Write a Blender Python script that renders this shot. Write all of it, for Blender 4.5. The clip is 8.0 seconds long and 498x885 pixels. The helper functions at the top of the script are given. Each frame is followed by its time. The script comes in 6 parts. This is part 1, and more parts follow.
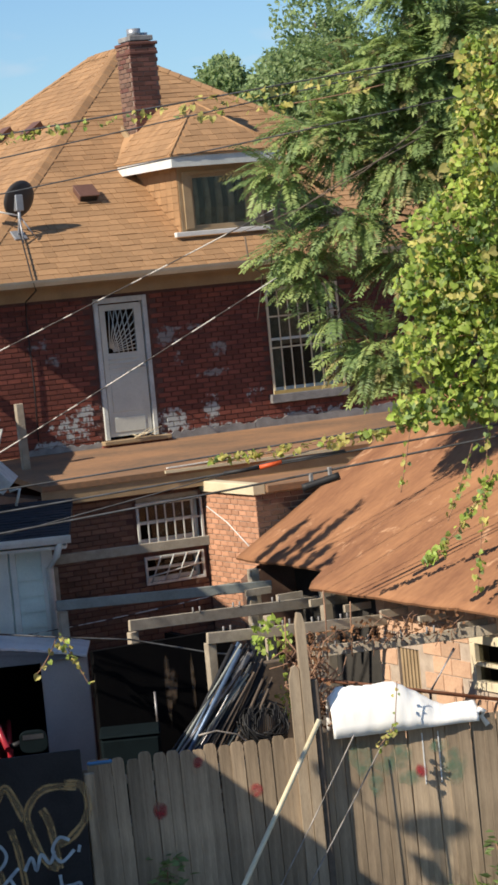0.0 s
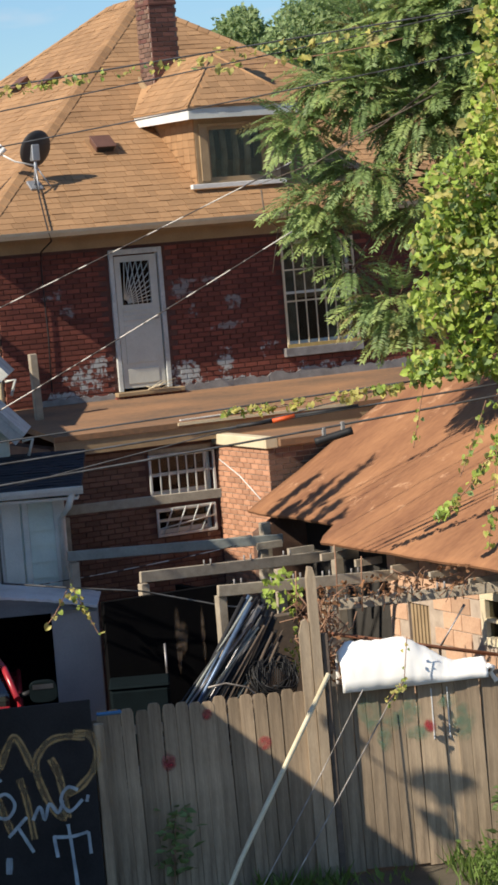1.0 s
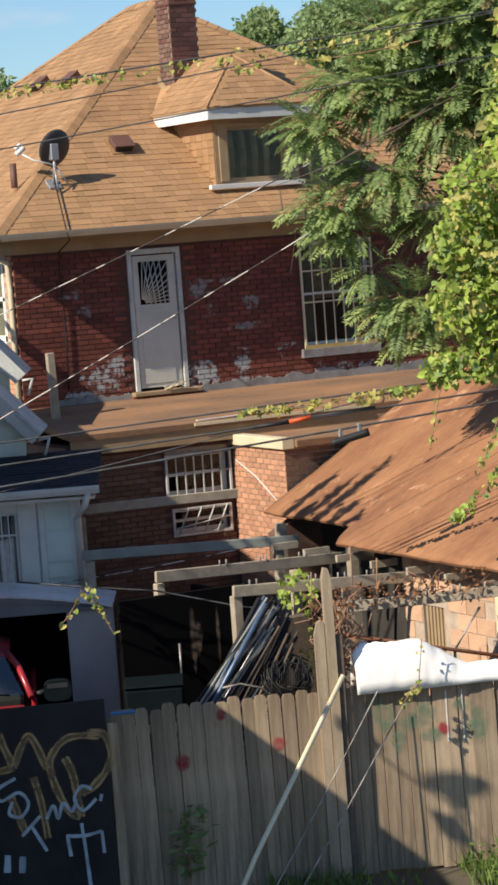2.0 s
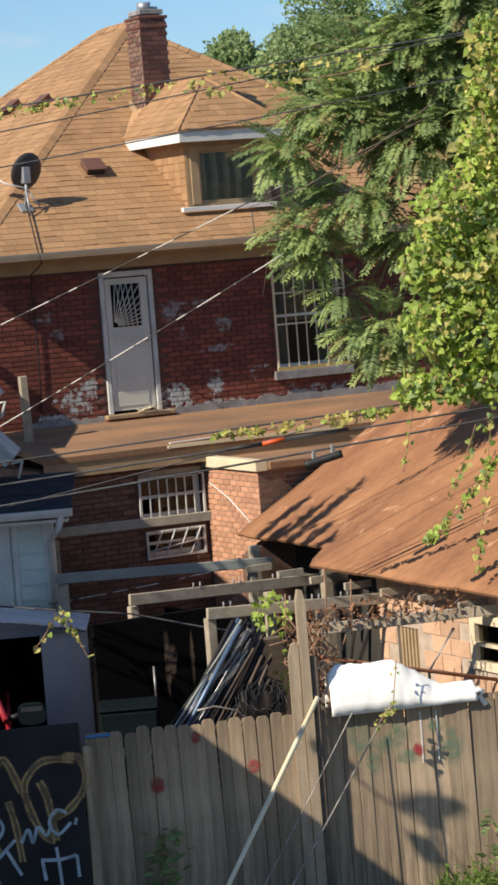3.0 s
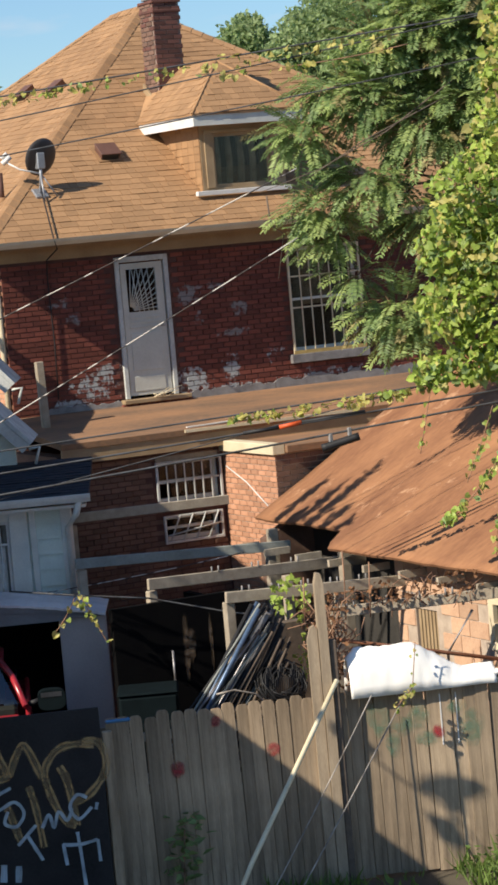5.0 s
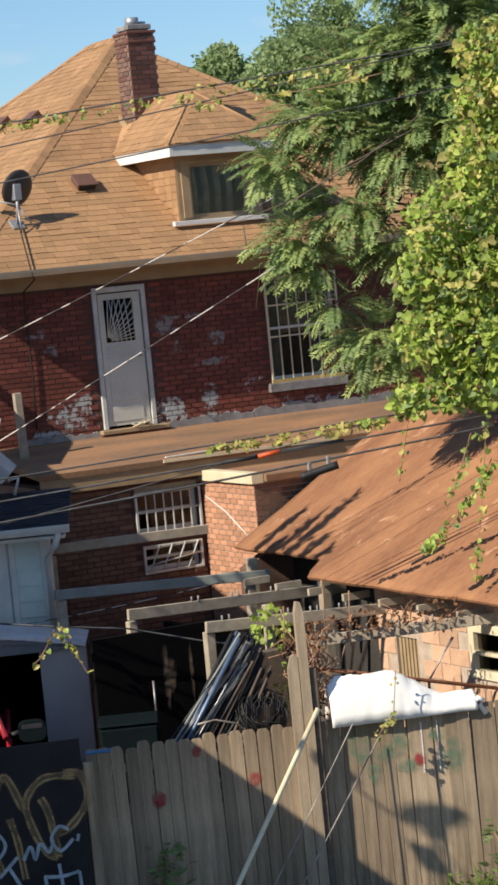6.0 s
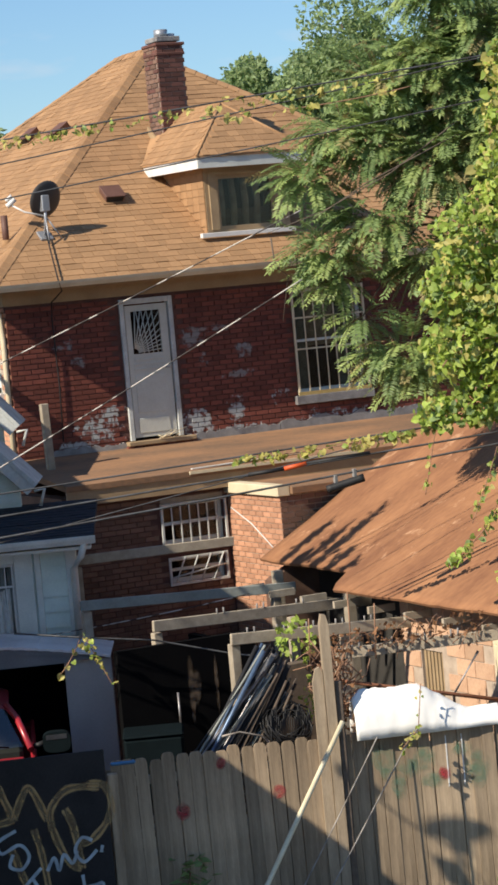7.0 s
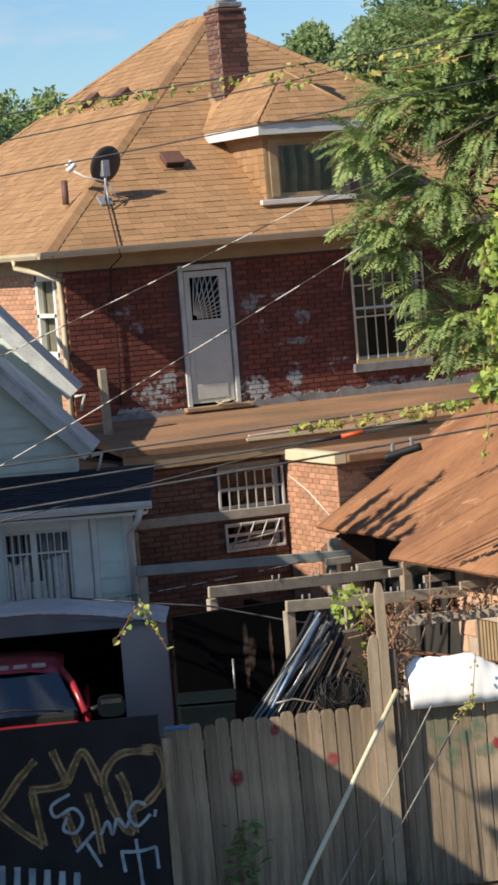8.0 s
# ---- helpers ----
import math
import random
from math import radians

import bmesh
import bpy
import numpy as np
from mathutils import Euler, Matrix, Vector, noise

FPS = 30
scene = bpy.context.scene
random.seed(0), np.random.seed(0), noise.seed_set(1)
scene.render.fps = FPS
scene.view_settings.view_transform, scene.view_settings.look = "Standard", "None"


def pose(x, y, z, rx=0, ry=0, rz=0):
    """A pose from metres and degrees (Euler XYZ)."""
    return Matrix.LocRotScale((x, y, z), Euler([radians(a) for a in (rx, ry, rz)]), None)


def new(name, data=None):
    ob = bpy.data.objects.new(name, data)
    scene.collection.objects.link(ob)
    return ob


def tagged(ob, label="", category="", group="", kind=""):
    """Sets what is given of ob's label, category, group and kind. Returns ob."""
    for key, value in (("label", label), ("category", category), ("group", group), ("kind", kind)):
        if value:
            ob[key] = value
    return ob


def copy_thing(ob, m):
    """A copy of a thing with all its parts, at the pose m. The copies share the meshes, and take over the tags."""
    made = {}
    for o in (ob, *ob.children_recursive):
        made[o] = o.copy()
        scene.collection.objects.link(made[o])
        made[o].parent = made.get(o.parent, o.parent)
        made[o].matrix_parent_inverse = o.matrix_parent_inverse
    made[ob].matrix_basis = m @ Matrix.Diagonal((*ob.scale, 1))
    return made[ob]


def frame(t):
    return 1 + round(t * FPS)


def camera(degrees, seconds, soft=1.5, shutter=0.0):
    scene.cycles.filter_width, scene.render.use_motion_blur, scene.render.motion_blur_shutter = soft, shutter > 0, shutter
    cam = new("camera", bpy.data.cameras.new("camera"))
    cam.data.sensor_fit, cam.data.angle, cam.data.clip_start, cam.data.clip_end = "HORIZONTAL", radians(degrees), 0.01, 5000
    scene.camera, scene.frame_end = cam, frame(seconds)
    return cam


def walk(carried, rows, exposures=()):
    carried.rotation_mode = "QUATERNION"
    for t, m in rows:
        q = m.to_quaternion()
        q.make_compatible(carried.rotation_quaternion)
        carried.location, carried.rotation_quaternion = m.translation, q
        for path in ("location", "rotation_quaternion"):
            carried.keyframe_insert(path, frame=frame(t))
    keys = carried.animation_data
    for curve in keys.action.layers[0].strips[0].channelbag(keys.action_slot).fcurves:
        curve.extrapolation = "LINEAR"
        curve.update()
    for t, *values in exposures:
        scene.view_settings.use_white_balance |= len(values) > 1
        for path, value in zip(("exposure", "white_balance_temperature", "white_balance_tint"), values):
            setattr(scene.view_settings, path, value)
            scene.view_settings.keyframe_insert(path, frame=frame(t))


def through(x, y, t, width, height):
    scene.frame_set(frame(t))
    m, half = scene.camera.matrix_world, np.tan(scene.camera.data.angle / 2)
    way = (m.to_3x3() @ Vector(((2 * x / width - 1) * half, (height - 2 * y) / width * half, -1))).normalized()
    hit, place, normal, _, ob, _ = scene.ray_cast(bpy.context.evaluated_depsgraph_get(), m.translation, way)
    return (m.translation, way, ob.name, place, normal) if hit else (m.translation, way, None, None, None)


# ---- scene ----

# A long lens held by hand at an upper window: the eye stays, the view drifts.
cam = camera(11.195, 8.0, soft=3.0)
EYE = 6.9
ROWS = [  # seconds, yaw, pitch, roll
    (0, -27.405, -3.955, 5.395),
    (0.5, -27.079, -4.446, 4.937),
    (1, -27.050, -4.977, 4.630),
    (1.2, -26.840, -5.096, 4.494),
    (2.3, -26.639, -4.794, 4.192),
    (2.5, -26.812, -4.566, 4.390),
    (3, -27.265, -4.477, 4.440),
    (3.5, -27.102, -4.654, 4.361),
    (4, -26.912, -4.661, 4.886),
    (4.2, -26.800, -4.735, 4.949),
    (5.3, -27.097, -4.850, 5.094),
    (5.5, -27.281, -4.646, 5.219),
    (6, -27.444, -4.204, 5.449),
    (6.5, -27.183, -3.857, 5.441),
    (7, -26.825, -3.874, 5.134),
    (7.5, -26.196, -4.213, 4.898),
    (8, -25.484, -4.503, 4.578),
]
walk(cam, [(t, pose(0, 0, EYE, 90 + pitch, roll, yaw)) for t, yaw, pitch, roll in ROWS])

# ---- light ----
SUN_WAY = Vector((4.9, 1.0, -3.9)).normalized()
world = bpy.data.worlds.new("sky")
scene.world = world
world.use_nodes = True
sky = world.node_tree.nodes.new("ShaderNodeTexSky")
sky.sky_type, sky.sun_disc = "NISHITA", False
sky.sun_elevation = math.asin(-SUN_WAY.z)
sky.sun_rotation = math.atan2(-SUN_WAY.x, -SUN_WAY.y)
sky.air_density, sky.dust_density, sky.ozone_density = 1.0, 0.1, 3.0
back = world.node_tree.nodes["Background"]
back.inputs[1].default_value = 0.078
wn_, wl_ = world.node_tree.nodes, world.node_tree.links
blue = wn_.new("ShaderNodeMix")
blue.data_type, blue.blend_type = "RGBA", "MULTIPLY"
blue.inputs["Factor"].default_value = 1.0
blue.inputs["B"].default_value = (0.84, 1.02, 1.20, 1)
wl_.new(sky.outputs[0], blue.inputs["A"])
where = wn_.new("ShaderNodeTexCoord")
flat = wn_.new("ShaderNodeMapping")
flat.inputs["Scale"].default_value = (1, 1, 3.2)
wl_.new(where.outputs["Generated"], flat.inputs["Vector"])
puff = wn_.new("ShaderNodeTexNoise")
puff.inputs["Scale"].default_value, puff.inputs["Detail"].default_value = 16, 5
wl_.new(flat.outputs[0], puff.inputs["Vector"])
thin = wn_.new("ShaderNodeMapRange")
thin.inputs["From Min"].default_value, thin.inputs["From Max"].default_value = 0.54, 0.8
thin.inputs["To Max"].default_value = 0.6
wl_.new(puff.outputs["Fac"], thin.inputs["Value"])
cloud = wn_.new("ShaderNodeMix")
cloud.data_type = "RGBA"
cloud.inputs["B"].default_value = (7.0, 7.2, 7.8, 1)
wl_.new(thin.outputs[0], cloud.inputs["Factor"])
wl_.new(blue.outputs["Result"], cloud.inputs["A"])
wl_.new(cloud.outputs["Result"], back.inputs[0])
sun_data = bpy.data.lights.new("sun", "SUN")
sun_data.energy, sun_data.angle, sun_data.color = 5.0, radians(0.45), (1.0, 0.90, 0.74)
sun = new("sun", sun_data)
sun.matrix_world = Matrix.Translation((-30, -6, 40)) @ SUN_WAY.to_track_quat("-Z", "Y").to_matrix().to_4x4()
scene.view_settings.exposure = 0.42


# ---- materials ----
def mat(name, base, dark=None, rough=0.75, scale=6.0, fine=60.0, bump=0.15, metal=0.0, stretch=(1, 1, 1), piece=0.0, spec=0.4, through=0.0, amount=1.0):
    """A surface whose colour wanders between two tones at two sizes, with a fine relief."""
    m = bpy.data.materials.new(name)
    m.use_nodes = True
    nt = m.node_tree
    n, l = nt.nodes, nt.links
    p = n["Principled BSDF"]
    dark = dark or tuple(c * 0.6 for c in base)
    tc = n.new("ShaderNodeTexCoord")
    mp = n.new("ShaderNodeMapping")
    mp.inputs["Scale"].default_value = stretch
    l.new(tc.outputs["Object"], mp.inputs["Vector"])
    big = n.new("ShaderNodeTexNoise")
    big.inputs["Scale"].default_value, big.inputs["Detail"].default_value = scale, 5
    l.new(mp.outputs[0], big.inputs["Vector"])
    small = n.new("ShaderNodeTexNoise")
    small.inputs["Scale"].default_value, small.inputs["Detail"].default_value = fine, 3
    l.new(mp.outputs[0], small.inputs["Vector"])
    add = n.new("ShaderNodeMath")
    add.operation = "MULTIPLY_ADD"
    l.new(small.outputs["Fac"], add.inputs[0])
    add.inputs[1].default_value = 0.45
    l.new(big.outputs["Fac"], add.inputs[2])
    ramp = n.new("ShaderNodeMapRange")
    ramp.inputs["From Min"].default_value, ramp.inputs["From Max"].default_value = 0.5, 0.95
    ramp.inputs["To Max"].default_value = amount
    l.new(add.outputs[0], ramp.inputs["Value"])
    mix = n.new("ShaderNodeMix")
    mix.data_type = "RGBA"
    mix.inputs["A"].default_value = (*base, 1)
    mix.inputs["B"].default_value = (*dark, 1)
    l.new(ramp.outputs[0], mix.inputs["Factor"])
    colour = mix.outputs["Result"]
    if piece:
        info = n.new("ShaderNodeObjectInfo")
        geo = n.new("ShaderNodeNewGeometry")
        both = n.new("ShaderNodeMath")
        both.operation = "ADD"
        l.new(info.outputs["Random"], both.inputs[0])
        l.new(geo.outputs["Random Per Island"], both.inputs[1])
        wrap = n.new("ShaderNodeMath")
        wrap.operation = "FRACT"
        l.new(both.outputs[0], wrap.inputs[0])
        span = n.new("ShaderNodeMapRange")
        span.inputs["To Min"].default_value, span.inputs["To Max"].default_value = 1 - piece, 1 + piece
        l.new(wrap.outputs[0], span.inputs["Value"])
        hsv = n.new("ShaderNodeHueSaturation")
        l.new(span.outputs[0], hsv.inputs["Value"])
        l.new(colour, hsv.inputs["Color"])
        colour = hsv.outputs["Color"]
    l.new(colour, p.inputs["Base Color"])
    p.inputs["Roughness"].default_value = rough
    p.inputs["Metallic"].default_value = metal
    p.inputs["Specular IOR Level"].default_value = spec
    if bump:
        b = n.new("ShaderNodeBump")
        b.inputs["Strength"].default_value, b.inputs["Distance"].default_value = bump, 0.01
        l.new(add.outputs[0], b.inputs["Height"])
        l.new(b.outputs[0], p.inputs["Normal"])
    if through:
        tr = n.new("ShaderNodeBsdfTranslucent")
        l.new(colour, tr.inputs["Color"])
        ms = n.new("ShaderNodeMixShader")
        ms.inputs[0].default_value = through
        l.new(p.outputs[0], ms.inputs[1])
        l.new(tr.outputs[0], ms.inputs[2])
        l.new(ms.outputs[0], n["Material Output"].inputs["Surface"])
    return m


M = dict(
    ground=mat("ground_dirt", (0.13, 0.105, 0.075), (0.07, 0.06, 0.04), 0.95, 1.5, 30, 0.5),
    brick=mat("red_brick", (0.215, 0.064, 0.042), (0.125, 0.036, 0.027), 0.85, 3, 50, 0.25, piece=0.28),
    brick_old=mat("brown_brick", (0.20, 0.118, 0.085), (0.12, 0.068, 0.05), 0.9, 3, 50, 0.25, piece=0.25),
    # brick tone for sun-facing walls, with sunlight put into its colour
    brick_pink=mat("sunlit_orange_brick", (0.54, 0.29, 0.18), (0.39, 0.185, 0.112), 0.9, 3, 50, 0.25, piece=0.2),
    block_tan=mat("tan_block", (0.60, 0.39, 0.26), (0.42, 0.25, 0.16), 0.9, 3, 40, 0.3, piece=0.2),
    brick_dark=mat("dark_chimney_brick", (0.15, 0.065, 0.05), (0.09, 0.04, 0.032), 0.88, 3, 50, 0.3, piece=0.3),
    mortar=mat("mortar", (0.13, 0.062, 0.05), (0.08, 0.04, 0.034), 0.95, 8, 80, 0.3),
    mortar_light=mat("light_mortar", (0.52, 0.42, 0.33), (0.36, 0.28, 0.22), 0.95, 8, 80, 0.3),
    cement=mat("grey_cement", (0.32, 0.31, 0.30), (0.17, 0.16, 0.16), 0.95, 5, 50, 0.6),
    shingle=mat("tan_asphalt_shingle", (0.375, 0.218, 0.108), (0.25, 0.140, 0.068), 0.92, 1.6, 26, 0.4, stretch=(0.55, 1.6, 1.6), piece=0.13, amount=0.8),
    ridge=mat("ridge_shingle", (0.375, 0.218, 0.108), (0.26, 0.146, 0.072), 0.92, 1.6, 40, 0.4, piece=0.12),
    rust=mat("rusty_roll_roofing", (0.37, 0.180, 0.086), (0.20, 0.088, 0.044), 0.9, 0.9, 11, 0.45, stretch=(0.55, 1.5, 1)),
    rolled=mat("tan_roll_roofing", (0.36, 0.19, 0.095), (0.15, 0.098, 0.065), 0.9, 1.3, 22, 0.35, stretch=(0.5, 1.4, 1)),
    tan=mat("tan_paint", (0.40, 0.29, 0.17), (0.30, 0.21, 0.12), 0.7, 3, 40, 0.1),
    cream=mat("cream_paint", (0.72, 0.62, 0.44), (0.58, 0.49, 0.33), 0.65, 3, 40, 0.1),
    white=mat("white_paint", (0.78, 0.77, 0.74), (0.62, 0.60, 0.57), 0.55, 3, 40, 0.08),
    door=mat("grey_white_door", (0.62, 0.62, 0.56), (0.50, 0.50, 0.45), 0.5, 3, 40, 0.05),
    bluegrey=mat("pale_blue_siding", (0.70, 0.78, 0.70), (0.56, 0.63, 0.57), 0.6, 3, 40, 0.08),
    bluetrim=mat("pale_trim", (0.76, 0.76, 0.69), (0.58, 0.59, 0.54), 0.6, 3, 40, 0.08),
    rake_grey=mat("weathered_grey_trim", (0.62, 0.64, 0.61), (0.40, 0.41, 0.40), 0.75, 4, 30, 0.2),
    rusty_pipe=mat("rusty_pipe", (0.30, 0.12, 0.06), (0.16, 0.07, 0.04), 0.8, 6, 40, 0.3),
    mirror_glass=mat("mirror_glass", (0.30, 0.31, 0.32), None, 0.3, 4, 40, 0.0, metal=0.95),
    darkroof=mat("dark_shingle", (0.022, 0.026, 0.036), (0.014, 0.017, 0.025), 0.85, 3, 80, 0.4, piece=0.2),
    fence=mat("weathered_cedar", (0.43, 0.325, 0.218), (0.20, 0.146, 0.096), 0.92, 2.2, 22, 0.5, stretch=(9, 9, 0.6), piece=0.26),
    timber=mat("weathered_timber", (0.45, 0.385, 0.295), (0.30, 0.25, 0.19), 0.85, 4, 30, 0.3, stretch=(2, 2, 2), piece=0.1),
    timber_blue=mat("faded_blue_timber", (0.33, 0.35, 0.32), (0.23, 0.24, 0.22), 0.85, 4, 30, 0.3),
    black=mat("black_painted_board", (0.036, 0.034, 0.035), (0.018, 0.017, 0.018), 0.7, 2, 40, 0.15, spec=0.2),
    # near-black and almost without gloss, for shed walls and carport back and side
    near_black=mat("near_black_sheet", (0.006, 0.006, 0.006), (0.003, 0.003, 0.004), 0.95, 2, 40, 0.3, spec=0.05),
    post_wood=mat("sunny_post_wood", (0.42, 0.33, 0.23), (0.25, 0.19, 0.13), 0.85, 3, 24, 0.3, stretch=(6, 6, 0.7)),
    soot=mat("pale_sooty_mortar", (0.30, 0.22, 0.18), (0.18, 0.13, 0.11), 0.95, 8, 80, 0.3),
    net=mat("grey_net_curtain", (0.30, 0.31, 0.28), (0.19, 0.20, 0.18), 0.9, 8, 40, 0.2),
    blue_tarp=mat("blue_tarp", (0.07, 0.22, 0.42), (0.05, 0.15, 0.30), 0.5, 6, 40, 0.1),
    # pale so the added shade blocks bounce light back into the plot
    pale_bounce=mat("pale_bounce_face", (0.80, 0.73, 0.62), (0.70, 0.63, 0.52), 0.9, 1.5, 30, 0.2),
    rubber=mat("black_rubber", (0.02, 0.02, 0.022), None, 0.6, 8, 60, 0.1),
    cable=mat("old_cable", (0.085, 0.09, 0.10), (0.03, 0.028, 0.026), 0.5, 5, 60, 0.1),
    cable_pale=mat("pale_cable", (0.045, 0.035, 0.03), (0.60, 0.54, 0.47), 0.6, 5.0, 9, 0.1, amount=0.8),
    grey_metal=mat("grey_metal", (0.42, 0.43, 0.45), (0.30, 0.31, 0.33), 0.45, 5, 50, 0.1, metal=0.6),
    carport=mat("galvanised_sheet", (0.78, 0.78, 0.78), (0.52, 0.52, 0.53), 0.5, 2, 30, 0.15),
    slab=mat("grey_paint", (0.47, 0.44, 0.43), (0.38, 0.355, 0.35), 0.7, 2, 40, 0.1),
    dish=mat("dish_grey", (0.055, 0.05, 0.05), (0.04, 0.038, 0.038), 0.5, 5, 50, 0.05),
    valance=mat("dull_grey_metal", (0.22, 0.225, 0.235), (0.16, 0.165, 0.175), 0.6, 2, 40, 0.1),
    red=mat("red_car_paint", (0.36, 0.022, 0.032), (0.26, 0.016, 0.024), 0.28, 3, 40, 0.0, spec=0.6),
    cloth=mat("white_cloth", (0.93, 0.91, 0.87), (0.88, 0.86, 0.81), 0.85, 6, 80, 0.15),
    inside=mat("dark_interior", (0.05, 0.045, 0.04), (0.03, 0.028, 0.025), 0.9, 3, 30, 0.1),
    lace=mat("lace_curtain", (0.88, 0.86, 0.82), (0.66, 0.62, 0.57), 0.9, 14, 60, 0.3),
    drape=mat("dim_curtain", (0.62, 0.52, 0.40), (0.36, 0.29, 0.21), 0.9, 8, 40, 0.2),
    bark=mat("bark", (0.16, 0.12, 0.09), (0.09, 0.07, 0.055), 0.9, 10, 60, 0.5),
    twig=mat("dry_twig", (0.36, 0.21, 0.13), (0.20, 0.11, 0.07), 0.9, 10, 60, 0.3),
    leaf=mat("ailanthus_leaf", (0.285, 0.385, 0.15), (0.19, 0.275, 0.10), 0.5, 1.2, 20, 0.0, piece=0.3, through=0.45),
    leaf_light=mat("young_ailanthus_leaf", (0.40, 0.49, 0.175), (0.30, 0.39, 0.13), 0.5, 1.2, 20, 0.0, piece=0.25, through=0.45),
    vine=mat("grape_leaf", (0.46, 0.56, 0.115), (0.25, 0.36, 0.07), 0.5, 1.5, 20, 0.0, piece=0.35, through=0.46),
    dry_green=mat("browning_leaf", (0.36, 0.32, 0.14), (0.26, 0.20, 0.09), 0.6, 1.5, 20, 0.0, piece=0.3, through=0.35),
    vine_yellow=mat("yellowing_leaf", (0.60, 0.54, 0.19), (0.44, 0.40, 0.10), 0.55, 2, 20, 0.0, piece=0.3, through=0.4),
    dry_leaf=mat("dry_brown_leaf", (0.30, 0.15, 0.07), (0.18, 0.09, 0.045), 0.8, 2, 20, 0.0, piece=0.3, through=0.25),
    far_leaf=mat("far_tree_leaf", (0.36, 0.45, 0.21), (0.25, 0.34, 0.145), 0.55, 0.4, 8, 0.0, piece=0.3, through=0.5),
    grass=mat("grass_blade", (0.17, 0.25, 0.05), (0.10, 0.16, 0.035), 0.6, 1.5, 20, 0.0, piece=0.35, through=0.35),
    orange=mat("orange_sleeve", (0.75, 0.12, 0.03), None, 0.5, 8, 60, 0.05),
    pipe_cream=mat("cream_pipe", (0.82, 0.75, 0.55), (0.66, 0.56, 0.36), 0.5, 3, 30, 0.05),
    blue_pipe=mat("blue_steel_pipe", (0.12, 0.19, 0.30), (0.08, 0.11, 0.17), 0.4, 6, 40, 0.1, metal=0.4),
    steel=mat("worn_steel", (0.34, 0.34, 0.36), (0.14, 0.12, 0.11), 0.45, 6, 40, 0.15, metal=0.6),
    bin=mat("dark_green_plastic", (0.005, 0.010, 0.012), None, 0.85, 4, 40, 0.05, spec=0.08),
    brown_pipe=mat("brown_painted_metal", (0.15, 0.075, 0.055), (0.11, 0.055, 0.04), 0.6, 6, 40, 0.1),
    yellow_paint=mat("ochre_paint", (0.52, 0.38, 0.14), (0.38, 0.27, 0.10), 0.6, 4, 40, 0.1),
)


def clear_glass(name, tint=(0.68, 0.68, 0.64), shine=0.03):
    m = bpy.data.materials.new(name)
    m.use_nodes = True
    n, l = m.node_tree.nodes, m.node_tree.links
    see = n.new("ShaderNodeBsdfTransparent")
    see.inputs[0].default_value = (*tint, 1)
    gloss = n.new("ShaderNodeBsdfGlossy")
    gloss.inputs["Roughness"].default_value = 0.04
    mix = n.new("ShaderNodeMixShader")
    mix.inputs[0].default_value = shine
    l.new(see.outputs[0], mix.inputs[1])
    l.new(gloss.outputs[0], mix.inputs[2])
    l.new(mix.outputs[0], n["Material Output"].inputs["Surface"])
    return m


M["glass"] = clear_glass("window_glass")
M["windscreen"] = clear_glass("tinted_windscreen", (0.45, 0.55, 0.53), 0.2)


def faded_spray(name, color, strength):
    """Spray paint thinning out to the rim of its patch."""
    m = bpy.data.materials.new(name)
    m.use_nodes = True
    n, l = m.node_tree.nodes, m.node_tree.links
    co = n.new("ShaderNodeTexCoord")
    mid = n.new("ShaderNodeVectorMath")
    mid.operation = "SUBTRACT"
    mid.inputs[1].default_value = (0.5, 0.5, 0.5)
    flat = n.new("ShaderNodeVectorMath")
    flat.operation = "MULTIPLY"
    flat.inputs[1].default_value = (1, 0, 1)
    far = n.new("ShaderNodeVectorMath")
    far.operation = "LENGTH"
    rim = n.new("ShaderNodeMapRange")
    rim.inputs["From Min"].default_value, rim.inputs["From Max"].default_value = 0.5, 0.22
    speck = n.new("ShaderNodeTexNoise")
    speck.inputs["Scale"].default_value, speck.inputs["Detail"].default_value = 9.0, 4.0
    part_ = n.new("ShaderNodeMapRange")
    part_.inputs["From Min"].default_value, part_.inputs["From Max"].default_value = 0.32, 0.62
    part_.inputs["To Max"].default_value = strength
    both = n.new("ShaderNodeMath")
    both.operation = "MULTIPLY"
    mix = n.new("ShaderNodeMixShader")
    clear = n.new("ShaderNodeBsdfTransparent")
    paint = n.new("ShaderNodeBsdfDiffuse")
    paint.inputs[0].default_value = (*color, 1)
    l.new(co.outputs["Generated"], mid.inputs[0])
    l.new(mid.outputs[0], flat.inputs[0])
    l.new(flat.outputs[0], far.inputs[0])
    l.new(far.outputs["Value"], rim.inputs["Value"])
    l.new(co.outputs["Object"], speck.inputs["Vector"])
    l.new(speck.outputs["Fac"], part_.inputs["Value"])
    l.new(rim.outputs[0], both.inputs[0])
    l.new(part_.outputs[0], both.inputs[1])
    l.new(both.outputs[0], mix.inputs[0])
    l.new(clear.outputs[0], mix.inputs[1])
    l.new(paint.outputs[0], mix.inputs[2])
    l.new(mix.outputs[0], n["Material Output"].inputs["Surface"])
    return m


M["red_spray"] = faded_spray("red_spray_paint", (0.42, 0.06, 0.07), 0.75)
M["pale_drip"] = faded_spray("pale_paint_drip", (0.20, 0.15, 0.11), 0.6)
M["green_spray"] = faded_spray("faded_green_spray", (0.16, 0.28, 0.19), 0.34)


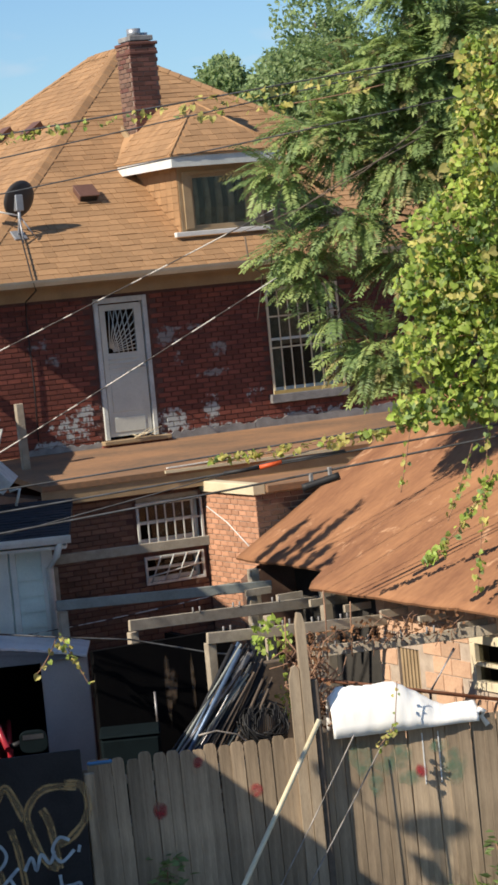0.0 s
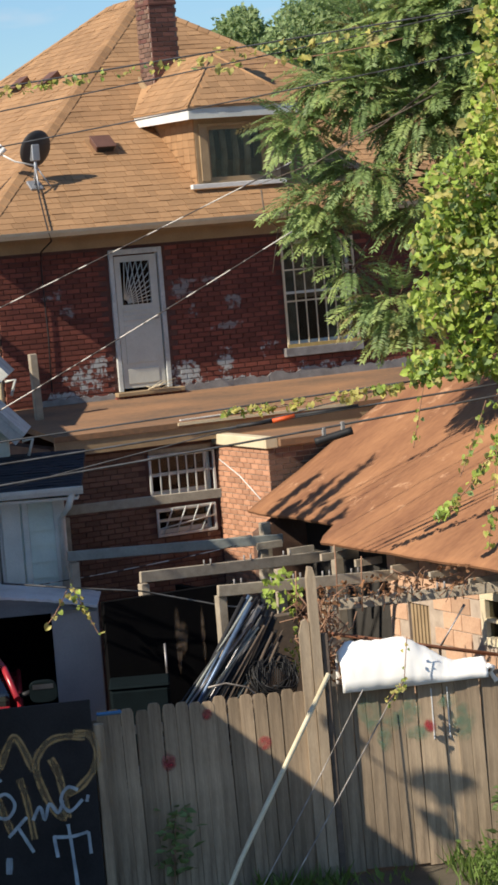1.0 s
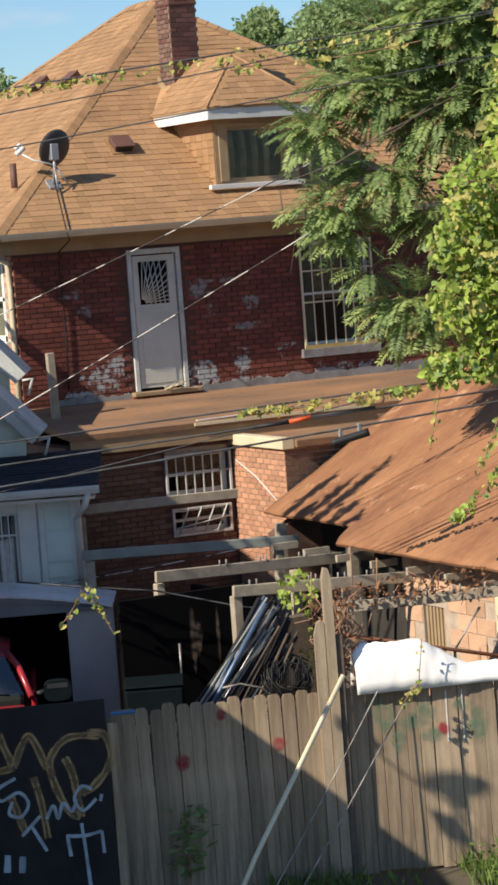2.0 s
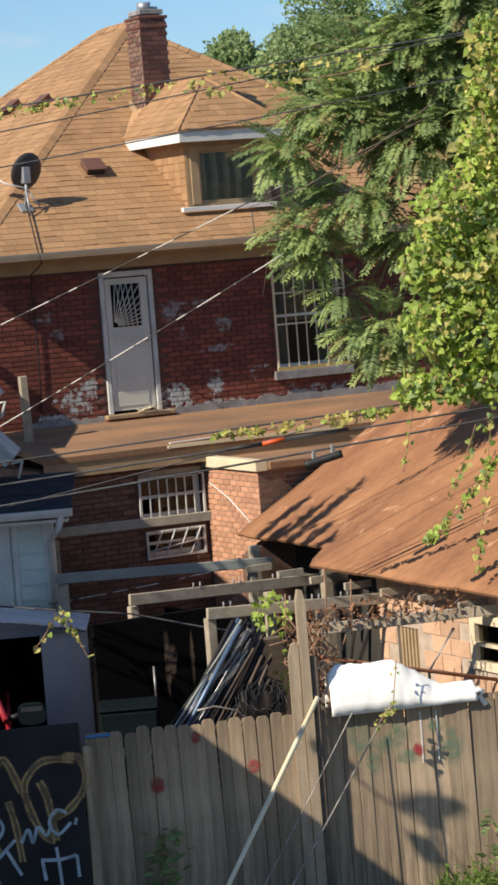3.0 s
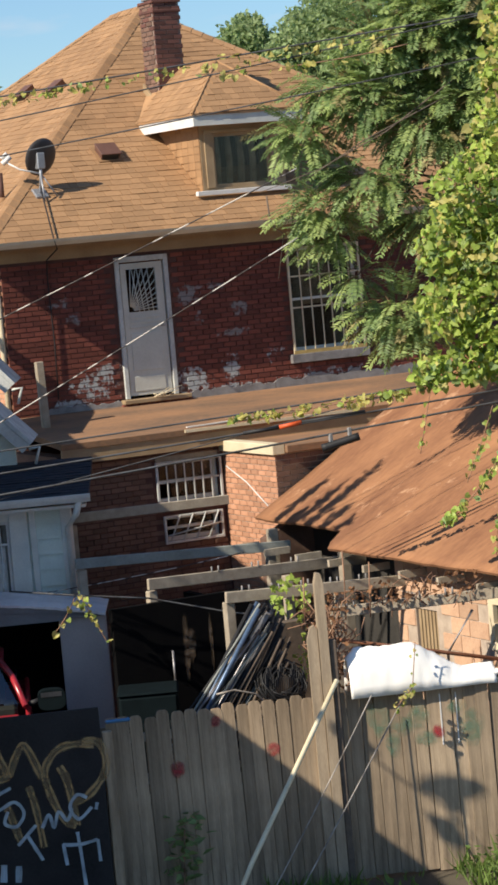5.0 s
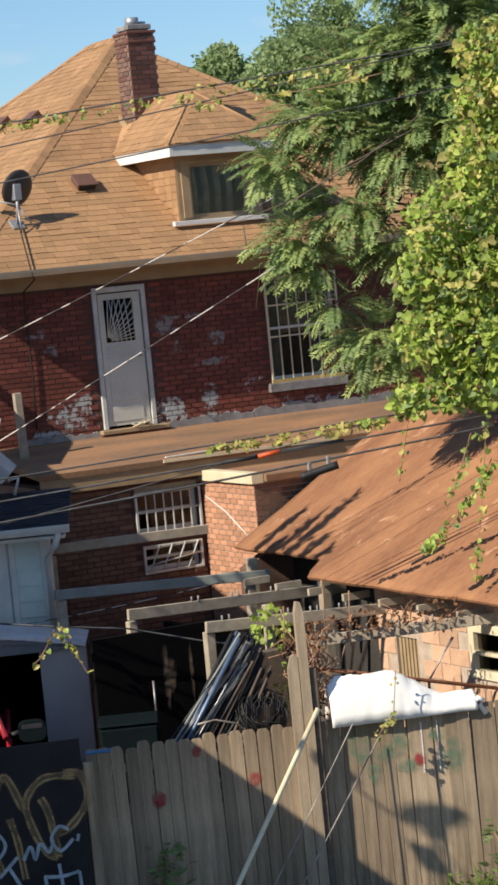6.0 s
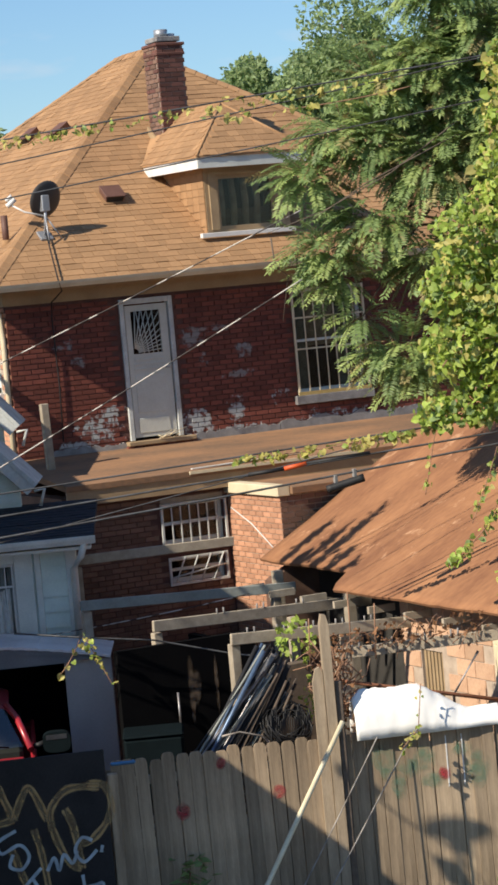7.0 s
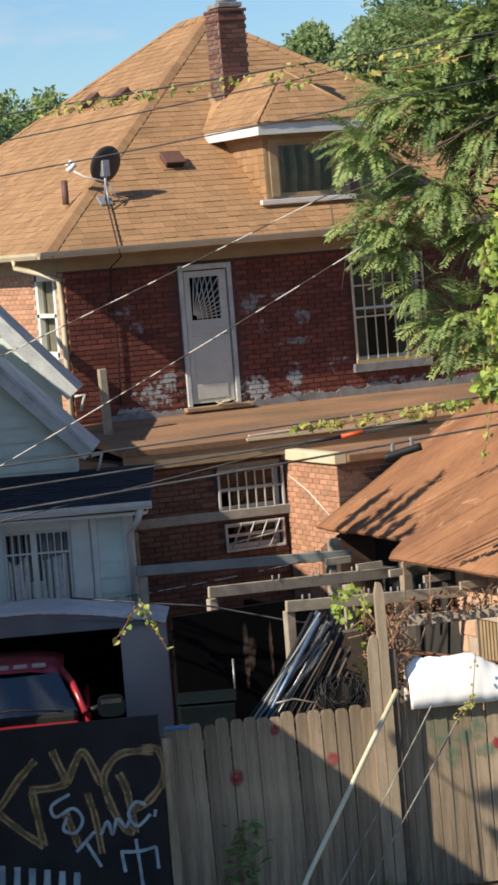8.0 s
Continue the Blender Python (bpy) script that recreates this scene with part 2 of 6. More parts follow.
def worn_paint(m, zones, paint, grain=11.0):
    """Old flaking paint on a wall: ragged patches (x, z, half width, half height, cover) over the surface's own colour."""
    n, l = m.node_tree.nodes, m.node_tree.links
    p = n["Principled BSDF"]
    own = p.inputs["Base Color"].links[0].from_socket

    def calc(op, a, b):
        k = n.new("ShaderNodeMath")
        k.operation = op
        for i, v in enumerate((a, b)):
            if isinstance(v, (int, float)):
                k.inputs[i].default_value = v
            else:
                l.new(v, k.inputs[i])
        return k.outputs[0]

    geo = n.new("ShaderNodeNewGeometry")
    xyz = n.new("ShaderNodeSeparateXYZ")
    l.new(geo.outputs["Position"], xyz.inputs[0])
    cover = None
    for cx, cz, rx, rz, amount in zones:
        dx = calc("MULTIPLY", calc("SUBTRACT", xyz.outputs[0], cx), 1 / rx)
        dz = calc("MULTIPLY", calc("SUBTRACT", xyz.outputs[2], cz), 1 / rz)
        d = calc("ADD", calc("MULTIPLY", dx, dx), calc("MULTIPLY", dz, dz))
        c = calc("MULTIPLY", calc("MAXIMUM", calc("SUBTRACT", 1.0, calc("MULTIPLY", d, 0.6)), 0.0), amount)
        cover = c if cover is None else calc("MAXIMUM", cover, c)
    ragged = n.new("ShaderNodeTexNoise")
    ragged.inputs["Scale"].default_value, ragged.inputs["Detail"].default_value = grain, 7
    ragged.inputs["Roughness"].default_value = 0.68
    l.new(geo.outputs["Position"], ragged.inputs["Vector"])
    edge = n.new("ShaderNodeMapRange")
    edge.inputs["From Min"].default_value, edge.inputs["From Max"].default_value = 1.32, 1.46
    l.new(calc("ADD", cover, calc("MULTIPLY", ragged.outputs["Fac"], 1.8)), edge.inputs["Value"])
    mix = n.new("ShaderNodeMix")
    mix.data_type = "RGBA"
    mix.inputs["B"].default_value = (*paint, 1)
    l.new(calc("MULTIPLY", edge.outputs[0], calc("GREATER_THAN", cover, 0.02)), mix.inputs["Factor"])
    l.new(own, mix.inputs["A"])
    l.new(mix.outputs["Result"], p.inputs["Base Color"])


WHITE_ZONES = ((14.62, 4.78, 0.52, 0.26, 0.52), (14.85, 5.0, 0.26, 0.12, 0.6), (14.3, 4.56, 0.4, 0.12, 0.6), (16.25, 4.70, 0.34, 0.26, 0.62), (16.9, 4.85, 0.2, 0.22, 0.6), (16.7, 4.52, 0.7, 0.12, 0.6), (17.65, 5.0, 0.3, 0.2, 0.34), (18.6, 4.6, 1.2, 0.14, 0.4))
GREY_ZONES = ((16.25, 6.0, 0.27, 0.2, 0.62), (16.65, 6.09, 0.3, 0.09, 0.55), (17.1, 5.72, 0.24, 0.15, 0.6), (16.42, 5.62, 0.11, 0.18, 0.55), (16.98, 5.38, 0.33, 0.07, 0.6), (14.2, 6.05, 0.26, 0.14, 0.5), (14.45, 5.8, 0.18, 0.12, 0.5))
for name in ("brick", "mortar"):
    worn_paint(M[name], WHITE_ZONES, (0.40, 0.415, 0.415) if name == "brick" else (0.30, 0.29, 0.28))
    worn_paint(M[name], GREY_ZONES, (0.25, 0.225, 0.22), 8.0)
worn_paint(M["rust"], ((15.6, 0, 0.9, 60, 0.27), (17.2, 0, 0.8, 60, 0.3)), (0.45, 0.25, 0.14), 3.2)


def bare_cable(name):
    """A dark cable whose pale core shows along broken stretches."""
    m = bpy.data.materials.new(name)
    m.use_nodes = True
    n, l = m.node_tree.nodes, m.node_tree.links
    p = n["Principled BSDF"]
    p.inputs["Roughness"].default_value = 0.6
    co = n.new("ShaderNodeTexCoord")
    spots = n.new("ShaderNodeTexNoise")
    spots.inputs["Scale"].default_value, spots.inputs["Detail"].default_value = 5.5, 2
    l.new(co.outputs["Object"], spots.inputs["Vector"])
    ramp = n.new("ShaderNodeValToRGB")
    ramp.color_ramp.elements[0].position, ramp.color_ramp.elements[0].color = 0.47, (0.05, 0.04, 0.035, 1)
    ramp.color_ramp.elements[1].position, ramp.color_ramp.elements[1].color = 0.53, (0.62, 0.57, 0.50, 1)
    l.new(spots.outputs["Fac"], ramp.inputs[0])
    l.new(ramp.outputs[0], p.inputs["Base Color"])
    return m


M["cable_bare"] = bare_cable("worn_pale_cable")


def sprayed_line(name, rim, core):
    """A sprayed stroke: dense along its two rims, thin in the middle, soft and speckled outside."""
    m = bpy.data.materials.new(name)
    m.use_nodes = True
    n, l = m.node_tree.nodes, m.node_tree.links
    uv = n.new("ShaderNodeTexCoord")
    xyz = n.new("ShaderNodeSeparateXYZ")
    l.new(uv.outputs["UV"], xyz.inputs[0])
    ramp = n.new("ShaderNodeValToRGB")
    el = ramp.color_ramp.elements
    el[0].position, el[0].color = 0.0, (0, 0, 0, 1)
    el[1].position, el[1].color = 1.0, (0, 0, 0, 1)
    for at, v in ((0.16, rim), (0.3, rim * 0.9), (0.5, core), (0.7, rim * 0.9), (0.84, rim)):
        e = el.new(at)
        e.color = (v, v, v, 1)
    l.new(xyz.outputs[0], ramp.inputs[0])
    speck = n.new("ShaderNodeTexNoise")
    speck.inputs["Scale"].default_value, speck.inputs["Detail"].default_value = 6, 5
    l.new(uv.outputs["Object"], speck.inputs["Vector"])
    vary = n.new("ShaderNodeMapRange")
    vary.inputs["From Min"].default_value, vary.inputs["From Max"].default_value = 0.3, 0.65
    vary.inputs["To Min"].default_value = 0.45
    l.new(speck.outputs["Fac"], vary.inputs["Value"])
    both = n.new("ShaderNodeMath")
    both.operation = "MULTIPLY"
    l.new(ramp.outputs[0], both.inputs[0])
    l.new(vary.outputs[0], both.inputs[1])
    return m, both.outputs[0]


def spray_stroke_material(name, color, rim, core):
    m, cover = sprayed_line(name, rim, core)
    n, l = m.node_tree.nodes, m.node_tree.links
    mix = n.new("ShaderNodeMixShader")
    clear = n.new("ShaderNodeBsdfTransparent")
    paint = n["Principled BSDF"]
    paint.inputs["Base Color"].default_value = (*color, 1)
    paint.inputs["Roughness"].default_value = 0.6
    l.new(cover, mix.inputs[0])
    l.new(clear.outputs[0], mix.inputs[1])
    l.new(paint.outputs[0], mix.inputs[2])
    l.new(mix.outputs[0], n["Material Output"].inputs["Surface"])
    return m


M["gold_spray"] = spray_stroke_material("gold_spray_paint", (0.50, 0.33, 0.15), 0.75, 0.3)
M["pale_spray"] = spray_stroke_material("pale_blue_spray_paint", (0.52, 0.62, 0.70), 0.9, 0.95)


# ---- building helpers ----
def thing(name, label, category, m=None, group="", kind=""):
    ob = new(name)
    ob.empty_display_size = 0.1
    if m is not None:
        ob.matrix_world = m
    return tagged(ob, label, category, group, kind)


def link(name, me, material, parent=None, label="", kind=""):
    me.materials.append(material)
    ob = new(name, me)
    if parent is not None:
        ob.parent = parent
    return tagged(ob, label, kind=kind)


def part(name, bm, material, parent=None, label="", kind=""):
    me = bpy.data.meshes.new(name)
    bm.normal_update()
    bm.to_mesh(me)
    bm.free()
    return link(name, me, material, parent, label, kind)


def box(bm, lo, hi, m=None, bevel=0.0):
    c = [(a + b) / 2 for a, b in zip(lo, hi)]
    s = [max(abs(b - a), 1e-4) for a, b in zip(lo, hi)]
    made = bmesh.ops.create_cube(bm, size=1, matrix=(m or Matrix()) @ Matrix.Translation(c) @ Matrix.Diagonal((*s, 1)))
    if bevel:
        edges = list({e for v in made["verts"] for e in v.link_edges})
        bmesh.ops.bevel(bm, geom=edges, offset=bevel, segments=1, affect="EDGES")
    return bm


def boxed(lo, hi, bevel=0.0, m=None):
    return box(bmesh.new(), lo, hi, m, bevel)


def prism(outline, depth, m=None, bm=None):
    """A flat outline (x, z) pushed back along y from 0 to depth."""
    bm = bm or bmesh.new()
    m = m or Matrix()
    a = [bm.verts.new(m @ Vector((x, 0, z))) for x, z in outline]
    b = [bm.verts.new(m @ Vector((x, depth, z))) for x, z in outline]
    bm.faces.new(a)
    bm.faces.new(b[::-1])
    for i in range(len(a)):
        j = (i + 1) % len(a)
        bm.faces.new((a[j], a[i], b[i], b[j]))
    bmesh.ops.recalc_face_normals(bm, faces=bm.faces)
    return bm


def tube(points, radius, sides=6, bm=None, taper=None):
    """A round bar along a run of points."""
    bm = bm or bmesh.new()
    pts = [Vector(p) for p in points]
    rings = []
    for i, p in enumerate(pts):
        d = (pts[min(i + 1, len(pts) - 1)] - pts[max(i - 1, 0)]).normalized()
        a = d.cross(Vector((0, 0, 1)) if abs(d.z) < 0.9 else Vector((1, 0, 0))).normalized()
        b = d.cross(a)
        r = radius if taper is None else radius + (taper - radius) * i / (len(pts) - 1)
        rings.append([bm.verts.new(p + r * (math.cos(k * math.tau / sides) * a + math.sin(k * math.tau / sides) * b)) for k in range(sides)])
    for r0, r1 in zip(rings, rings[1:]):
        for k in range(sides):
            bm.faces.new((r0[k], r0[(k + 1) % sides], r1[(k + 1) % sides], r1[k])).smooth = True
    bm.faces.new(rings[0][::-1])
    bm.faces.new(rings[-1])
    bmesh.ops.recalc_face_normals(bm, faces=bm.faces)
    return bm


def sag(a, b, drop, n=14):
    a, b = Vector(a), Vector(b)
    return [a.lerp(b, i / n) - Vector((0, 0, drop * 4 * (i / n) * (1 - i / n))) for i in range(n + 1)]


def beam(bm, a, b, wide, high):
    """A squared timber from a to b, its upper edge on that line."""
    a, b = Vector(a), Vector(b)
    d = b - a
    along = d.normalized()
    side = along.cross(Vector((0, 0, 1))).normalized()
    up = side.cross(along)
    m = Matrix((along, side, up)).transposed().to_4x4()
    m.translation = a
    return box(bm, (0, -wide / 2, -high), (d.length, wide / 2, 0), m, 0.006)


def grid_mesh(name, verts, faces):
    me = bpy.data.meshes.new(name)
    me.from_pydata([tuple(v) for v in verts], [], faces)
    me.update()
    return me


BOX_FACES = [(0, 1, 2, 3), (7, 6, 5, 4), (0, 4, 5, 1), (1, 5, 6, 2), (2, 6, 7, 3), (3, 7, 4, 0)]


def lay_pieces(items, name, material, parent, keep, frame_of, make, limit=280):
    """Pieces (u, v, w, h): those that keep() accepts are objects on shared meshes, the rest is one joined mesh."""
    shared = {}
    verts, faces = [], []
    count = 0
    for it in items:
        u, v, w, h = it
        m = frame_of(u, v)
        if keep(it) and count < limit:
            key = (round(w, 2), round(h, 3))
            if key not in shared:
                pv, pf = make(*key)
                shared[key] = grid_mesh(name, pv, pf)
                shared[key].materials.append(material)
            ob = new(name, shared[key])
            ob.parent = parent
            ob.matrix_local = m
            count += 1
        else:
            pv, pf = make(w, h)
            k = len(verts)
            verts += [m @ Vector(p) for p in pv]
            faces += [tuple(k + i for i in f) for f in pf]
    if faces:
        link(name + "_field", grid_mesh(name + "_field", verts, faces), material, parent, kind="stuff")


def brick_shape(w, h):
    """A brick 12 mm proud of its wall, its face a little smaller than its back."""
    e = 0.003
    v = [(e, -0.012, e), (w - e, -0.012, e), (w - e, -0.012, h - e), (e, -0.012, h - e), (0, 0.01, 0), (w, 0.01, 0), (w, 0.01, h), (0, 0.01, h)]
    return v, [BOX_FACES[0], BOX_FACES[2], BOX_FACES[3], BOX_FACES[4], BOX_FACES[5]]


def brick_run(u0, u1, v0, v1, holes, rng, long=0.205, course=0.0745, joint=0.011):
    out = []
    row = 0
    v = v0
    while v + course <= v1 + 0.02:
        u = u0 - (long + joint) * (0.5 if row % 2 else 0.0)
        while u < u1:
            a, b = max(u, u0), min(u + long, u1)
            if b - a > 0.04 and not any(a < hu1 and b > hu0 and v < hv1 and v + course > hv0 for hu0, hu1, hv0, hv1 in holes):
                out.append((a, v + rng.uniform(-0.0015, 0.0015), b - a, course - joint))
            u += long + joint
        v += course
        row += 1
    return out


def shingle_shape(w, h):
    thick = 0.017 if int(w * 100) % 3 == 0 else 0.011
    v = [(0, 0, thick), (w, 0, thick), (w, h * 1.15, 0.004), (0, h * 1.15, 0.004), (0, 0, 0), (w, 0, 0), (w, h * 1.15, -0.006), (0, h * 1.15, -0.006)]
    return v, [(0, 1, 2, 3), (4, 5, 1, 0), (5, 6, 2, 1), (7, 4, 0, 3)]


def shingle_run(length, span, rng, expo=0.142):
    """Tabs up a roof face of that slope length; span(s) gives the run's ends at the height s."""
    out = []
    s = 0.0
    while s < length - 0.03:
        lo, hi = span(s + expo)
        u = lo - rng.uniform(0, 0.3)
        while u < hi:
            w = rng.choice((0.12, 0.15, 0.18, 0.22, 0.27, 0.33))
            a, b = max(u, lo), min(u + w - 0.006, hi)
            if b - a > 0.03:
                out.append((a, s + rng.choice((0, 0, -0.008)), b - a, expo))
            u += w
        s += expo
    return out


def slope_frame(origin, along, up):
    along, up = Vector(along).normalized(), Vector(up).normalized()
    n = along.cross(up)
    m = Matrix((along, up, n)).transposed().to_4x4()
    m.translation = origin
    return m


def blob(rng, rx, rz, n=22, rough=0.35):
    """An uneven patch outline."""
    ph = [rng.uniform(0, math.tau) for _ in range(4)]
    out = []
    for i in range(n):
        a = i * math.tau / n
        r = 1 + rough * (0.5 * math.sin(2 * a + ph[0]) + 0.4 * math.sin(3 * a + ph[1]) + 0.35 * math.sin(5 * a + ph[2]) + 0.3 * math.sin(9 * a + ph[3]))
        out.append((rx * r * math.cos(a), rz * r * math.sin(a)))
    return out


# ---- ground ----
def make_ground():
    bm = bmesh.new()
    bmesh.ops.create_grid(bm, x_segments=60, y_segments=60, size=1)
    for v in bm.verts:
        x = math.copysign(abs(v.co.x) ** 3, v.co.x) * 1500 + 12
        y = math.copysign(abs(v.co.y) ** 3, v.co.y) * 1500 + 25
        v.co = (x, y, 0.05 * noise.noise((x * 0.3, y * 0.3, 0)) if abs(x - 12) < 40 and abs(y - 25) < 40 else 0)
    tagged(part("ground", bm, M["ground"]), "bare dry dirt ground of yard and alley", "ground", kind="structure")


make_ground()
rng = random.Random(4)

# ---- brick house ----
WX0, WX1, WY0, WY1 = 13.34, 22.96, 34.25, 45.0      # walls
EX0, EX1, EY0, EY1, EZ = 12.89, 23.41, 33.80, 45.45, 6.97  # eaves
AX, AY0, AY1, AZ = 18.15, 39.06, 40.19, 10.72       # ridge
PITCH = (AZ - EZ) / (AX - EX0)
house = thing("brick_house", "two-storey red brick house with tan shingled hip roof", "house")
DOOR = (15.12, 15.98, 4.55, 6.64)
WIN = (17.98, 19.18, 4.97, 6.56)
SIDE_WIN = (34.62, 35.42, 5.45, 6.66)


def wall_with_holes(x0, x1, z0, z1, holes, thick, bm=None, m=None):
    """One wall in the x-z plane with openings right through it."""
    bm = bm or bmesh.new()
    m = m or Matrix()
    xs = sorted({x0, x1, *[h[0] for h in holes], *[h[1] for h in holes]})
    zs = sorted({z0, z1, *[h[2] for h in holes], *[h[3] for h in holes]})
    cells = {(i, k) for i in range(len(xs) - 1) for k in range(len(zs) - 1)
             if not any(h[0] <= xs[i] and xs[i + 1] <= h[1] and h[2] <= zs[k] and zs[k + 1] <= h[3] for h in holes)}
    made = {}

    def vert(i, k, y):
        if (i, k, y) not in made:
            made[i, k, y] = bm.verts.new(m @ Vector((xs[i], y, zs[k])))
        return made[i, k, y]

    for i, k in cells:
        for y in (0, thick):
            bm.faces.new([vert(a, b, y) for a, b in ((i, k), (i + 1, k), (i + 1, k + 1), (i, k + 1))])
        for di, dk, (a, b), (c, d) in ((-1, 0, (i, k), (i, k + 1)), (1, 0, (i + 1, k), (i + 1, k + 1)), (0, -1, (i, k), (i + 1, k)), (0, 1, (i, k + 1), (i + 1, k + 1))):
            if (i + di, k + dk) not in cells:
                bm.faces.new((vert(a, b, 0), vert(c, d, 0), vert(c, d, thick), vert(a, b, thick)))
    bmesh.ops.recalc_face_normals(bm, faces=bm.faces)
    return bm


SIDE_M = Matrix(((0, 1, 0, WX0), (1, 0, 0, 0), (0, 0, 1, 0), (0, 0, 0, 1)))
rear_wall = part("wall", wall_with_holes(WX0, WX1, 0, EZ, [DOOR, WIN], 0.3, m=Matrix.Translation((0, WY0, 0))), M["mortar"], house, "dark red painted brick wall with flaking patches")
side_wall = part("wall", wall_with_holes(WY0 + 0.3, WY1, 0, EZ, [SIDE_WIN], 0.3, m=SIDE_M), M["mortar_light"], house, "orange brick side wall, coloured lighter for the sun on it")
part("wall", boxed((WX1 - 0.3, WY0 + 0.301, 0), (WX1, WY1, EZ)), M["brick"], house)
part("wall", boxed((WX0 + 0.3, WY1 - 0.3, 0), (WX1 - 0.3, WY1, EZ)), M["brick"], house)
part("attic_floor", boxed((WX0 + 0.3, WY0 + 0.3, EZ - 0.3), (WX1 - 0.3, WY1 - 0.3, EZ - 0.2)), M["inside"], house)
part("upper_floor", boxed((WX0 + 0.3, WY0 + 0.3, 4.2), (WX1 - 0.3, WY1 - 0.3, 4.4)), M["inside"], house)


def hip_roof():
    bm = bmesh.new()
    e = [bm.verts.new(p) for p in ((EX0, EY0, EZ), (EX1, EY0, EZ), (EX1, EY1, EZ), (EX0, EY1, EZ))]
    r = [bm.verts.new((AX, AY0, AZ)), bm.verts.new((AX, AY1, AZ))]
    bm.faces.new((e[0], e[1], r[0]))
    bm.faces.new((e[1], e[2], r[1], r[0]))
    bm.faces.new((e[2], e[3], r[1]))
    bm.faces.new((e[3], e[0], r[0], r[1]))
    low = [bm.verts.new(v.co - Vector((0, 0, 0.06))) for v in e]
    bm.faces.new(low[::-1])
    for i in range(4):
        bm.faces.new((e[i], low[i], low[(i + 1) % 4], e[(i + 1) % 4]))
    bmesh.ops.recalc_face_normals(bm, faces=bm.faces)
    return bm


roof = part("roof", hip_roof(), M["shingle"], house, "tan asphalt shingle hip roof")
SL = math.hypot(AX - EX0, AZ - EZ)
up_rear = Vector((0, AX - EX0, AZ - EZ)).normalized()
up_left = Vector((AX - EX0, 0, AZ - EZ)).normalized()
RUN = (AX - EX0) / SL


def roof_z(y):
    return EZ + (y - EY0) * PITCH


def roof_zl(x):
    return EZ + (x - EX0) * PITCH


# hip caps
for a, b in (((EX0, EY0, EZ), (AX, AY0, AZ)), ((EX1, EY0, EZ), (AX, AY0, AZ)), ((AX, AY0, AZ), (AX, AY1, AZ)), ((EX0, EY1, EZ), (AX, AY1, AZ))):
    a, b = Vector(a), Vector(b)
    n = int((b - a).length / 0.2)
    s = (b - a).cross(Vector((0, 0, 1))).normalized() * 0.14
    level = abs(a.z - b.z) < 0.01
    fall = 0.14 * PITCH * (1.0 if level else 0.7071) - 0.016
    for i in range(n):
        bm = bmesh.new()
        p, q = a.lerp(b, i / n), a.lerp(b, (i + 1.1) / n)
        lift = rng.uniform(0.02, 0.026)
        lo = [bm.verts.new(v + Vector((0, 0, h))) for v, h in ((p - s, lift - 0.012 - fall), (p - s * 0.25, lift), (p + s * 0.25, lift), (p + s, lift - 0.012 - fall))]
        hi = [bm.verts.new(v + Vector((0, 0, h))) for v, h in ((q - s, -fall), (q - s * 0.25, 0.016), (q + s * 0.25, 0.016), (q + s, -fall))]
        base = [bm.verts.new(v.co - Vector((0, 0, 0.03))) for v in lo]
        for k in range(3):
            bm.faces.new((lo[k], lo[k + 1], hi[k + 1], hi[k]))
            bm.faces.new((base[k], base[k + 1], lo[k + 1], lo[k]))
        part("hip_cap", bm, M["ridge"], roof)

# eaves: soffit, frieze board, gutter
part("soffit", boxed((EX0 + 0.04, EY0 + 0.04, EZ - 0.1), (WX1 + 0.4, WY0 - 0.03, EZ - 0.064)), M["tan"], house)
part("soffit", boxed((EX0 + 0.04, WY0 - 0.03, EZ - 0.1), (WX0 - 0.03, WY1, EZ - 0.064)), M["tan"], house)
part("frieze_board", boxed((WX0 - 0.03, WY0 - 0.03, 6.69), (WX1 + 0.03, WY0 - 0.014, EZ - 0.1)), M["tan"], house, "tan painted frieze board under the eave")
part("frieze_board", boxed((WX0 - 0.03, WY0 - 0.014, 6.69), (WX0 - 0.014, WY1, EZ - 0.1)), M["tan"], house)


def gutter(a, b, outward):
    bm = bmesh.new()
    a, b, o = Vector(a), Vector(b), Vector(outward)
    prof = [(0, 0), (0.012, -0.085), (0.07, -0.095), (0.105, -0.04), (0.115, 0.0), (0.105, 0.0), (0.095, -0.04), (0.065, -0.083), (0.02, -0.075), (0.01, 0.0)]
    ra = [bm.verts.new(a + o * x + Vector((0, 0, z))) for x, z in prof]
    rb = [bm.verts.new(b + o * x + Vector((0, 0, z))) for x, z in prof]
    for i in range(len(prof)):
        j = (i + 1) % len(prof)
        bm.faces.new((ra[i], ra[j], rb[j], rb[i]))
    bm.faces.new(ra)
    bm.faces.new(rb[::-1])
    bmesh.ops.recalc_face_normals(bm, faces=bm.faces)
    return bm


part("gutter", gutter((EX0 - 0.1, EY0 - 0.002, EZ + 0.02), (EX1, EY0 - 0.002, EZ + 0.05), (0, -1, 0)), M["cream"], house, "cream metal gutter")
part("gutter", gutter((EX0 - 0.002, EY0, EZ + 0.02), (EX0 - 0.002, EY1, EZ + 0.05), (-1, 0, 0)), M["cream"], house, "cream metal gutter")
part("downspout", tube([(12.83, 34.9, 6.9), (12.84, 34.9, 6.8), (13.1, 34.5, 6.68), (13.27, 34.3, 6.58), (13.28, 34.28, 6.2), (13.28, 34.28, 3.4)], 0.04, 8), M["cream"], house, "cream downspout with bent elbow")


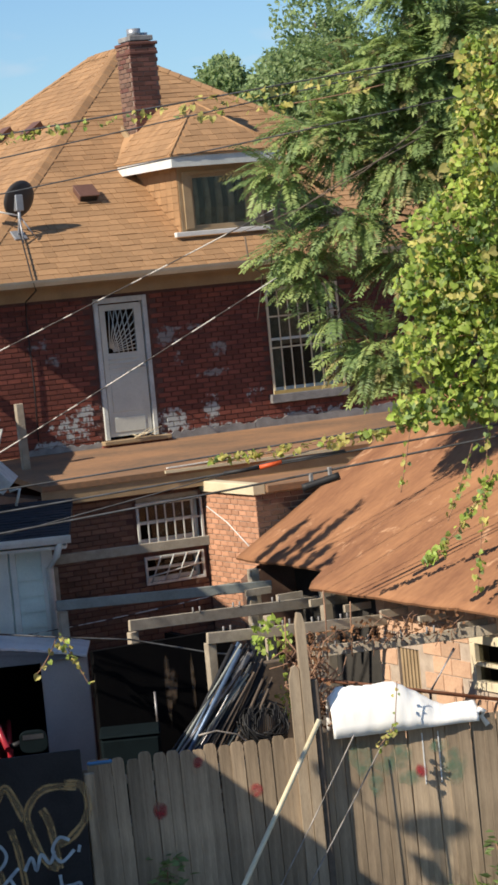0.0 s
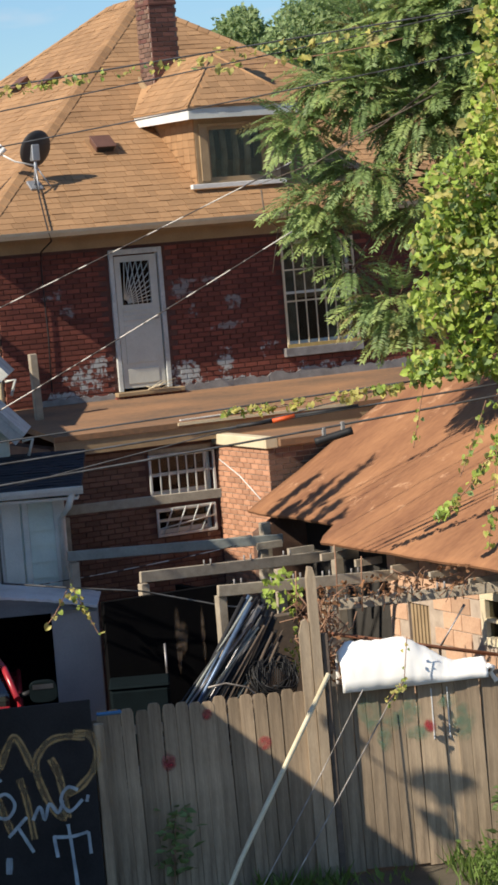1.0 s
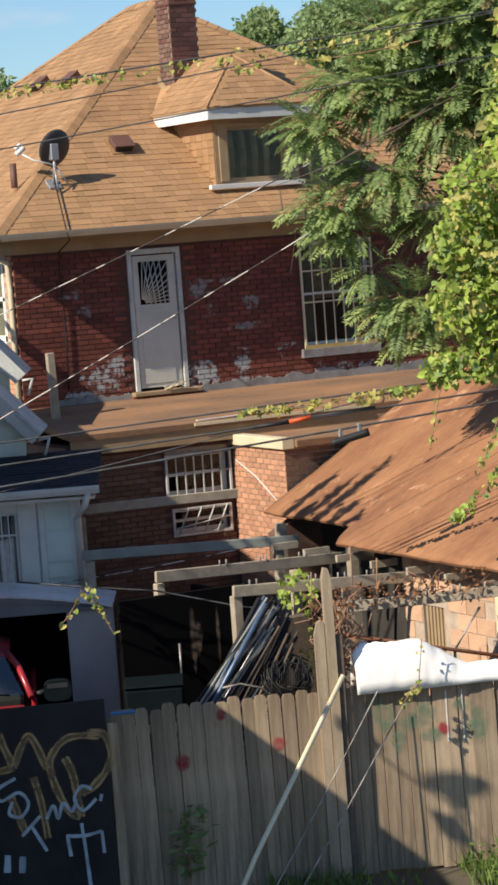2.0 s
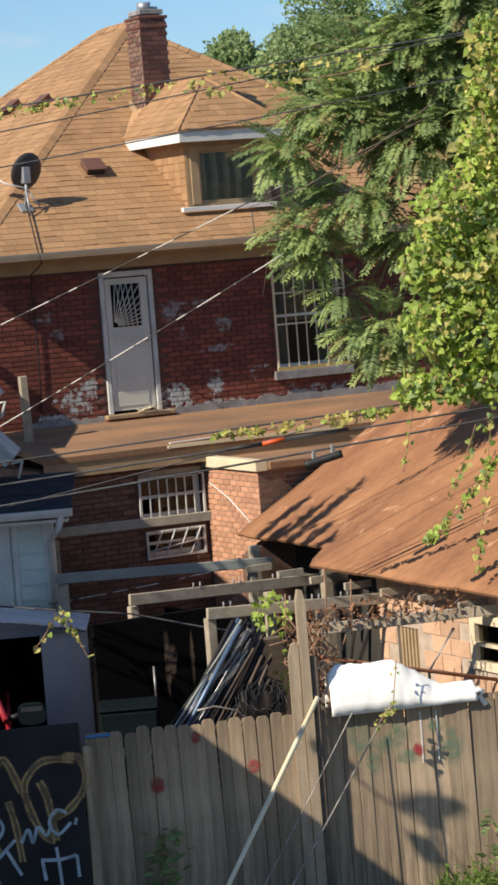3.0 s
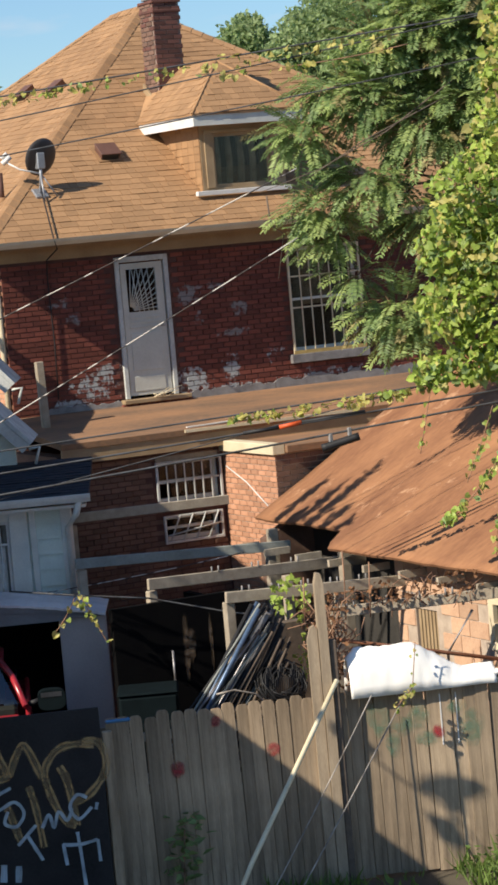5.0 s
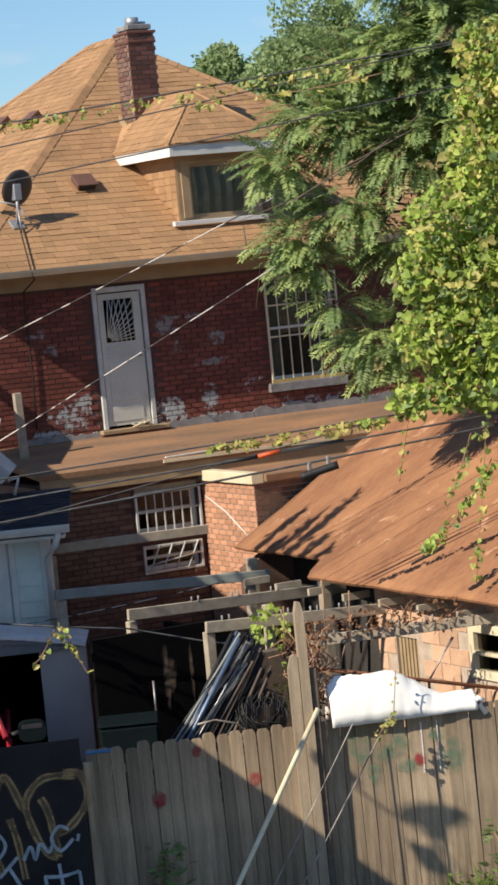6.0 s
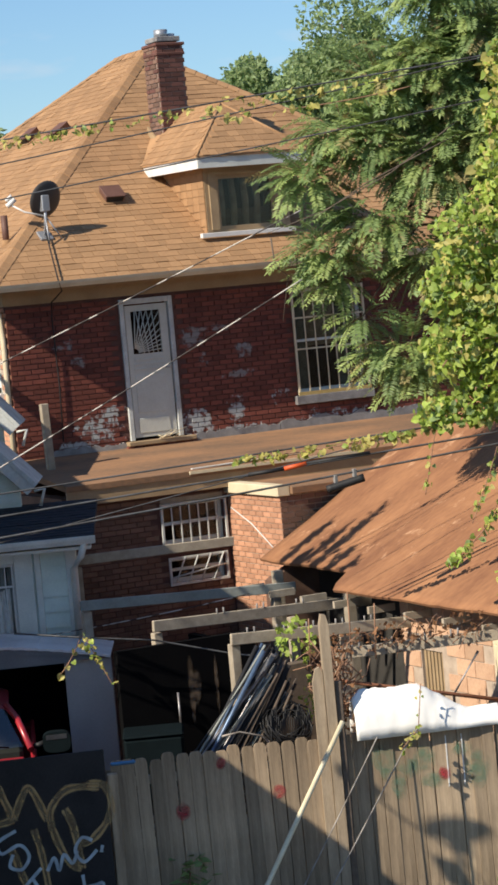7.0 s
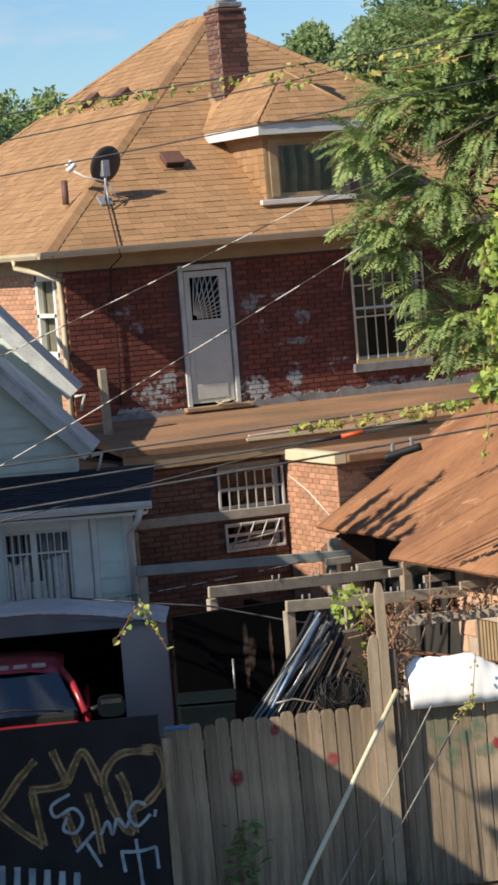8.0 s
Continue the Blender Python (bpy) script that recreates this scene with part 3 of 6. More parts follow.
# rear door with a sunburst grille
def make_door():
    x0, x1, z0, z1 = DOOR
    y = WY0
    door = thing("door", "", "", None)
    door.parent = house
    door["label"] = "grey-white security storm door with a sunburst grille"
    bm = bmesh.new()
    for lo, hi in (((x0, y - 0.035, z0), (x0 + 0.07, y + 0.1, z1)), ((x1 - 0.07, y - 0.035, z0), (x1, y + 0.1, z1)), ((x0 + 0.07, y - 0.035, z1 - 0.08), (x1 - 0.07, y + 0.1, z1))):
        box(bm, lo, hi, None, 0.006)
    part("door_frame", bm, M["rake_grey"], door, "weathered grey door frame")
    a, b, c, d = x0 + 0.09, x1 - 0.09, z0 + 0.04, z1 - 0.1
    g0, g1, h0, h1 = a + 0.09, b - 0.12, d - 0.72, d - 0.09
    part("leaf", wall_with_holes(a, b, c, d, [(g0, g1, h0, h1)], 0.04, m=Matrix.Translation((0, y - 0.005, 0))), M["door"], door)
    part("glass_pane", boxed((g0, y + 0.03, h0), (g1, y + 0.034, h1)), M["glass"], door)
    bm = bmesh.new()
    cx, cz = g0 + 0.02, h0 + 0.02
    for k in range(11):
        ang = radians(4 + k * 8.2)
        t = min((g1 - cx) / max(math.cos(ang), 1e-3), (h1 - cz) / max(math.sin(ang), 1e-3))
        tube([(cx + 0.06 * math.cos(ang), y - 0.012, cz + 0.06 * math.sin(ang)), (cx + t * math.cos(ang), y - 0.012, cz + t * math.sin(ang))], 0.0085, 5, bm)
    for k in range(1, 5):
        t = k / 5
        tube([(g0 + (g1 - g0) * (0.2 + t * 0.8), y - 0.014, h0), (g0 + (g1 - g0) * (t * 0.9), y - 0.014, h1)], 0.0085, 5, bm)
    part("grille", bm, M["door"], door, "pale sunburst bar grille")
    bm = bmesh.new()
    for lo, hi in (((a + 0.08, 0, c + 1.13), (b - 0.1, 0, c + 1.16)), ((a + 0.08, 0, c + 1.06), (b - 0.1, 0, c + 1.09)), ((a + 0.08, 0, c + 0.99), (b - 0.1, 0, c + 1.02)), ((a + 0.08, 0, c + 0.36), (b - 0.1, 0, c + 0.92)), ((a + 0.08, 0, c + 0.06), (b - 0.1, 0, c + 0.28))):
        box(bm, (lo[0], y - 0.014, lo[2]), (hi[0], y - 0.003, hi[2]), None, 0.004)
    part("raised_panel", bm, M["door"], door)
    part("door_handle", tube([(b - 0.05, y - 0.01, c + 1.0), (b - 0.05, y - 0.05, c + 1.0), (b - 0.12, y - 0.05, c + 1.0)], 0.012, 6), M["grey_metal"], door, "metal lever handle")
    bm = boxed((x0 - 0.08, y - 0.14, z0 - 0.07), (x1 + 0.16, y - 0.002, z0 - 0.005), 0.01)
    part("threshold", bm, M["tan"], door, "worn wooden threshold")
    bm = bmesh.new()
    for k in range(9):
        box(bm, (x0 - 0.09 + 0.13 * k, y - 0.1, z0 - 0.135), (x0 + 0.03 + 0.13 * k, y - 0.003, z0 - 0.074), None, 0.006)
    part("brick_step", bm, M["brick"], door)


make_door()


def bar_window(x0, x1, z0, z1, y, parent, frame_mat, n, name="window", label="", sill=True, cross=(0.5,), depth=0.12, bar_mat="cream"):
    w = thing(name, label, "", None)
    w.parent = parent
    bm = bmesh.new()
    f = 0.06
    for lo, hi in (((x0, z0), (x0 + f, z1)), ((x1 - f, z0), (x1, z1)), ((x0 + f, z1 - f), (x1 - f, z1)), ((x0 + f, z0), (x1 - f, z0 + f)), ((x0 + f, (z0 + z1) / 2 - 0.02), (x1 - f, (z0 + z1) / 2 + 0.02))):
        box(bm, (lo[0], y + 0.05, lo[1]), (hi[0], y + 0.11, hi[1]), None, 0.005)
    part("window_frame", bm, M[frame_mat], w)
    part("pane", boxed((x0 + f, y + 0.085, z0 + f), (x1 - f, y + 0.09, z1 - f)), M["glass"], w)
    g = thing("guard", "", "", None)
    g.parent = w
    bm = bmesh.new()
    yy = y - 0.06
    for lo, hi in (((x0 - 0.03, z0 - 0.03), (x0 + 0.005, z1)), ((x1 - 0.005, z0 - 0.03), (x1 + 0.03, z1)), ((x0, z0 - 0.03), (x1, z0 + 0.01)), ((x0, z1 - 0.03), (x1, z1))):
        box(bm, (lo[0], yy - 0.015, lo[1]), (hi[0], yy + 0.015, hi[1]), None, 0.004)
    part("guard_frame", bm, M[bar_mat], g)
    for k in range(1, n + 1):
        x = x0 + (x1 - x0) * k / (n + 1)
        part("bar", boxed((x - 0.008, yy - 0.008, z0 + 0.01), (x + 0.008, yy + 0.008, z1 - 0.03)), M[bar_mat], g)
    for c in cross:
        z = z0 + (z1 - z0) * c
        part("crossbar", boxed((x0 + 0.006, yy + 0.011, z - 0.012), (x1 - 0.006, yy + 0.03, z + 0.012)), M[bar_mat], g)
    if sill:
        part("window_sill", boxed((x0 - 0.08, y - 0.09, z0 - 0.17), (x1 + 0.08, y + 0.08, z0 - 0.035), 0.008), M["cement"], w, "pale stone sill")
    return w


bar_window(*WIN, WY0, house, "bluetrim", 6, label="tall rear window behind yellowed security bars", cross=(0.42, 0.72), bar_mat="cream")
part("guard_rail", boxed((WIN[0] - 0.035, WY0 - 0.085, WIN[2] - 0.035), (WIN[1] + 0.035, WY0 - 0.077, WIN[2] + 0.02)), M["yellow_paint"], house, "ochre painted lower rail")
part("curtain", boxed((WIN[0] + 0.1, WY0 + 0.2, WIN[2] + 0.05), (WIN[0] + 0.32, WY0 + 0.23, WIN[3] - 0.05)), M["net"], house, "grey net curtain")
part("curtain", boxed((WIN[1] - 0.36, WY0 + 0.2, WIN[2] + 0.05), (WIN[1] - 0.12, WY0 + 0.23, WIN[3] - 0.05)), M["net"], house, "grey net curtain")
part("roller_blind", boxed((WIN[0] + 0.08, WY0 + 0.24, WIN[2] + 0.7), (WIN[1] - 0.08, WY0 + 0.25, WIN[3] - 0.05)), M["drape"], house)

# side window, white sash
w = thing("window", "white double-hung side window", "")
w.parent = house
bm = bmesh.new()
y0, y1, z0, z1 = SIDE_WIN
for a, b, c, d in ((y0, y0 + 0.09, z0, z1), (y1 - 0.09, y1, z0, z1), (y0, y1, z1 - 0.09, z1), (y0, y1, z0, z0 + 0.08), (y0, y1, 6.03, 6.09)):
    box(bm, (WX0 - 0.02, a, c), (WX0 + 0.1, b, d), None, 0.005)
part("window_frame", bm, M["bluetrim"], w)
part("blind", boxed((WX0 + 0.12, y0 + 0.08, z0 + 0.07), (WX0 + 0.13, y1 - 0.08, z1 - 0.08)), M["lace"], w, "pale window blind")
part("pane", boxed((WX0 + 0.06, y0 + 0.08, z0 + 0.07), (WX0 + 0.065, y1 - 0.08, z1 - 0.08)), M["glass"], w)
part("window_sill", boxed((WX0 - 0.08, y0 - 0.06, z0 - 0.1), (WX0 + 0.1, y1 + 0.06, z0 - 0.004), 0.008), M["white"], w)


# dormer
def make_dormer():
    d = thing("dormer", "shingled hip dormer with white trim and one window", "")
    d.parent = house
    x0, x1, y, ze = 16.80, 18.20, 34.45, 8.54
    win = (17.0, 17.97, 7.55, 8.36)
    bm = wall_with_holes(x0, x1, roof_z(y) - 0.1, ze, [win], 0.12, m=Matrix.Translation((0, y, 0)))
    part("wall", bm, M["tan"], d)
    yb = EY0 + (ze - EZ) / PITCH + 0.2
    for xa, xb in ((x0, x0 + 0.12), (x1 - 0.12, x1)):
        bm = bmesh.new()
        prism([(y + 0.12, roof_z(y) - 0.1), (yb, ze), (y + 0.12, ze)], xb - xa, Matrix(((0, 1, 0, xa), (1, 0, 0, 0), (0, 0, 1, 0), (0, 0, 0, 1))), bm)
        cheek = part("cheek", bm, M["shingle"], d, "tan shingled cheek")
    items = []
    for k in range(9):
        zz = 7.5 + k * 0.115
        ylo, yhi = y + 0.01, EY0 + (zz - EZ) / PITCH
        u = ylo
        while u < yhi:
            items.append((u, zz, min(0.2, yhi - u), 0.105))
            u += 0.2
    r2 = random.Random(8)
    for u, v, ww, hh in items:
        part("shingle", boxed((x0 - 0.016, u, v), (x0 - 0.002, u + ww - 0.006, v + hh + 0.004 + r2.uniform(-0.004, 0.004))), M["shingle"], d) if ww > 0.04 else None
    bm = bmesh.new()
    a, b, c, e = win
    for lo, hi in (((a - 0.14, c), (a - 0.002, e + 0.05)), ((b + 0.002, c), (b + 0.14, e + 0.05)), ((a - 0.002, e), (b + 0.002, e + 0.05))):
        box(bm, (lo[0], y - 0.03, lo[1]), (hi[0], y - 0.002, hi[1]), None, 0.004)
    part("casing", bm, M["tan"], d, "tan window casing")
    part("window_sill", boxed((x0 - 0.16, y - 0.12, 7.44), (x1 + 0.03, y - 0.032, 7.51), 0.006), M["white"], d, "white sill board")
    part("window_frame", wall_with_holes(a, b, c, e, [(a + 0.05, b - 0.05, c + 0.05, e - 0.05)], 0.05, m=Matrix.Translation((0, y + 0.03, 0))), M["tan"], d)
    part("pane", boxed((a + 0.05, y + 0.05, c + 0.05), (b - 0.05, y + 0.055, e - 0.05)), M["glass"], d)
    for k in range(4):
        xx = a + 0.12 + 0.2 * k
        part("curtain", tube([(xx, y + 0.16, c), (xx + 0.02, y + 0.15, (c + e) / 2), (xx, y + 0.16, e)], 0.05, 6), M["drape"], d)
    # dark sheet behind the pane, its colour standing in for the room's shade
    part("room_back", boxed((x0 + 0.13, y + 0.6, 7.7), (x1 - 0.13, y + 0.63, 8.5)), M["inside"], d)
    # its roof: eaves at 8.66, a hip to the front, ridge back into the main roof
    ex0, ex1, ey, ez = 16.54, 18.46, 34.10, 8.66
    ax, az = (ex0 + ex1) / 2, 9.48
    ay = ey + (ax - ex0) * 1.0
    by = EY0 + (az - EZ) / PITCH + 0.1
    cy = EY0 + (ez - EZ) / PITCH - 0.12
    bm = bmesh.new()
    v = [bm.verts.new(p) for p in ((ex0, ey, ez), (ex1, ey, ez), (ex1, cy, ez), (ex0, cy, ez), (ax, ay, az), (ax, by, az))]
    bm.faces.new((v[0], v[1], v[4]))
    bm.faces.new((v[1], v[2], v[5], v[4]))
    bm.faces.new((v[3], v[0], v[4], v[5]))
    lo = [bm.verts.new(q.co - Vector((0, 0, 0.03))) for q in v[:4]]
    bm.faces.new(lo[::-1])
    for i in range(4):
        bm.faces.new((v[i], lo[i], lo[(i + 1) % 4], v[(i + 1) % 4]))
    bmesh.ops.recalc_face_normals(bm, faces=bm.faces)
    r = part("dormer_roof", bm, M["shingle"], d)
    bm = bmesh.new()
    box(bm, (ex0 + 0.02, ey + 0.02, ez - 0.19), (ex1, ey + 0.045, ez - 0.03), None, 0.004)
    part("fascia", bm, M["bluetrim"], d, "white fascia board")
    part("fascia", boxed((ex0 + 0.02, ey + 0.045, ez - 0.19), (ex0 + 0.045, cy, ez - 0.03)), M["white"], d, "sunlit white fascia board")
    part("soffit", boxed((ex0 + 0.045, ey + 0.045, ez - 0.13), (ex1, y + 0.05, ez - 0.11)), M["white"], d)
    part("soffit", boxed((ex0 + 0.045, y + 0.05, ez - 0.13), (x0, cy - 0.1, ez - 0.11)), M["white"], d)
    rr = random.Random(31)
    slope = math.hypot(ax - ex0, az - ez)
    m1 = slope_frame((ex0, ey, ez), (1, 0, 0), (0, ay - ey, az - ez))
    L1 = math.hypot(ay - ey, az - ez)
    lay_pieces(shingle_run(L1, lambda s: ((ax - ex0) * s / L1, (ex1 - ex0) - (ex1 - ax) * s / L1), rr), "shingle", M["shingle"], r, lambda it: False, lambda u, v: m1 @ Matrix.Translation((u, v, 0)), shingle_shape)
    m2 = slope_frame((ex0, cy, ez), (0, -1, 0), (ax - ex0, 0, az - ez))
    lay_pieces(shingle_run(slope, lambda s: (-0.6 * s / slope, (cy - ey) - (ay - ey) * s / slope), rr), "shingle", M["shingle"], r, lambda it: False, lambda u, v: m2 @ Matrix.Translation((u, v, 0)), shingle_shape)
    for p, q in (((ex0, ey, ez), (ax, ay, az)), ((ex1, ey, ez), (ax, ay, az)), ((ax, ay, az), (ax, by, az))):
        part("hip_cap", tube([Vector(p), Vector(q)], 0.02, 6), M["shingle"], r)


make_dormer()


# chimney
def make_chimney():
    c = thing("chimney", "weathered red brick chimney with a clay pot", "")
    c.parent = house
    x0, x1, y0, y1, z0, z1 = 17.12, 17.59, 36.38, 36.88, 8.4, 10.60
    part("core", boxed((x0 + 0.012, y0 + 0.012, z0), (x1 - 0.012, y1 - 0.012, z1 - 0.02)), M["soot"], c)
    rr = random.Random(12)
    n = 0
    bm_a = [(u, v, w_, h) for u, v, w_, h in brick_run(0, x1 - x0, 0, z1 - z0, [], rr)]
    fr = lambda u, v: Matrix.Translation((x0 + u, y0 + 0.01, z0 + v))
    lay_pieces(bm_a, "brick", M["brick_dark"], c, lambda it: True, fr, brick_shape, 120)
    turn = Matrix(((0, 1, 0, 0), (-1, 0, 0, 0), (0, 0, 1, 0), (0, 0, 0, 1)))
    # left face: mostly paler brown bricks, a quarter dark like the front
    pale = random.Random(6)
    split = {"brick_old": [], "brick_pink": [], "brick_dark": []}
    for it in bm_a:
        split[pale.choice(("brick_old", "brick_old", "brick_old", "brick_dark"))].append(it)
    for kind_, items_ in split.items():
        lay_pieces(items_, "brick", M[kind_], c, lambda it: True, lambda u, v: Matrix.Translation((x0 + 0.01, y1 - u, z0 + v)) @ turn, brick_shape, 120)
    for k, (o, za, zb) in enumerate(((0.012, z1 - 0.22, z1 - 0.17), (0.02, z1 - 0.07, z1 - 0.02), (-0.03, z1, z1 + 0.08))):
        part("corbel_course", boxed((x0 - o, y0 - o, za), (x1 + o, y1 + o, zb), 0.01), M["brick_dark" if k < 2 else "cement"], c)
    part("chimney_pot", tube([(x0 + 0.2, y0 + 0.22, z1 + 0.07), (x0 + 0.2, y0 + 0.22, z1 + 0.2)], 0.11, 12), M["grey_metal"], c, "pale clay chimney pot")
    part("chimney_pot", tube([(x0 + 0.38, y0 + 0.3, z1 + 0.07), (x0 + 0.38, y0 + 0.3, z1 + 0.14)], 0.09, 12), M["grey_metal"], c, "metal flue cap")
    bm = bmesh.new()
    prism([(y0 - 0.05, roof_z(y0 - 0.05) + 0.02), (y1, roof_z(y1) + 0.02), (y1, roof_z(y1) + 0.15), (y0 - 0.05, roof_z(y0 - 0.05) + 0.15)], 0.03, Matrix(((0, 1, 0, x0 - 0.05), (1, 0, 0, 0), (0, 0, 1, 0), (0, 0, 0, 1))), bm)
    box(bm, (x0 - 0.05, y0 - 0.055, roof_z(y0) - 0.02), (x1 + 0.05, y0 - 0.014, roof_z(y0) + 0.13))
    part("flashing", bm, M["tan"], c, "tan step flashing")


make_chimney()


# satellite dish
def make_dish():
    foot = Vector((14.28, 34.75, roof_z(34.75) + 0.02))
    d = thing("satellite_dish", "dark grey satellite dish seen from behind, on the shingle roof", "satellite dish", Matrix.Translation(foot))
    aim = Vector((-0.2, 0.90, 0.38)).normalized()
    c = Vector((0.07, 0.0, 0.53))
    bm = bmesh.new()
    q = aim.to_track_quat("Z", "Y").to_matrix().to_4x4()
    rings = []
    for shell in (0.0, 0.012):
        for i in range(7):
            r = 0.265 * i / 6
            rings.append([bm.verts.new(c + q @ Vector((r * math.cos(k * math.tau / 28), 1.08 * r * math.sin(k * math.tau / 28), 0.9 * r * r - 0.04 + shell))) for k in range(28)])
    for s in (0, 7):
        for i in range(1, 6):
            for k in range(28):
                bm.faces.new((rings[s + i][k], rings[s + i][(k + 1) % 28], rings[s + i + 1][(k + 1) % 28], rings[s + i + 1][k])).smooth = True
        bm.faces.new(rings[s + 1])
    for k in range(28):
        bm.faces.new((rings[6][k], rings[6][(k + 1) % 28], rings[13][(k + 1) % 28], rings[13][k]))
    bmesh.ops.delete(bm, geom=rings[0] + rings[7], context="VERTS")
    bmesh.ops.recalc_face_normals(bm, faces=bm.faces)
    part("reflector", bm, M["dish"], d)
    part("mast", tube([(0, 0, 0), (0.01, -0.06, 0.25), (0.02, -0.05, 0.5)], 0.025, 8), M["grey_metal"], d, "pale metal mast")
    part("bracket", boxed((-0.04, -0.1, 0.36), (0.08, 0.02, 0.6), 0.01), M["grey_metal"], d)
    part("foot_plate", boxed((-0.1, -0.1, -0.02), (0.1, 0.12, 0.02), 0.006, pose(0, 0, 0, 35, 0, 0)), M["grey_metal"], d)
    part("strut", tube([(0.01, -0.05, 0.3), (0.22, -0.12, -0.06)], 0.012, 6), M["grey_metal"], d)
    part("strut", tube([(0.01, -0.05, 0.3), (-0.02, -0.2, -0.12)], 0.012, 6), M["grey_metal"], d)
    lnb = Vector((-0.42, 0.18, 0.5))
    part("feed_arm", tube([(0.0, -0.02, 0.3), (-0.25, 0.1, 0.38), tuple(lnb)], 0.014, 6), M["white"], d, "white feed arm")
    part("receiver", tube([tuple(lnb + Vector((-0.05, 0.03, -0.02))), tuple(lnb + Vector((0.06, -0.03, 0.08)))], 0.04, 8), M["white"], d, "white receiver head")
    part("receiver", tube([tuple(lnb + Vector((-0.06, 0.03, 0.06))), tuple(lnb + Vector((0.02, -0.01, 0.13)))], 0.03, 8), M["white"], d)
    pts = [(0, -0.05, 0.02)] + [(-0.035 * k, -0.05 - k * 0.12, 0.03 - k * 0.12 * PITCH) for k in range(1, 9)] + [(-0.3, -1.16, -0.82), (-0.26, -0.63, -0.97), (-0.24, -0.54, -1.2), (-0.22, -0.54, -2.2), (-0.24, -0.54, -3.0)]
    part("cable", tube(pts, 0.011, 5), M["rubber"], d, "black coaxial cable")
    return d


dish = make_dish()


def box_vent(x, y, z, rot, label):
    v = thing("roof_vent", label, "roof vent", Matrix.Translation((x, y, z)) @ rot, "roof vents")
    part("flange", boxed((-0.2, -0.2, 0.0), (0.2, 0.22, 0.012)), M["ridge"], v)
    part("hood", prism([(-0.14, 0.01), (0.14, 0.01), (0.16, 0.11), (-0.16, 0.11)], 0.28, Matrix.Translation((0, -0.15, 0))), M["brown_pipe"], v)
    # black plate on the solid hood, painting the shade of an open mouth
    part("opening", boxed((-0.13, -0.158, 0.02), (0.13, -0.151, 0.1)), M["rubber"], v, "dark plate coloured as the shaded vent mouth")
    part("lid", boxed((-0.17, -0.18, 0.11), (0.17, 0.14, 0.128), 0.006), M["brown_pipe"], v)
    return v


tilt_rear = Matrix.Rotation(math.atan(PITCH), 4, "X")
tilt_left = Matrix.Rotation(-math.atan(PITCH), 4, "Y")
box_vent(15.72, 35.5, roof_z(35.5) + 0.015, tilt_rear, "brown metal box vent on the rear roof slope")
box_vent(16.32, 39.88, roof_zl(16.32) + 0.015, tilt_left @ pose(0, 0, 0, 0, 0, -90), "brown metal box vent on the sunlit roof slope")
box_vent(16.27, 38.45, roof_zl(16.27) + 0.015, tilt_left @ pose(0, 0, 0, 0, 0, -90), "brown metal box vent on the sunlit roof slope")
p = thing("vent_pipe", "brown plumbing vent pipe standing on the roof", "vent pipe", Matrix.Translation((13.78, 35.05, roof_zl(13.78))))
part("pipe", tube([(0, 0, -0.06), (0, 0, 0.42)], 0.05, 10), M["brown_pipe"], p)
part("collar", tube([(0, 0, -0.08), (0, 0, 0.06)], 0.09, 10, taper=0.06), M["ridge"], p)

# flaking patches on the rear wall
rr = random.Random(77)
for x0_, x1_, h in ((13.75, 15.05, 0.10), (16.1, 17.6, 0.16), (17.61, 20.5, 0.2)):
    n = 70
    out = [(x0_, 4.3)] + [(x0_ + (x1_ - x0_) * i / n, 4.5 + h * (0.4 + 0.5 * noise.noise((i * 0.17, x0_, 2)) + 0.16 * noise.noise((i * 0.9, x0_, 5)))) for i in range(n + 1)] + [(x1_, 4.3)]
    part("cement_skirt", prism(out, 0.03, Matrix.Translation((0, WY0 - 0.03, 0))), M["cement"], rear_wall, "rough grey cement skirt")

# ---- rear addition with a low roof ----
addition = thing("rear_addition", "low brown brick rear addition with a tan flat roof", "extension")
RY = 32.05
A1, A2 = (14.5, 15.46, 3.2, 3.78), (14.56, 15.42, 2.66, 3.02)
part("roof_deck", prism([(31.85, 4.12), (34.24, 4.38), (34.24, 4.46), (31.85, 4.2)], 7.5, Matrix(((0, 1, 0, 13.05), (1, 0, 0, 0), (0, 0, 1, 0), (0, 0, 0, 1)))), M["rolled"], addition, "worn tan roll roofing")
part("fascia", boxed((13.05, 31.87, 3.92), (20.55, 31.9, 4.12)), M["tan"], addition, "tan fascia board")
part("drip_edge", boxed((14.9, 31.82, 4.16), (17.6, 31.848, 4.2)), M["cream"], addition, "white metal drip edge")
add_wall = part("wall", wall_with_holes(13.15, 20.4, 0, 3.92, [A1, A2], 0.25, m=Matrix.Translation((0, RY, 0))), M["mortar"], addition)
part("wall", boxed((13.15, RY + 0.25, 0), (13.4, 34.24, 4.0)), M["brick_old"], addition)
bar_window(*A1, RY, addition, "bluetrim", 6, label="small window with pale security bars", sill=False, cross=(0.5,), bar_mat="rake_grey")
bar_window(*A2, RY, addition, "bluetrim", 0, label="small lower window with bent pale bars", sill=False, cross=(), bar_mat="rake_grey")
part("window_sill", boxed((14.4, RY - 0.08, 3.1), (15.5, RY - 0.002, 3.17), 0.006), M["timber"], addition)
bm = bmesh.new()
for k in range(4):
    tube([(14.6 + 0.2 * k, RY - 0.08, 2.66), (14.78 + 0.2 * k, RY - 0.08, 3.02)], 0.011, 5, bm)
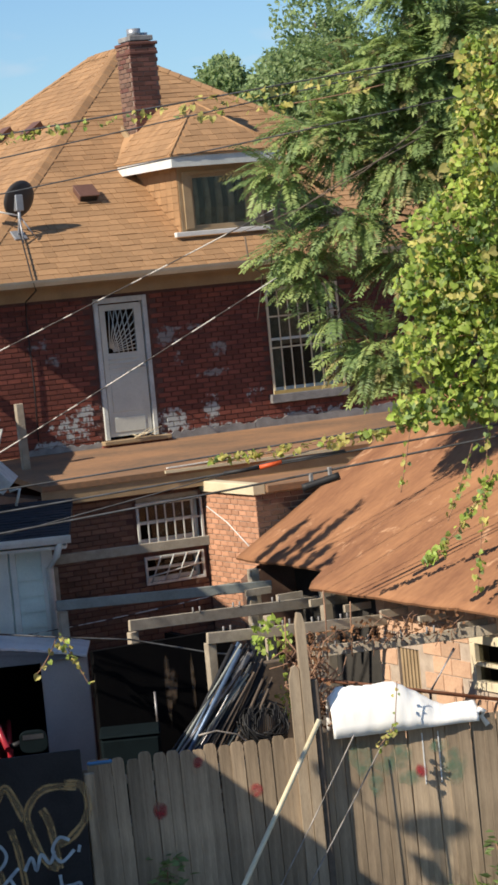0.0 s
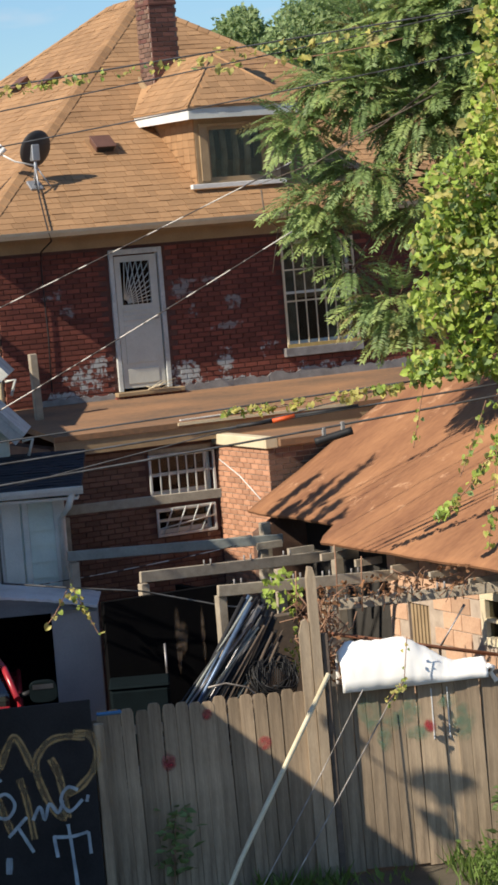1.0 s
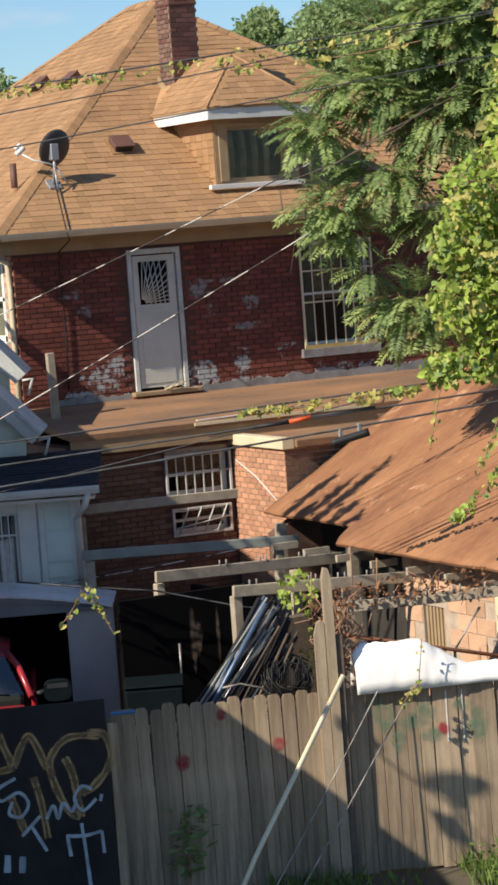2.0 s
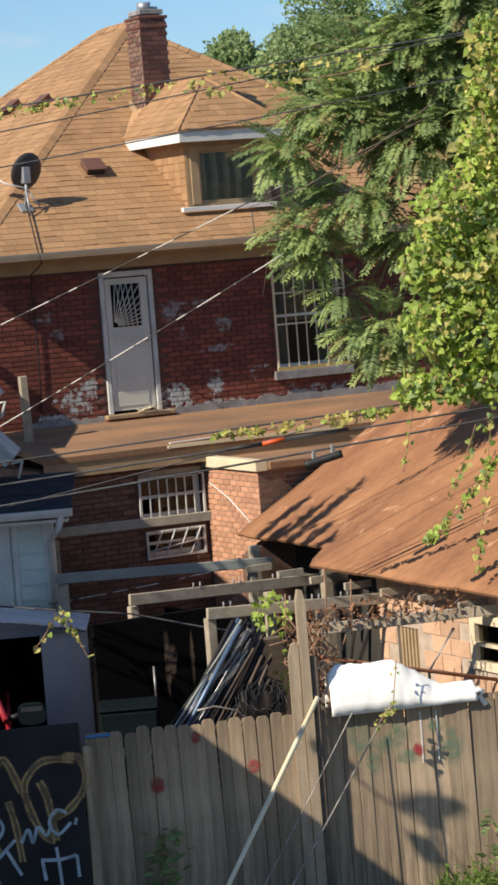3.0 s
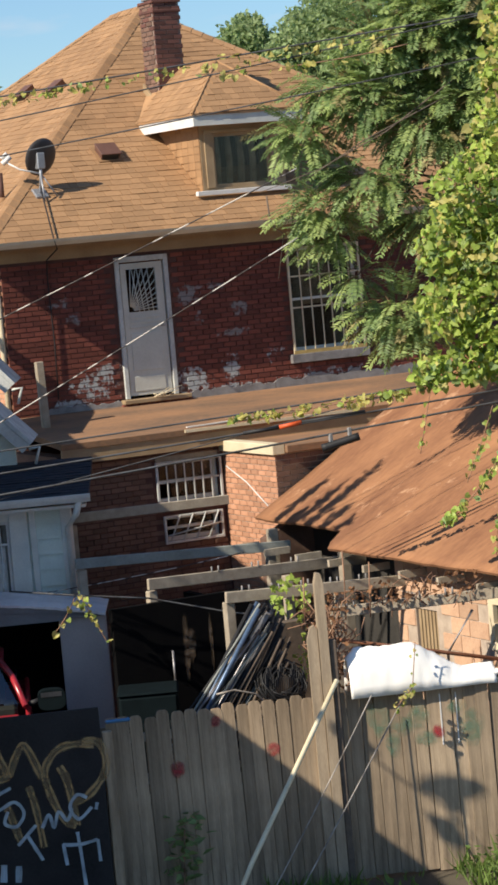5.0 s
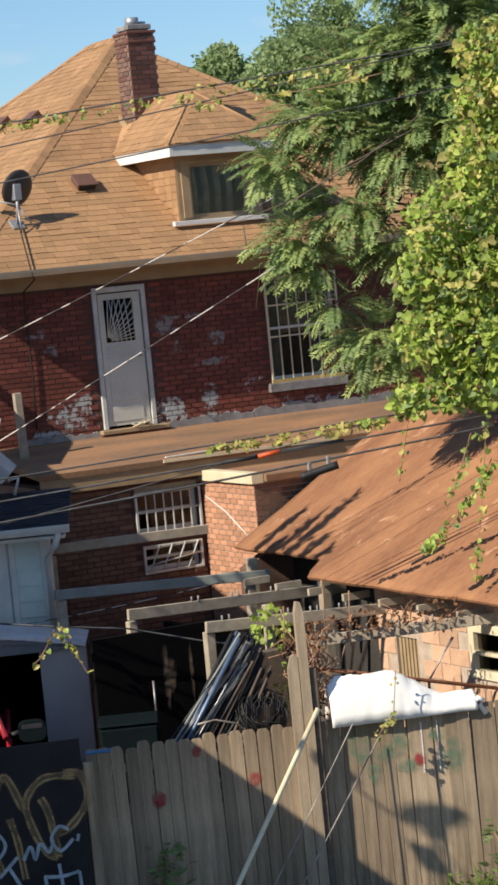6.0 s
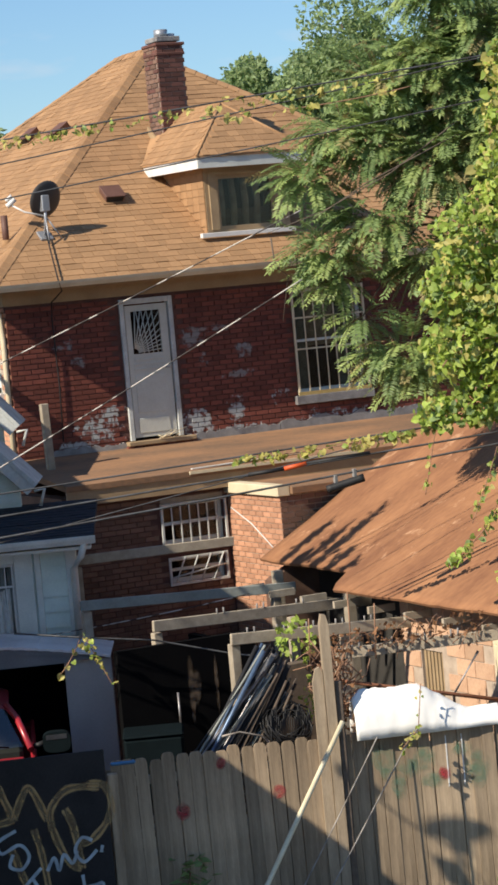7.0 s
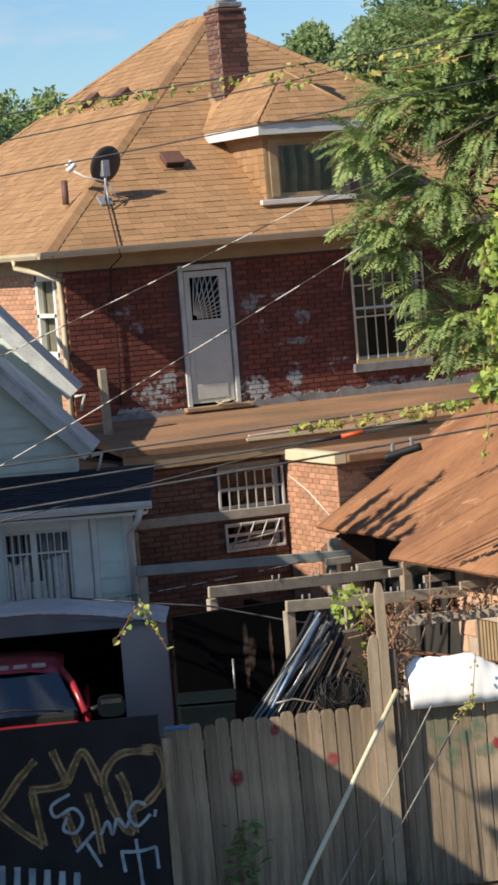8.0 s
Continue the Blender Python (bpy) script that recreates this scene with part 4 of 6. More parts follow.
tube([(14.56, RY - 0.09, 2.75), (15.42, RY - 0.09, 2.85)], 0.011, 5, bm)
part("bent_bar", bm, M["rake_grey"], addition)
part("fascia_panel", boxed((14.5, RY - 0.02, 3.785), (15.46, RY - 0.005, 3.85)), M["timber"], addition)
# the bay with the sunlit side; its sun and shade are also put into brick colours
BX, BY = 15.54, 30.42
part("bay_wall", boxed((BX + 0.012, BY + 0.012, 0), (20.3, RY - 0.015, 3.84)), M["mortar_light"], addition, "brick bay, sun side coloured light orange, shaded front brown")
part("bay_cap", boxed((BX - 0.05, BY - 0.04, 3.83), (BX + 0.14, RY - 0.015, 3.98), 0.01), M["cream"], addition, "cream painted cap")
part("bay_roof", boxed((BX + 0.143, BY - 0.1, 3.845), (20.3, RY - 0.015, 3.95), 0.01), M["rolled"], addition)
part("bay_wire", tube([(BX - 0.02, 31.9, 3.62), (BX - 0.02, 31.3, 3.42), (BX - 0.02, 30.7, 3.12)], 0.01, 5), M["white"], addition, "thin white wire")
for k in range(4):
    part("debris_strip", boxed((0, 0, 0), (0.9 - 0.15 * k, 0.05, 0.015), 0.0, pose(15.0 + 0.45 * k, 31.95 + 0.03 * k, 4.215 + 0.006 * k, 0, -1, 2 * k)), M["cream" if k % 2 else "white"], addition)
post = thing("roof_post", "weathered wooden post standing on the low roof", "post", Matrix.Translation((13.44, 33.3, 4.36)))
part("post", boxed((-0.055, -0.045, -0.02), (0.055, 0.045, 0.93), 0.008, pose(0, 0, 0, 0, -1.5, 0)), M["timber"], post)
st = thing("straw", "loose pale straws on the door step", "debris", Matrix.Translation((15.7, 34.1, 4.555)))
bm = bmesh.new()
for k in range(7):
    tube([(rr.uniform(-0.2, 0.1), rr.uniform(-0.02, 0.02), 0), (rr.uniform(-0.2, 0.3), rr.uniform(-0.03, 0.03), rr.uniform(0.02, 0.16))], 0.006, 4, bm)
part("stalks", bm, M["cream"], st, kind="stuff")


# ---- garage with a rusty roof ----
def make_garage():
    g = thing("garage", "brick garage with a rust-coloured low roof", "garage")
    ex, ez, rx, rz, y0, y1 = 14.3, 2.88, 18.4, 5.05, 22.1, 30.3
    slope = (rz - ez) / (rx - ex)
    nx, ny = 34, 40
    eave_drift = lambda y: 0.11 * min(1, max(0, (27.3 - y) / 0.4)) - 0.085 * max(0, y - 27.3)
    bm = bmesh.new()
    top, low = [], []
    for i in range(nx + 1):
        for j in range(ny + 1):
            x = ex + (rx - ex) * i / nx
            y = y0 + (y1 - y0) * j / ny
            lift = 0.018 * noise.noise((x * 1.2, y * 1.0, 3)) + 0.008 * noise.noise((x * 5, y * 4, 1))
            inset = 0.014 * noise.noise((y * 1.3, 0, 7)) + 0.46 * min(1, max(0, (y - 26.9) / 0.35)) + 0.11 * max(0, y - 27.3)
            x = ex + inset + (rx - ex - inset) * i / nx
            z = ez + (x - ex) * slope + lift + eave_drift(y) * (1 - 0.5 * i / nx)
            top.append(bm.verts.new((x, y, z)))
            low.append(bm.verts.new((x + 0.02, y, z - 0.03)))
    w = ny + 1
    for i in range(nx):
        for j in range(ny):
            k = i * w + j
            bm.faces.new((top[k], top[k + w], top[k + w + 1], top[k + 1])).smooth = True
            bm.faces.new((low[k + 1], low[k + w + 1], low[k + w], low[k]))
    for j in range(ny):
        bm.faces.new((top[j], top[j + 1], low[j + 1], low[j]))
    for i in range(nx):
        a, b = i * w + ny, (i + 1) * w + ny
        bm.faces.new((top[a], top[b], low[b], low[a]))
        a, b = i * w, (i + 1) * w
        bm.faces.new((top[b], top[a], low[a], low[b]))
    bmesh.ops.recalc_face_normals(bm, faces=bm.faces)
    r = part("roof", bm, M["rust"], g, "rust-orange roll roofing, stained and wavy")
    part("roof", prism([(rx + 0.003, rz - 0.05), (rx + 4.05, ez - 0.05), (rx + 4.05, ez), (rx + 0.003, rz)], y1 - y0, Matrix.Translation((0, y0, 0))), M["rust"], g)
    wx = 14.75
    openings = [(22.9, 23.95, 2.0, 2.62), (25.12, 25.6, 1.5, 2.32)]
    turn = Matrix(((0, 1, 0, wx), (1, 0, 0, 0), (0, 0, 1, 0), (0, 0, 0, 1)))
    wl = part("wall", wall_with_holes(y0 + 0.2, 26.0, 0, 2.98, openings, 0.22, m=turn), M["mortar_light"], g, "sunlit tan block wall")
    part("wall", prism([(wx + 0.22, 0), (22.2, 0), (22.2, 2.7), (rx, rz - 0.4), (wx + 0.22, 2.8)], 0.2, Matrix.Translation((0, y1 - 0.55, 0))), M["brick_old"], g)
    part("wall", prism([(wx + 0.22, 0), (22.2, 0), (22.2, 2.9), (rx, rz - 0.1), (wx + 0.22, 3.0)], 0.2, Matrix.Translation((0, y0 + 0.2, 0))), M["brick_old"], g)
    flip = Matrix(((0, 1, 0, 0), (-1, 0, 0, 0), (0, 0, 1, 0), (0, 0, 0, 1)))
    rr = random.Random(9)
    lay_pieces(brick_run(30 - 26.0, 30 - y0 - 0.25, 0.9, 2.96, [(30 - b, 30 - a, c, d) for a, b, c, d in openings], rr, 0.39, 0.2, 0.012), "block", M["block_tan"], wl, lambda it: True, lambda u, v: Matrix.Translation((wx, 30 - u, v)) @ flip, brick_shape, 300)
    w_ = thing("window", "", "")
    w_.parent = g
    w_["label"] = "small window in a cream frame"
    a, b, c, d = openings[0]
    bm = bmesh.new()
    for q in ((a, a + 0.1, c + 0.1, d - 0.1), (b - 0.1, b, c + 0.1, d - 0.1), (a, b, d - 0.1, d), (a, b, c, c + 0.1), (a + 0.1, b - 0.1, 2.27, 2.31)):
        box(bm, (wx - 0.03, q[0], q[2]), (wx + 0.08, q[1], q[3]), None, 0.005)
    part("window_frame", bm, M["cream"], w_)
    part("pane", boxed((wx + 0.03, a + 0.1, c + 0.1), (wx + 0.035, b - 0.1, d - 0.1)), M["glass"], w_)
    a, b, c, d = openings[1]
    for k in range(6):
        part("slat", boxed((wx + 0.02, a + 0.01 + k * 0.078, c), (wx + 0.05, a + 0.06 + k * 0.078, d)), M["tan"], g, "brown vertical slat")
    # dark sheet that gives the garage inside its shade by colour
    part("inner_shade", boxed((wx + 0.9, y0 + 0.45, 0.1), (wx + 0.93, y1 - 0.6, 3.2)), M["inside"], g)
    for yy in (27.3, 29.2):
        part("post", boxed((wx, yy, 0), (wx + 0.12, yy + 0.12, 3.0), 0.008), M["timber"], g)
    for k in range(9):
        y = y0 + 0.6 + k * 0.85
        part("rafter_tail", boxed((ex + 0.08, y, ez - 0.14), (wx - 0.015, y + 0.05, ez - 0.055)), M["timber"], g)
    return g


garage = make_garage()

# ---- fence along the alley ----
FENCE = pose(12.15, 23.05, 0, 0, 0, -18.5)


def picket_outline(w, h, top, rng_):
    c = 0.032
    if top == "round":
        return [(0, 0), (w, 0), (w, h - 0.055), (w * 0.93, h - 0.02), (w * 0.8, h - 0.003), (w * 0.5, h), (w * 0.2, h - 0.003), (w * 0.07, h - 0.02), (0, h - 0.055)]
    if top == "flat":
        return [(0, 0), (w, 0), (w, h - 0.004), (w * 0.5, h), (0, h - 0.004)]
    return [(0, 0), (w, 0), (w, h - c), (w - c, h), (c, h), (0, h - c)]


def make_fence(name, u0, u1, w0, top, h, label):
    f = thing(name, label, "fence", FENCE @ Matrix.Translation((0, w0, 0)), "alley fence panels")
    rr = random.Random(int(u0 * 10) + 50)
    u = u0
    shapes = []
    for k in range(4):
        me = bpy.data.meshes.new("picket")
        bm = prism(picket_outline(0.1305, h + rr.uniform(-0.015, 0.015), top, rr), 0.018)
        bm.to_mesh(me)
        bm.free()
        me.materials.append(M["fence"])
        shapes.append(me)
    while u < u1:
        ob = new("picket", rr.choice(shapes))
        ob.parent = f
        ob.matrix_local = Matrix.Translation((u, rr.uniform(-0.006, 0.006), 0.03 + rr.uniform(-0.02, 0.02))) @ pose(0, 0, 0, rr.uniform(-0.4, 0.4), rr.uniform(-1.2, -0.2), 0)
        u += 0.1375
    u = u0 + 0.114
    while u < u1:
        part("batten", boxed((u, 0.0255, 0.05), (u + 0.042, 0.0275, h - 0.06)), M["fence"], f)
        u += 0.1375
    for z in (0.4, 1.1, 1.75):
        part("rail", boxed((u0, 0.028, z), (u1, 0.066, z + 0.09), 0.004), M["timber"], f)
    return f


left_fence = make_fence("wooden_fence", -2.32, -0.1, 0.0, "round", 2.0, "weathered grey-brown picket fence with red spray dots")
right_fence = make_fence("wooden_fence", 0.09, 3.6, 0.06, "flat", 2.0, "weathered grey-brown plank fence partly in sun")
corner_fence = make_fence("wooden_fence", -4.6, -2.34, 0.04, "ear", 1.9, "weathered plank fence behind the black board")
rr = random.Random(3)
for f, u, z, r in ((left_fence, -0.62, 1.52, 0.062), (left_fence, -1.63, 1.43, 0.07), (left_fence, -1.2, 1.88, 0.05), (right_fence, 1.15, 1.5, 0.06)):
    part("spray_dot", prism(blob(rr, r * 1.25, r * 1.4, rough=0.1), 0.004, Matrix.Translation((u, -0.0115, z))), M["red_spray"], f, "faded red sprayed dot")
for u, z in ((1.18, 1.62), (1.35, 1.62)):
    part("white_strip", boxed((u, -0.011, z - 0.27), (u + 0.012, -0.004, z + 0.27)), M["white"], right_fence)

tall = thing("fence_post", "tall weathered post where the fence panels meet", "post", FENCE @ pose(0, -0.075, 0))
part("post", prism([(-0.055, 0), (0.05, 0), (0.045, 3.18), (0.02, 3.3), (-0.025, 3.31), (-0.05, 3.2)], 0.11, pose(0, 0, 0, 0, -0.1, 0)), M["post_wood"], tall)
part("side_board", prism([(-0.11, 0), (0, 0), (0, 2.72), (-0.03, 2.77), (-0.075, 2.75), (-0.11, 2.62)], 0.05, pose(-0.06, 0.02, 0, 0, -0.1, 0)), M["post_wood"], tall)
part("back_board", boxed((0.055, 0.03, 0), (0.13, 0.1, 2.6), 0.008, pose(0, 0, 0, 0, -0.1, 0)), M["bark"], tall, "dark stained back board")

board = thing("graffiti_board", "large black board covered in gold and pale spray paint", "board", FENCE @ pose(0, -0.16, 0))
part("panel", boxed((-5.2, -0.03, 0.02), (-2.4, 0.0, 2.2), 0.004), M["black"], board)
part("frame_post", boxed((-2.38, 0.0, 0), (-2.28, 0.09, 1.93), 0.006), M["fence"], board)


def stroke(points, width, y, material, name):
    """A sprayed line: a flat band that follows rounded points."""
    pts = [Vector((a, 0, b)) for a, b in points]
    fine = []
    for i in range(len(pts) - 1):
        p0, p1, p2, p3 = pts[max(i - 1, 0)], pts[i], pts[i + 1], pts[min(i + 2, len(pts) - 1)]
        for k in range(6):
            t = k / 6
            fine.append(0.5 * ((2 * p1) + (p2 - p0) * t + (2 * p0 - 5 * p1 + 4 * p2 - p3) * t * t + (3 * p1 - p0 - 3 * p2 + p3) * t ** 3))
    fine.append(pts[-1])
    bm = bmesh.new()
    rows = []
    across = bm.loops.layers.uv.new("across")
    for i, p in enumerate(fine):
        d = (fine[min(i + 1, len(fine) - 1)] - fine[max(i - 1, 0)]).normalized()
        s = Vector((-d.z, 0, d.x)) * width * (0.5 + 0.12 * noise.noise((i * 0.4, points[0][0] * 9, 0)))
        rows.append([bm.verts.new(c) for c in (p - s + Vector((0, y, 0)), p + s + Vector((0, y, 0)))])
    for a, b in zip(rows, rows[1:]):
        face = bm.faces.new((a[0], a[1], b[1], b[0]))
        for corner, side in zip(face.loops, (0, 1, 1, 0)):
            corner[across].uv = (side, 0.5)
    part(name, bm, M[material], board)


GOLD = (((-4.4, 1.1), (-4.07, 1.42), (-3.88, 1.66), (-3.68, 1.86)), ((-4.12, 1.38), (-3.87, 1.14), (-3.66, 0.97)), ((-3.74, 1.56), (-3.7, 1.25), (-3.66, 0.97)), ((-3.76, 1.56), (-3.55, 1.56), (-3.37, 1.59)), ((-3.5, 1.94), (-3.43, 1.75), (-3.37, 1.59)),
        ((-3.37, 1.59), (-3.26, 1.83), (-3.17, 1.88), (-3.03, 1.54)), ((-3.18, 1.47), (-3.12, 1.2), (-3.08, 0.83)), ((-2.48, 1.83), (-2.8, 1.84), (-2.99, 1.65), (-2.98, 1.42), (-2.86, 1.11), (-2.73, 1.01)),
        ((-2.85, 1.64), (-2.78, 1.46), (-2.72, 1.01)), ((-2.6, 1.87), (-2.42, 1.83), (-2.38, 1.56), (-2.57, 1.32), (-2.71, 1.26)), ((-3.42, 1.3), (-3.36, 1.1), (-3.3, 0.9)))
for k, s in enumerate(GOLD):
    stroke(s, 0.095, -0.034 - 0.0006 * k, "gold_spray", "gold_stroke")
PALE = (((-3.36, 1.48), (-3.55, 1.38), (-3.52, 1.26), (-3.34, 1.33), (-3.25, 1.21), (-3.33, 1.08), (-3.45, 1.12), (-3.41, 1.24)), ((-3.34, 0.88), (-3.14, 1.07)), ((-3.24, 0.98), (-3.17, 0.84), (-3.1, 0.7)),
        ((-3.08, 1.03), (-3.0, 1.16), (-2.96, 1.02), (-2.9, 1.18), (-2.82, 1.08), (-2.76, 1.2)), ((-2.6, 1.29), (-2.7, 1.33), (-2.78, 1.21), (-2.7, 1.08), (-2.56, 1.19)), ((-2.5, 1.23), (-2.52, 1.16)),
        ((-2.73, 0.95), (-2.71, 0.7), (-2.68, 0.2)), ((-2.86, 0.62), (-2.88, 0.82), (-2.86, 0.83)), ((-2.86, 0.83), (-2.7, 0.82), (-2.53, 0.85)), ((-2.53, 0.85), (-2.52, 0.62)))
for k, s in enumerate(PALE):
    stroke(s, 0.042, -0.042 - 0.0006 * k, "pale_spray", "pale_stroke")
for k in range(6):
    x = -4.12 + 0.15 * k
    stroke(((x, 0.60 - 0.02 * k), (x + 0.02, 0.82 - 0.03 * k)), 0.08, -0.042, "pale_spray", "pale_bar")
    stroke(((x - 0.05, 0.16), (x + 0.07, 0.16)), 0.12, -0.042, "pale_spray", "pale_bar") if k > 1 else None

pole = thing("cream_pole", "cream pipe leaning up against the fence post", "pole")
part("pipe", tube([(10.48, 22.475, 0.0), (10.918, 22.679, 0.528), (12.213, 22.94, 2.184)], 0.026, 8), M["pipe_cream"], pole)
guy = thing("guy_wire", "thin pale guy wire slanting down before the fence", "wire")
part("wire", tube(sag((10.9, 22.1, 0.0), (12.8, 22.57, 1.99), 0.02), 0.008, 5), M["cable_pale"], guy)
guy2 = thing("guy_wire", "thin pale guy wire slanting down before the fence", "wire")
part("wire", tube(sag((10.75, 22.35, 0.0), (12.5, 22.75, 2.0), 0.02), 0.007, 5), M["cable_pale"], guy2)


# white cloth thrown over the fence
def make_cloth():
    bm = bmesh.new()
    n, k = 46, 14
    grid_ = []
    for i in range(n + 1):
        a = i / n
        u = 0.24 + 1.56 * a
        fade = min(1.0, max(0.0, (a - 0.42) / 0.4))
        full = (1.0 - 0.66 * fade * fade * (3 - 2 * fade)) * min(1.0, 0.8 + 3 * a)
        rowv = []
        for j in range(k + 1):
            t = j / k * math.pi * 1.15
            wob = 0.016 * noise.noise((u * 4, t * 2, 1)) + 0.007 * noise.noise((u * 17 + t, t * 3, 4)) + 0.004 * abs(math.sin(u * 21 + 3 * noise.noise((u * 3, t, 2))))
            r = 0.235 * full + wob
            rowv.append(bm.verts.new((u, 0.13 - (0.15 + 0.05 * full) * math.cos(t * 0.9) - wob, 1.97 + 2.0 * r * math.sin(t * 0.87) - 0.015 * (j == 0))))
        grid_.append(rowv)
    for i in range(n):
        for j in range(k):
            bm.faces.new((grid_[i][j], grid_[i + 1][j], grid_[i + 1][j + 1], grid_[i][j + 1])).smooth = True
    bmesh.ops.recalc_face_normals(bm, faces=bm.faces)
    c = part("white_cloth", bm, M["cloth"])
    c.matrix_world = FENCE @ Matrix.Translation((0, 0.025, 0))
    mod = c.modifiers.new("thickness", "SOLIDIFY")
    mod.thickness = 0.012
    tagged(c, "bright white cloth bundle draped along the fence top", "cloth")


make_cloth()
knot = thing("cloth_knot", "knotted white cloth end tied to the fence top", "cloth", FENCE @ pose(1.82, 0.06, 1.99))
part("knot", tube([(-0.06, 0, 0.02), (0.0, -0.03, 0.08), (0.05, 0, 0.05), (0.02, 0.02, 0.0), (0.08, 0, -0.1)], 0.03, 7), M["cloth"], knot)
tarp = thing("blue_tarp", "scrap of blue tarp folded over the fence top", "tarp", FENCE @ pose(-2.2, 0.0, 1.99))
part("sheet", boxed((-0.13, -0.02, -0.005), (0.13, 0.05, 0.032), 0.014), M["blue_tarp"], tarp)
for u, z, a, b in ((0.52, 1.72, 0.14, 0.2), (0.78, 1.6, 0.16, 0.1), (0.95, 1.68, 0.12, 0.16), (0.66, 1.42, 0.1, 0.13), (1.02, 1.44, 0.13, 0.1), (1.5, 1.5, 0.16, 0.2), (1.36, 1.74, 0.12, 0.08)):
    part("green_smudge", prism(blob(rr, a, b, rough=0.25), 0.004, Matrix.Translation((u, -0.0125, z))), M["green_spray"], right_fence, "faded green sprayed smudge")


# timber frames in the yard
def timber_frame(label, pieces, material):
    t = thing("timber_frame", label, "timber frame", group="yard timber frames")
    for a, b, wide, high in pieces:
        part("beam", beam(bmesh.new(), a, b, wide, high), M[material], t)
    return t


def upright_bm(x, y, z0, z1, w=0.11):
    return boxed((x - w / 2, y - w / 2, z0), (x + w / 2, y + w / 2, z1), 0.008)


f1 = timber_frame("weathered beam across the addition wall", [((12.5, 30.6, 3.40), (14.85, 30.55, 3.37), 0.05, 0.125)], "timber")
part("post", upright_bm(12.6, 30.66, 0, 3.24), M["timber"], f1)
f2 = timber_frame("faded blue-grey timber beam in the yard", [((12.0, 29.2, 2.99), (14.9, 28.95, 2.86), 0.05, 0.125)], "timber_blue")
part("post", upright_bm(12.1, 29.27, 0, 2.84), M["timber"], f2)
part("post", upright_bm(14.65, 29.05, 0, 2.72), M["timber"], f2)
f3 = timber_frame("weathered timber frame with a pale top beam", [((12.19, 27.46, 2.86), (15.3, 27.7, 2.735), 0.05, 0.135)], "timber")
part("post", upright_bm(12.26, 27.54, 0, 2.70), M["timber"], f3)
part("post", upright_bm(14.2, 27.75, 0, 2.6), M["timber"], f3)
f4 = timber_frame("weathered timber frame overgrown with dry vines", [((12.40, 25.8, 2.82), (15.2, 25.78, 2.67), 0.05, 0.13)], "timber")
part("post", upright_bm(12.46, 25.87, 0, 2.69), M["timber"], f4)
part("post", upright_bm(13.9, 25.86, 0, 2.64), M["timber"], f4)
f5 = timber_frame("weathered timber rail overgrown with dry vines", [((12.9, 24.26, 2.715), (15.3, 23.16, 2.795), 0.05, 0.12)], "timber")
part("post", upright_bm(12.98, 24.3, 0, 2.58), M["timber"], f5)
part("post", upright_bm(15.22, 23.2, 0, 2.66), M["timber"], f5)
rr = random.Random(15)
for f, a, b, n in ((f3, (12.9, 27.5, 2.83), (14.6, 27.64, 2.76), 3), (f4, (12.5, 25.8, 2.81), (14.4, 25.78, 2.71), 5), (f5, (12.9, 24.09, 2.735), (14.2, 23.47, 2.79), 4)):
    for k in range(n):
        p = Vector(a).lerp(Vector(b), (k + 0.3) / n)
        for s in (0, 0.09):
            part("bolt", tube([p + Vector((s, 0, -0.02)), p + Vector((s, 0, 0.06))], 0.011, 6), M["cement"], f)

rod = thing("rusty_pipe", "long rusty pipe lying behind the fence on the timber frames", "pipe")
part("pipe", tube([(12.6, 23.9, 2.47), (12.766, 23.7, 2.427), (13.88, 23.6, 2.145), (15.2, 23.42, 1.81)], 0.022, 7), M["rusty_pipe"], rod)
part("prop", tube([(13.95, 23.62, 0.0), (13.97, 23.62, 2.12), (14.28, 23.55, 2.56)], 0.016, 6), M["steel"], rod, "thin steel prop")
line = thing("yard_cable", "dark cable slung low across the yard", "wire", group="overhead wires")
part("strand", tube([(10.6, 27.9, 2.9), (11.105, 27.0, 2.86), (11.974, 27.0, 2.703), (12.813, 26.5, 2.455), (13.2, 26.2, 2.4)], 0.011, 5), M["cable"], line)
line = thing("yard_cable", "thin pale cable slung across the yard", "wire", group="overhead wires")
part("strand", tube(sag((11.2, 30.4, 2.45), (13.766, 28.0, 2.93), 0.04), 0.006, 5), M["cable_bare"], line)

# dark shed wall, bins, chain-link behind the pile
shed = thing("shed", "near-black shed wall in the yard", "shed")
part("wall", boxed((11.58, 27.2, 0), (13.4, 27.3, 2.60), 0.0), M["near_black"], shed, "near-black wall")
part("side", boxed((13.3, 27.3, 0), (13.4, 28.9, 2.42)), M["near_black"], shed)
for dx, rz_, rx_ in ((0.0, 0.42, 0.045), (0.07, 0.2, 0.06), (0.33, 0.3, 0.03)):
    part("paint_drip", prism(blob(rr, rx_, rz_, rough=0.3), 0.006, Matrix.Translation((12.5 + dx, 27.192, 2.05))), M["pale_drip"], shed, "pale paint drip")
binn = thing("wheelie_bin", "dark green plastic refuse bin in the shade", "bin", pose(11.62, 26.45, 0, 0, 0, -25))
part("bin_body", boxed((-0.34, -0.3, 0.08), (0.34, 0.35, 1.72), 0.03), M["bin"], binn)
part("lid", boxed((-0.35, -0.31, 1.72), (0.35, 0.36, 1.76), 0.02), M["bin"], binn)
part("handle", tube([(0.32, 0.36, 1.6), (0.32, 0.4, 2.1)], 0.015, 6), M["steel"], binn)


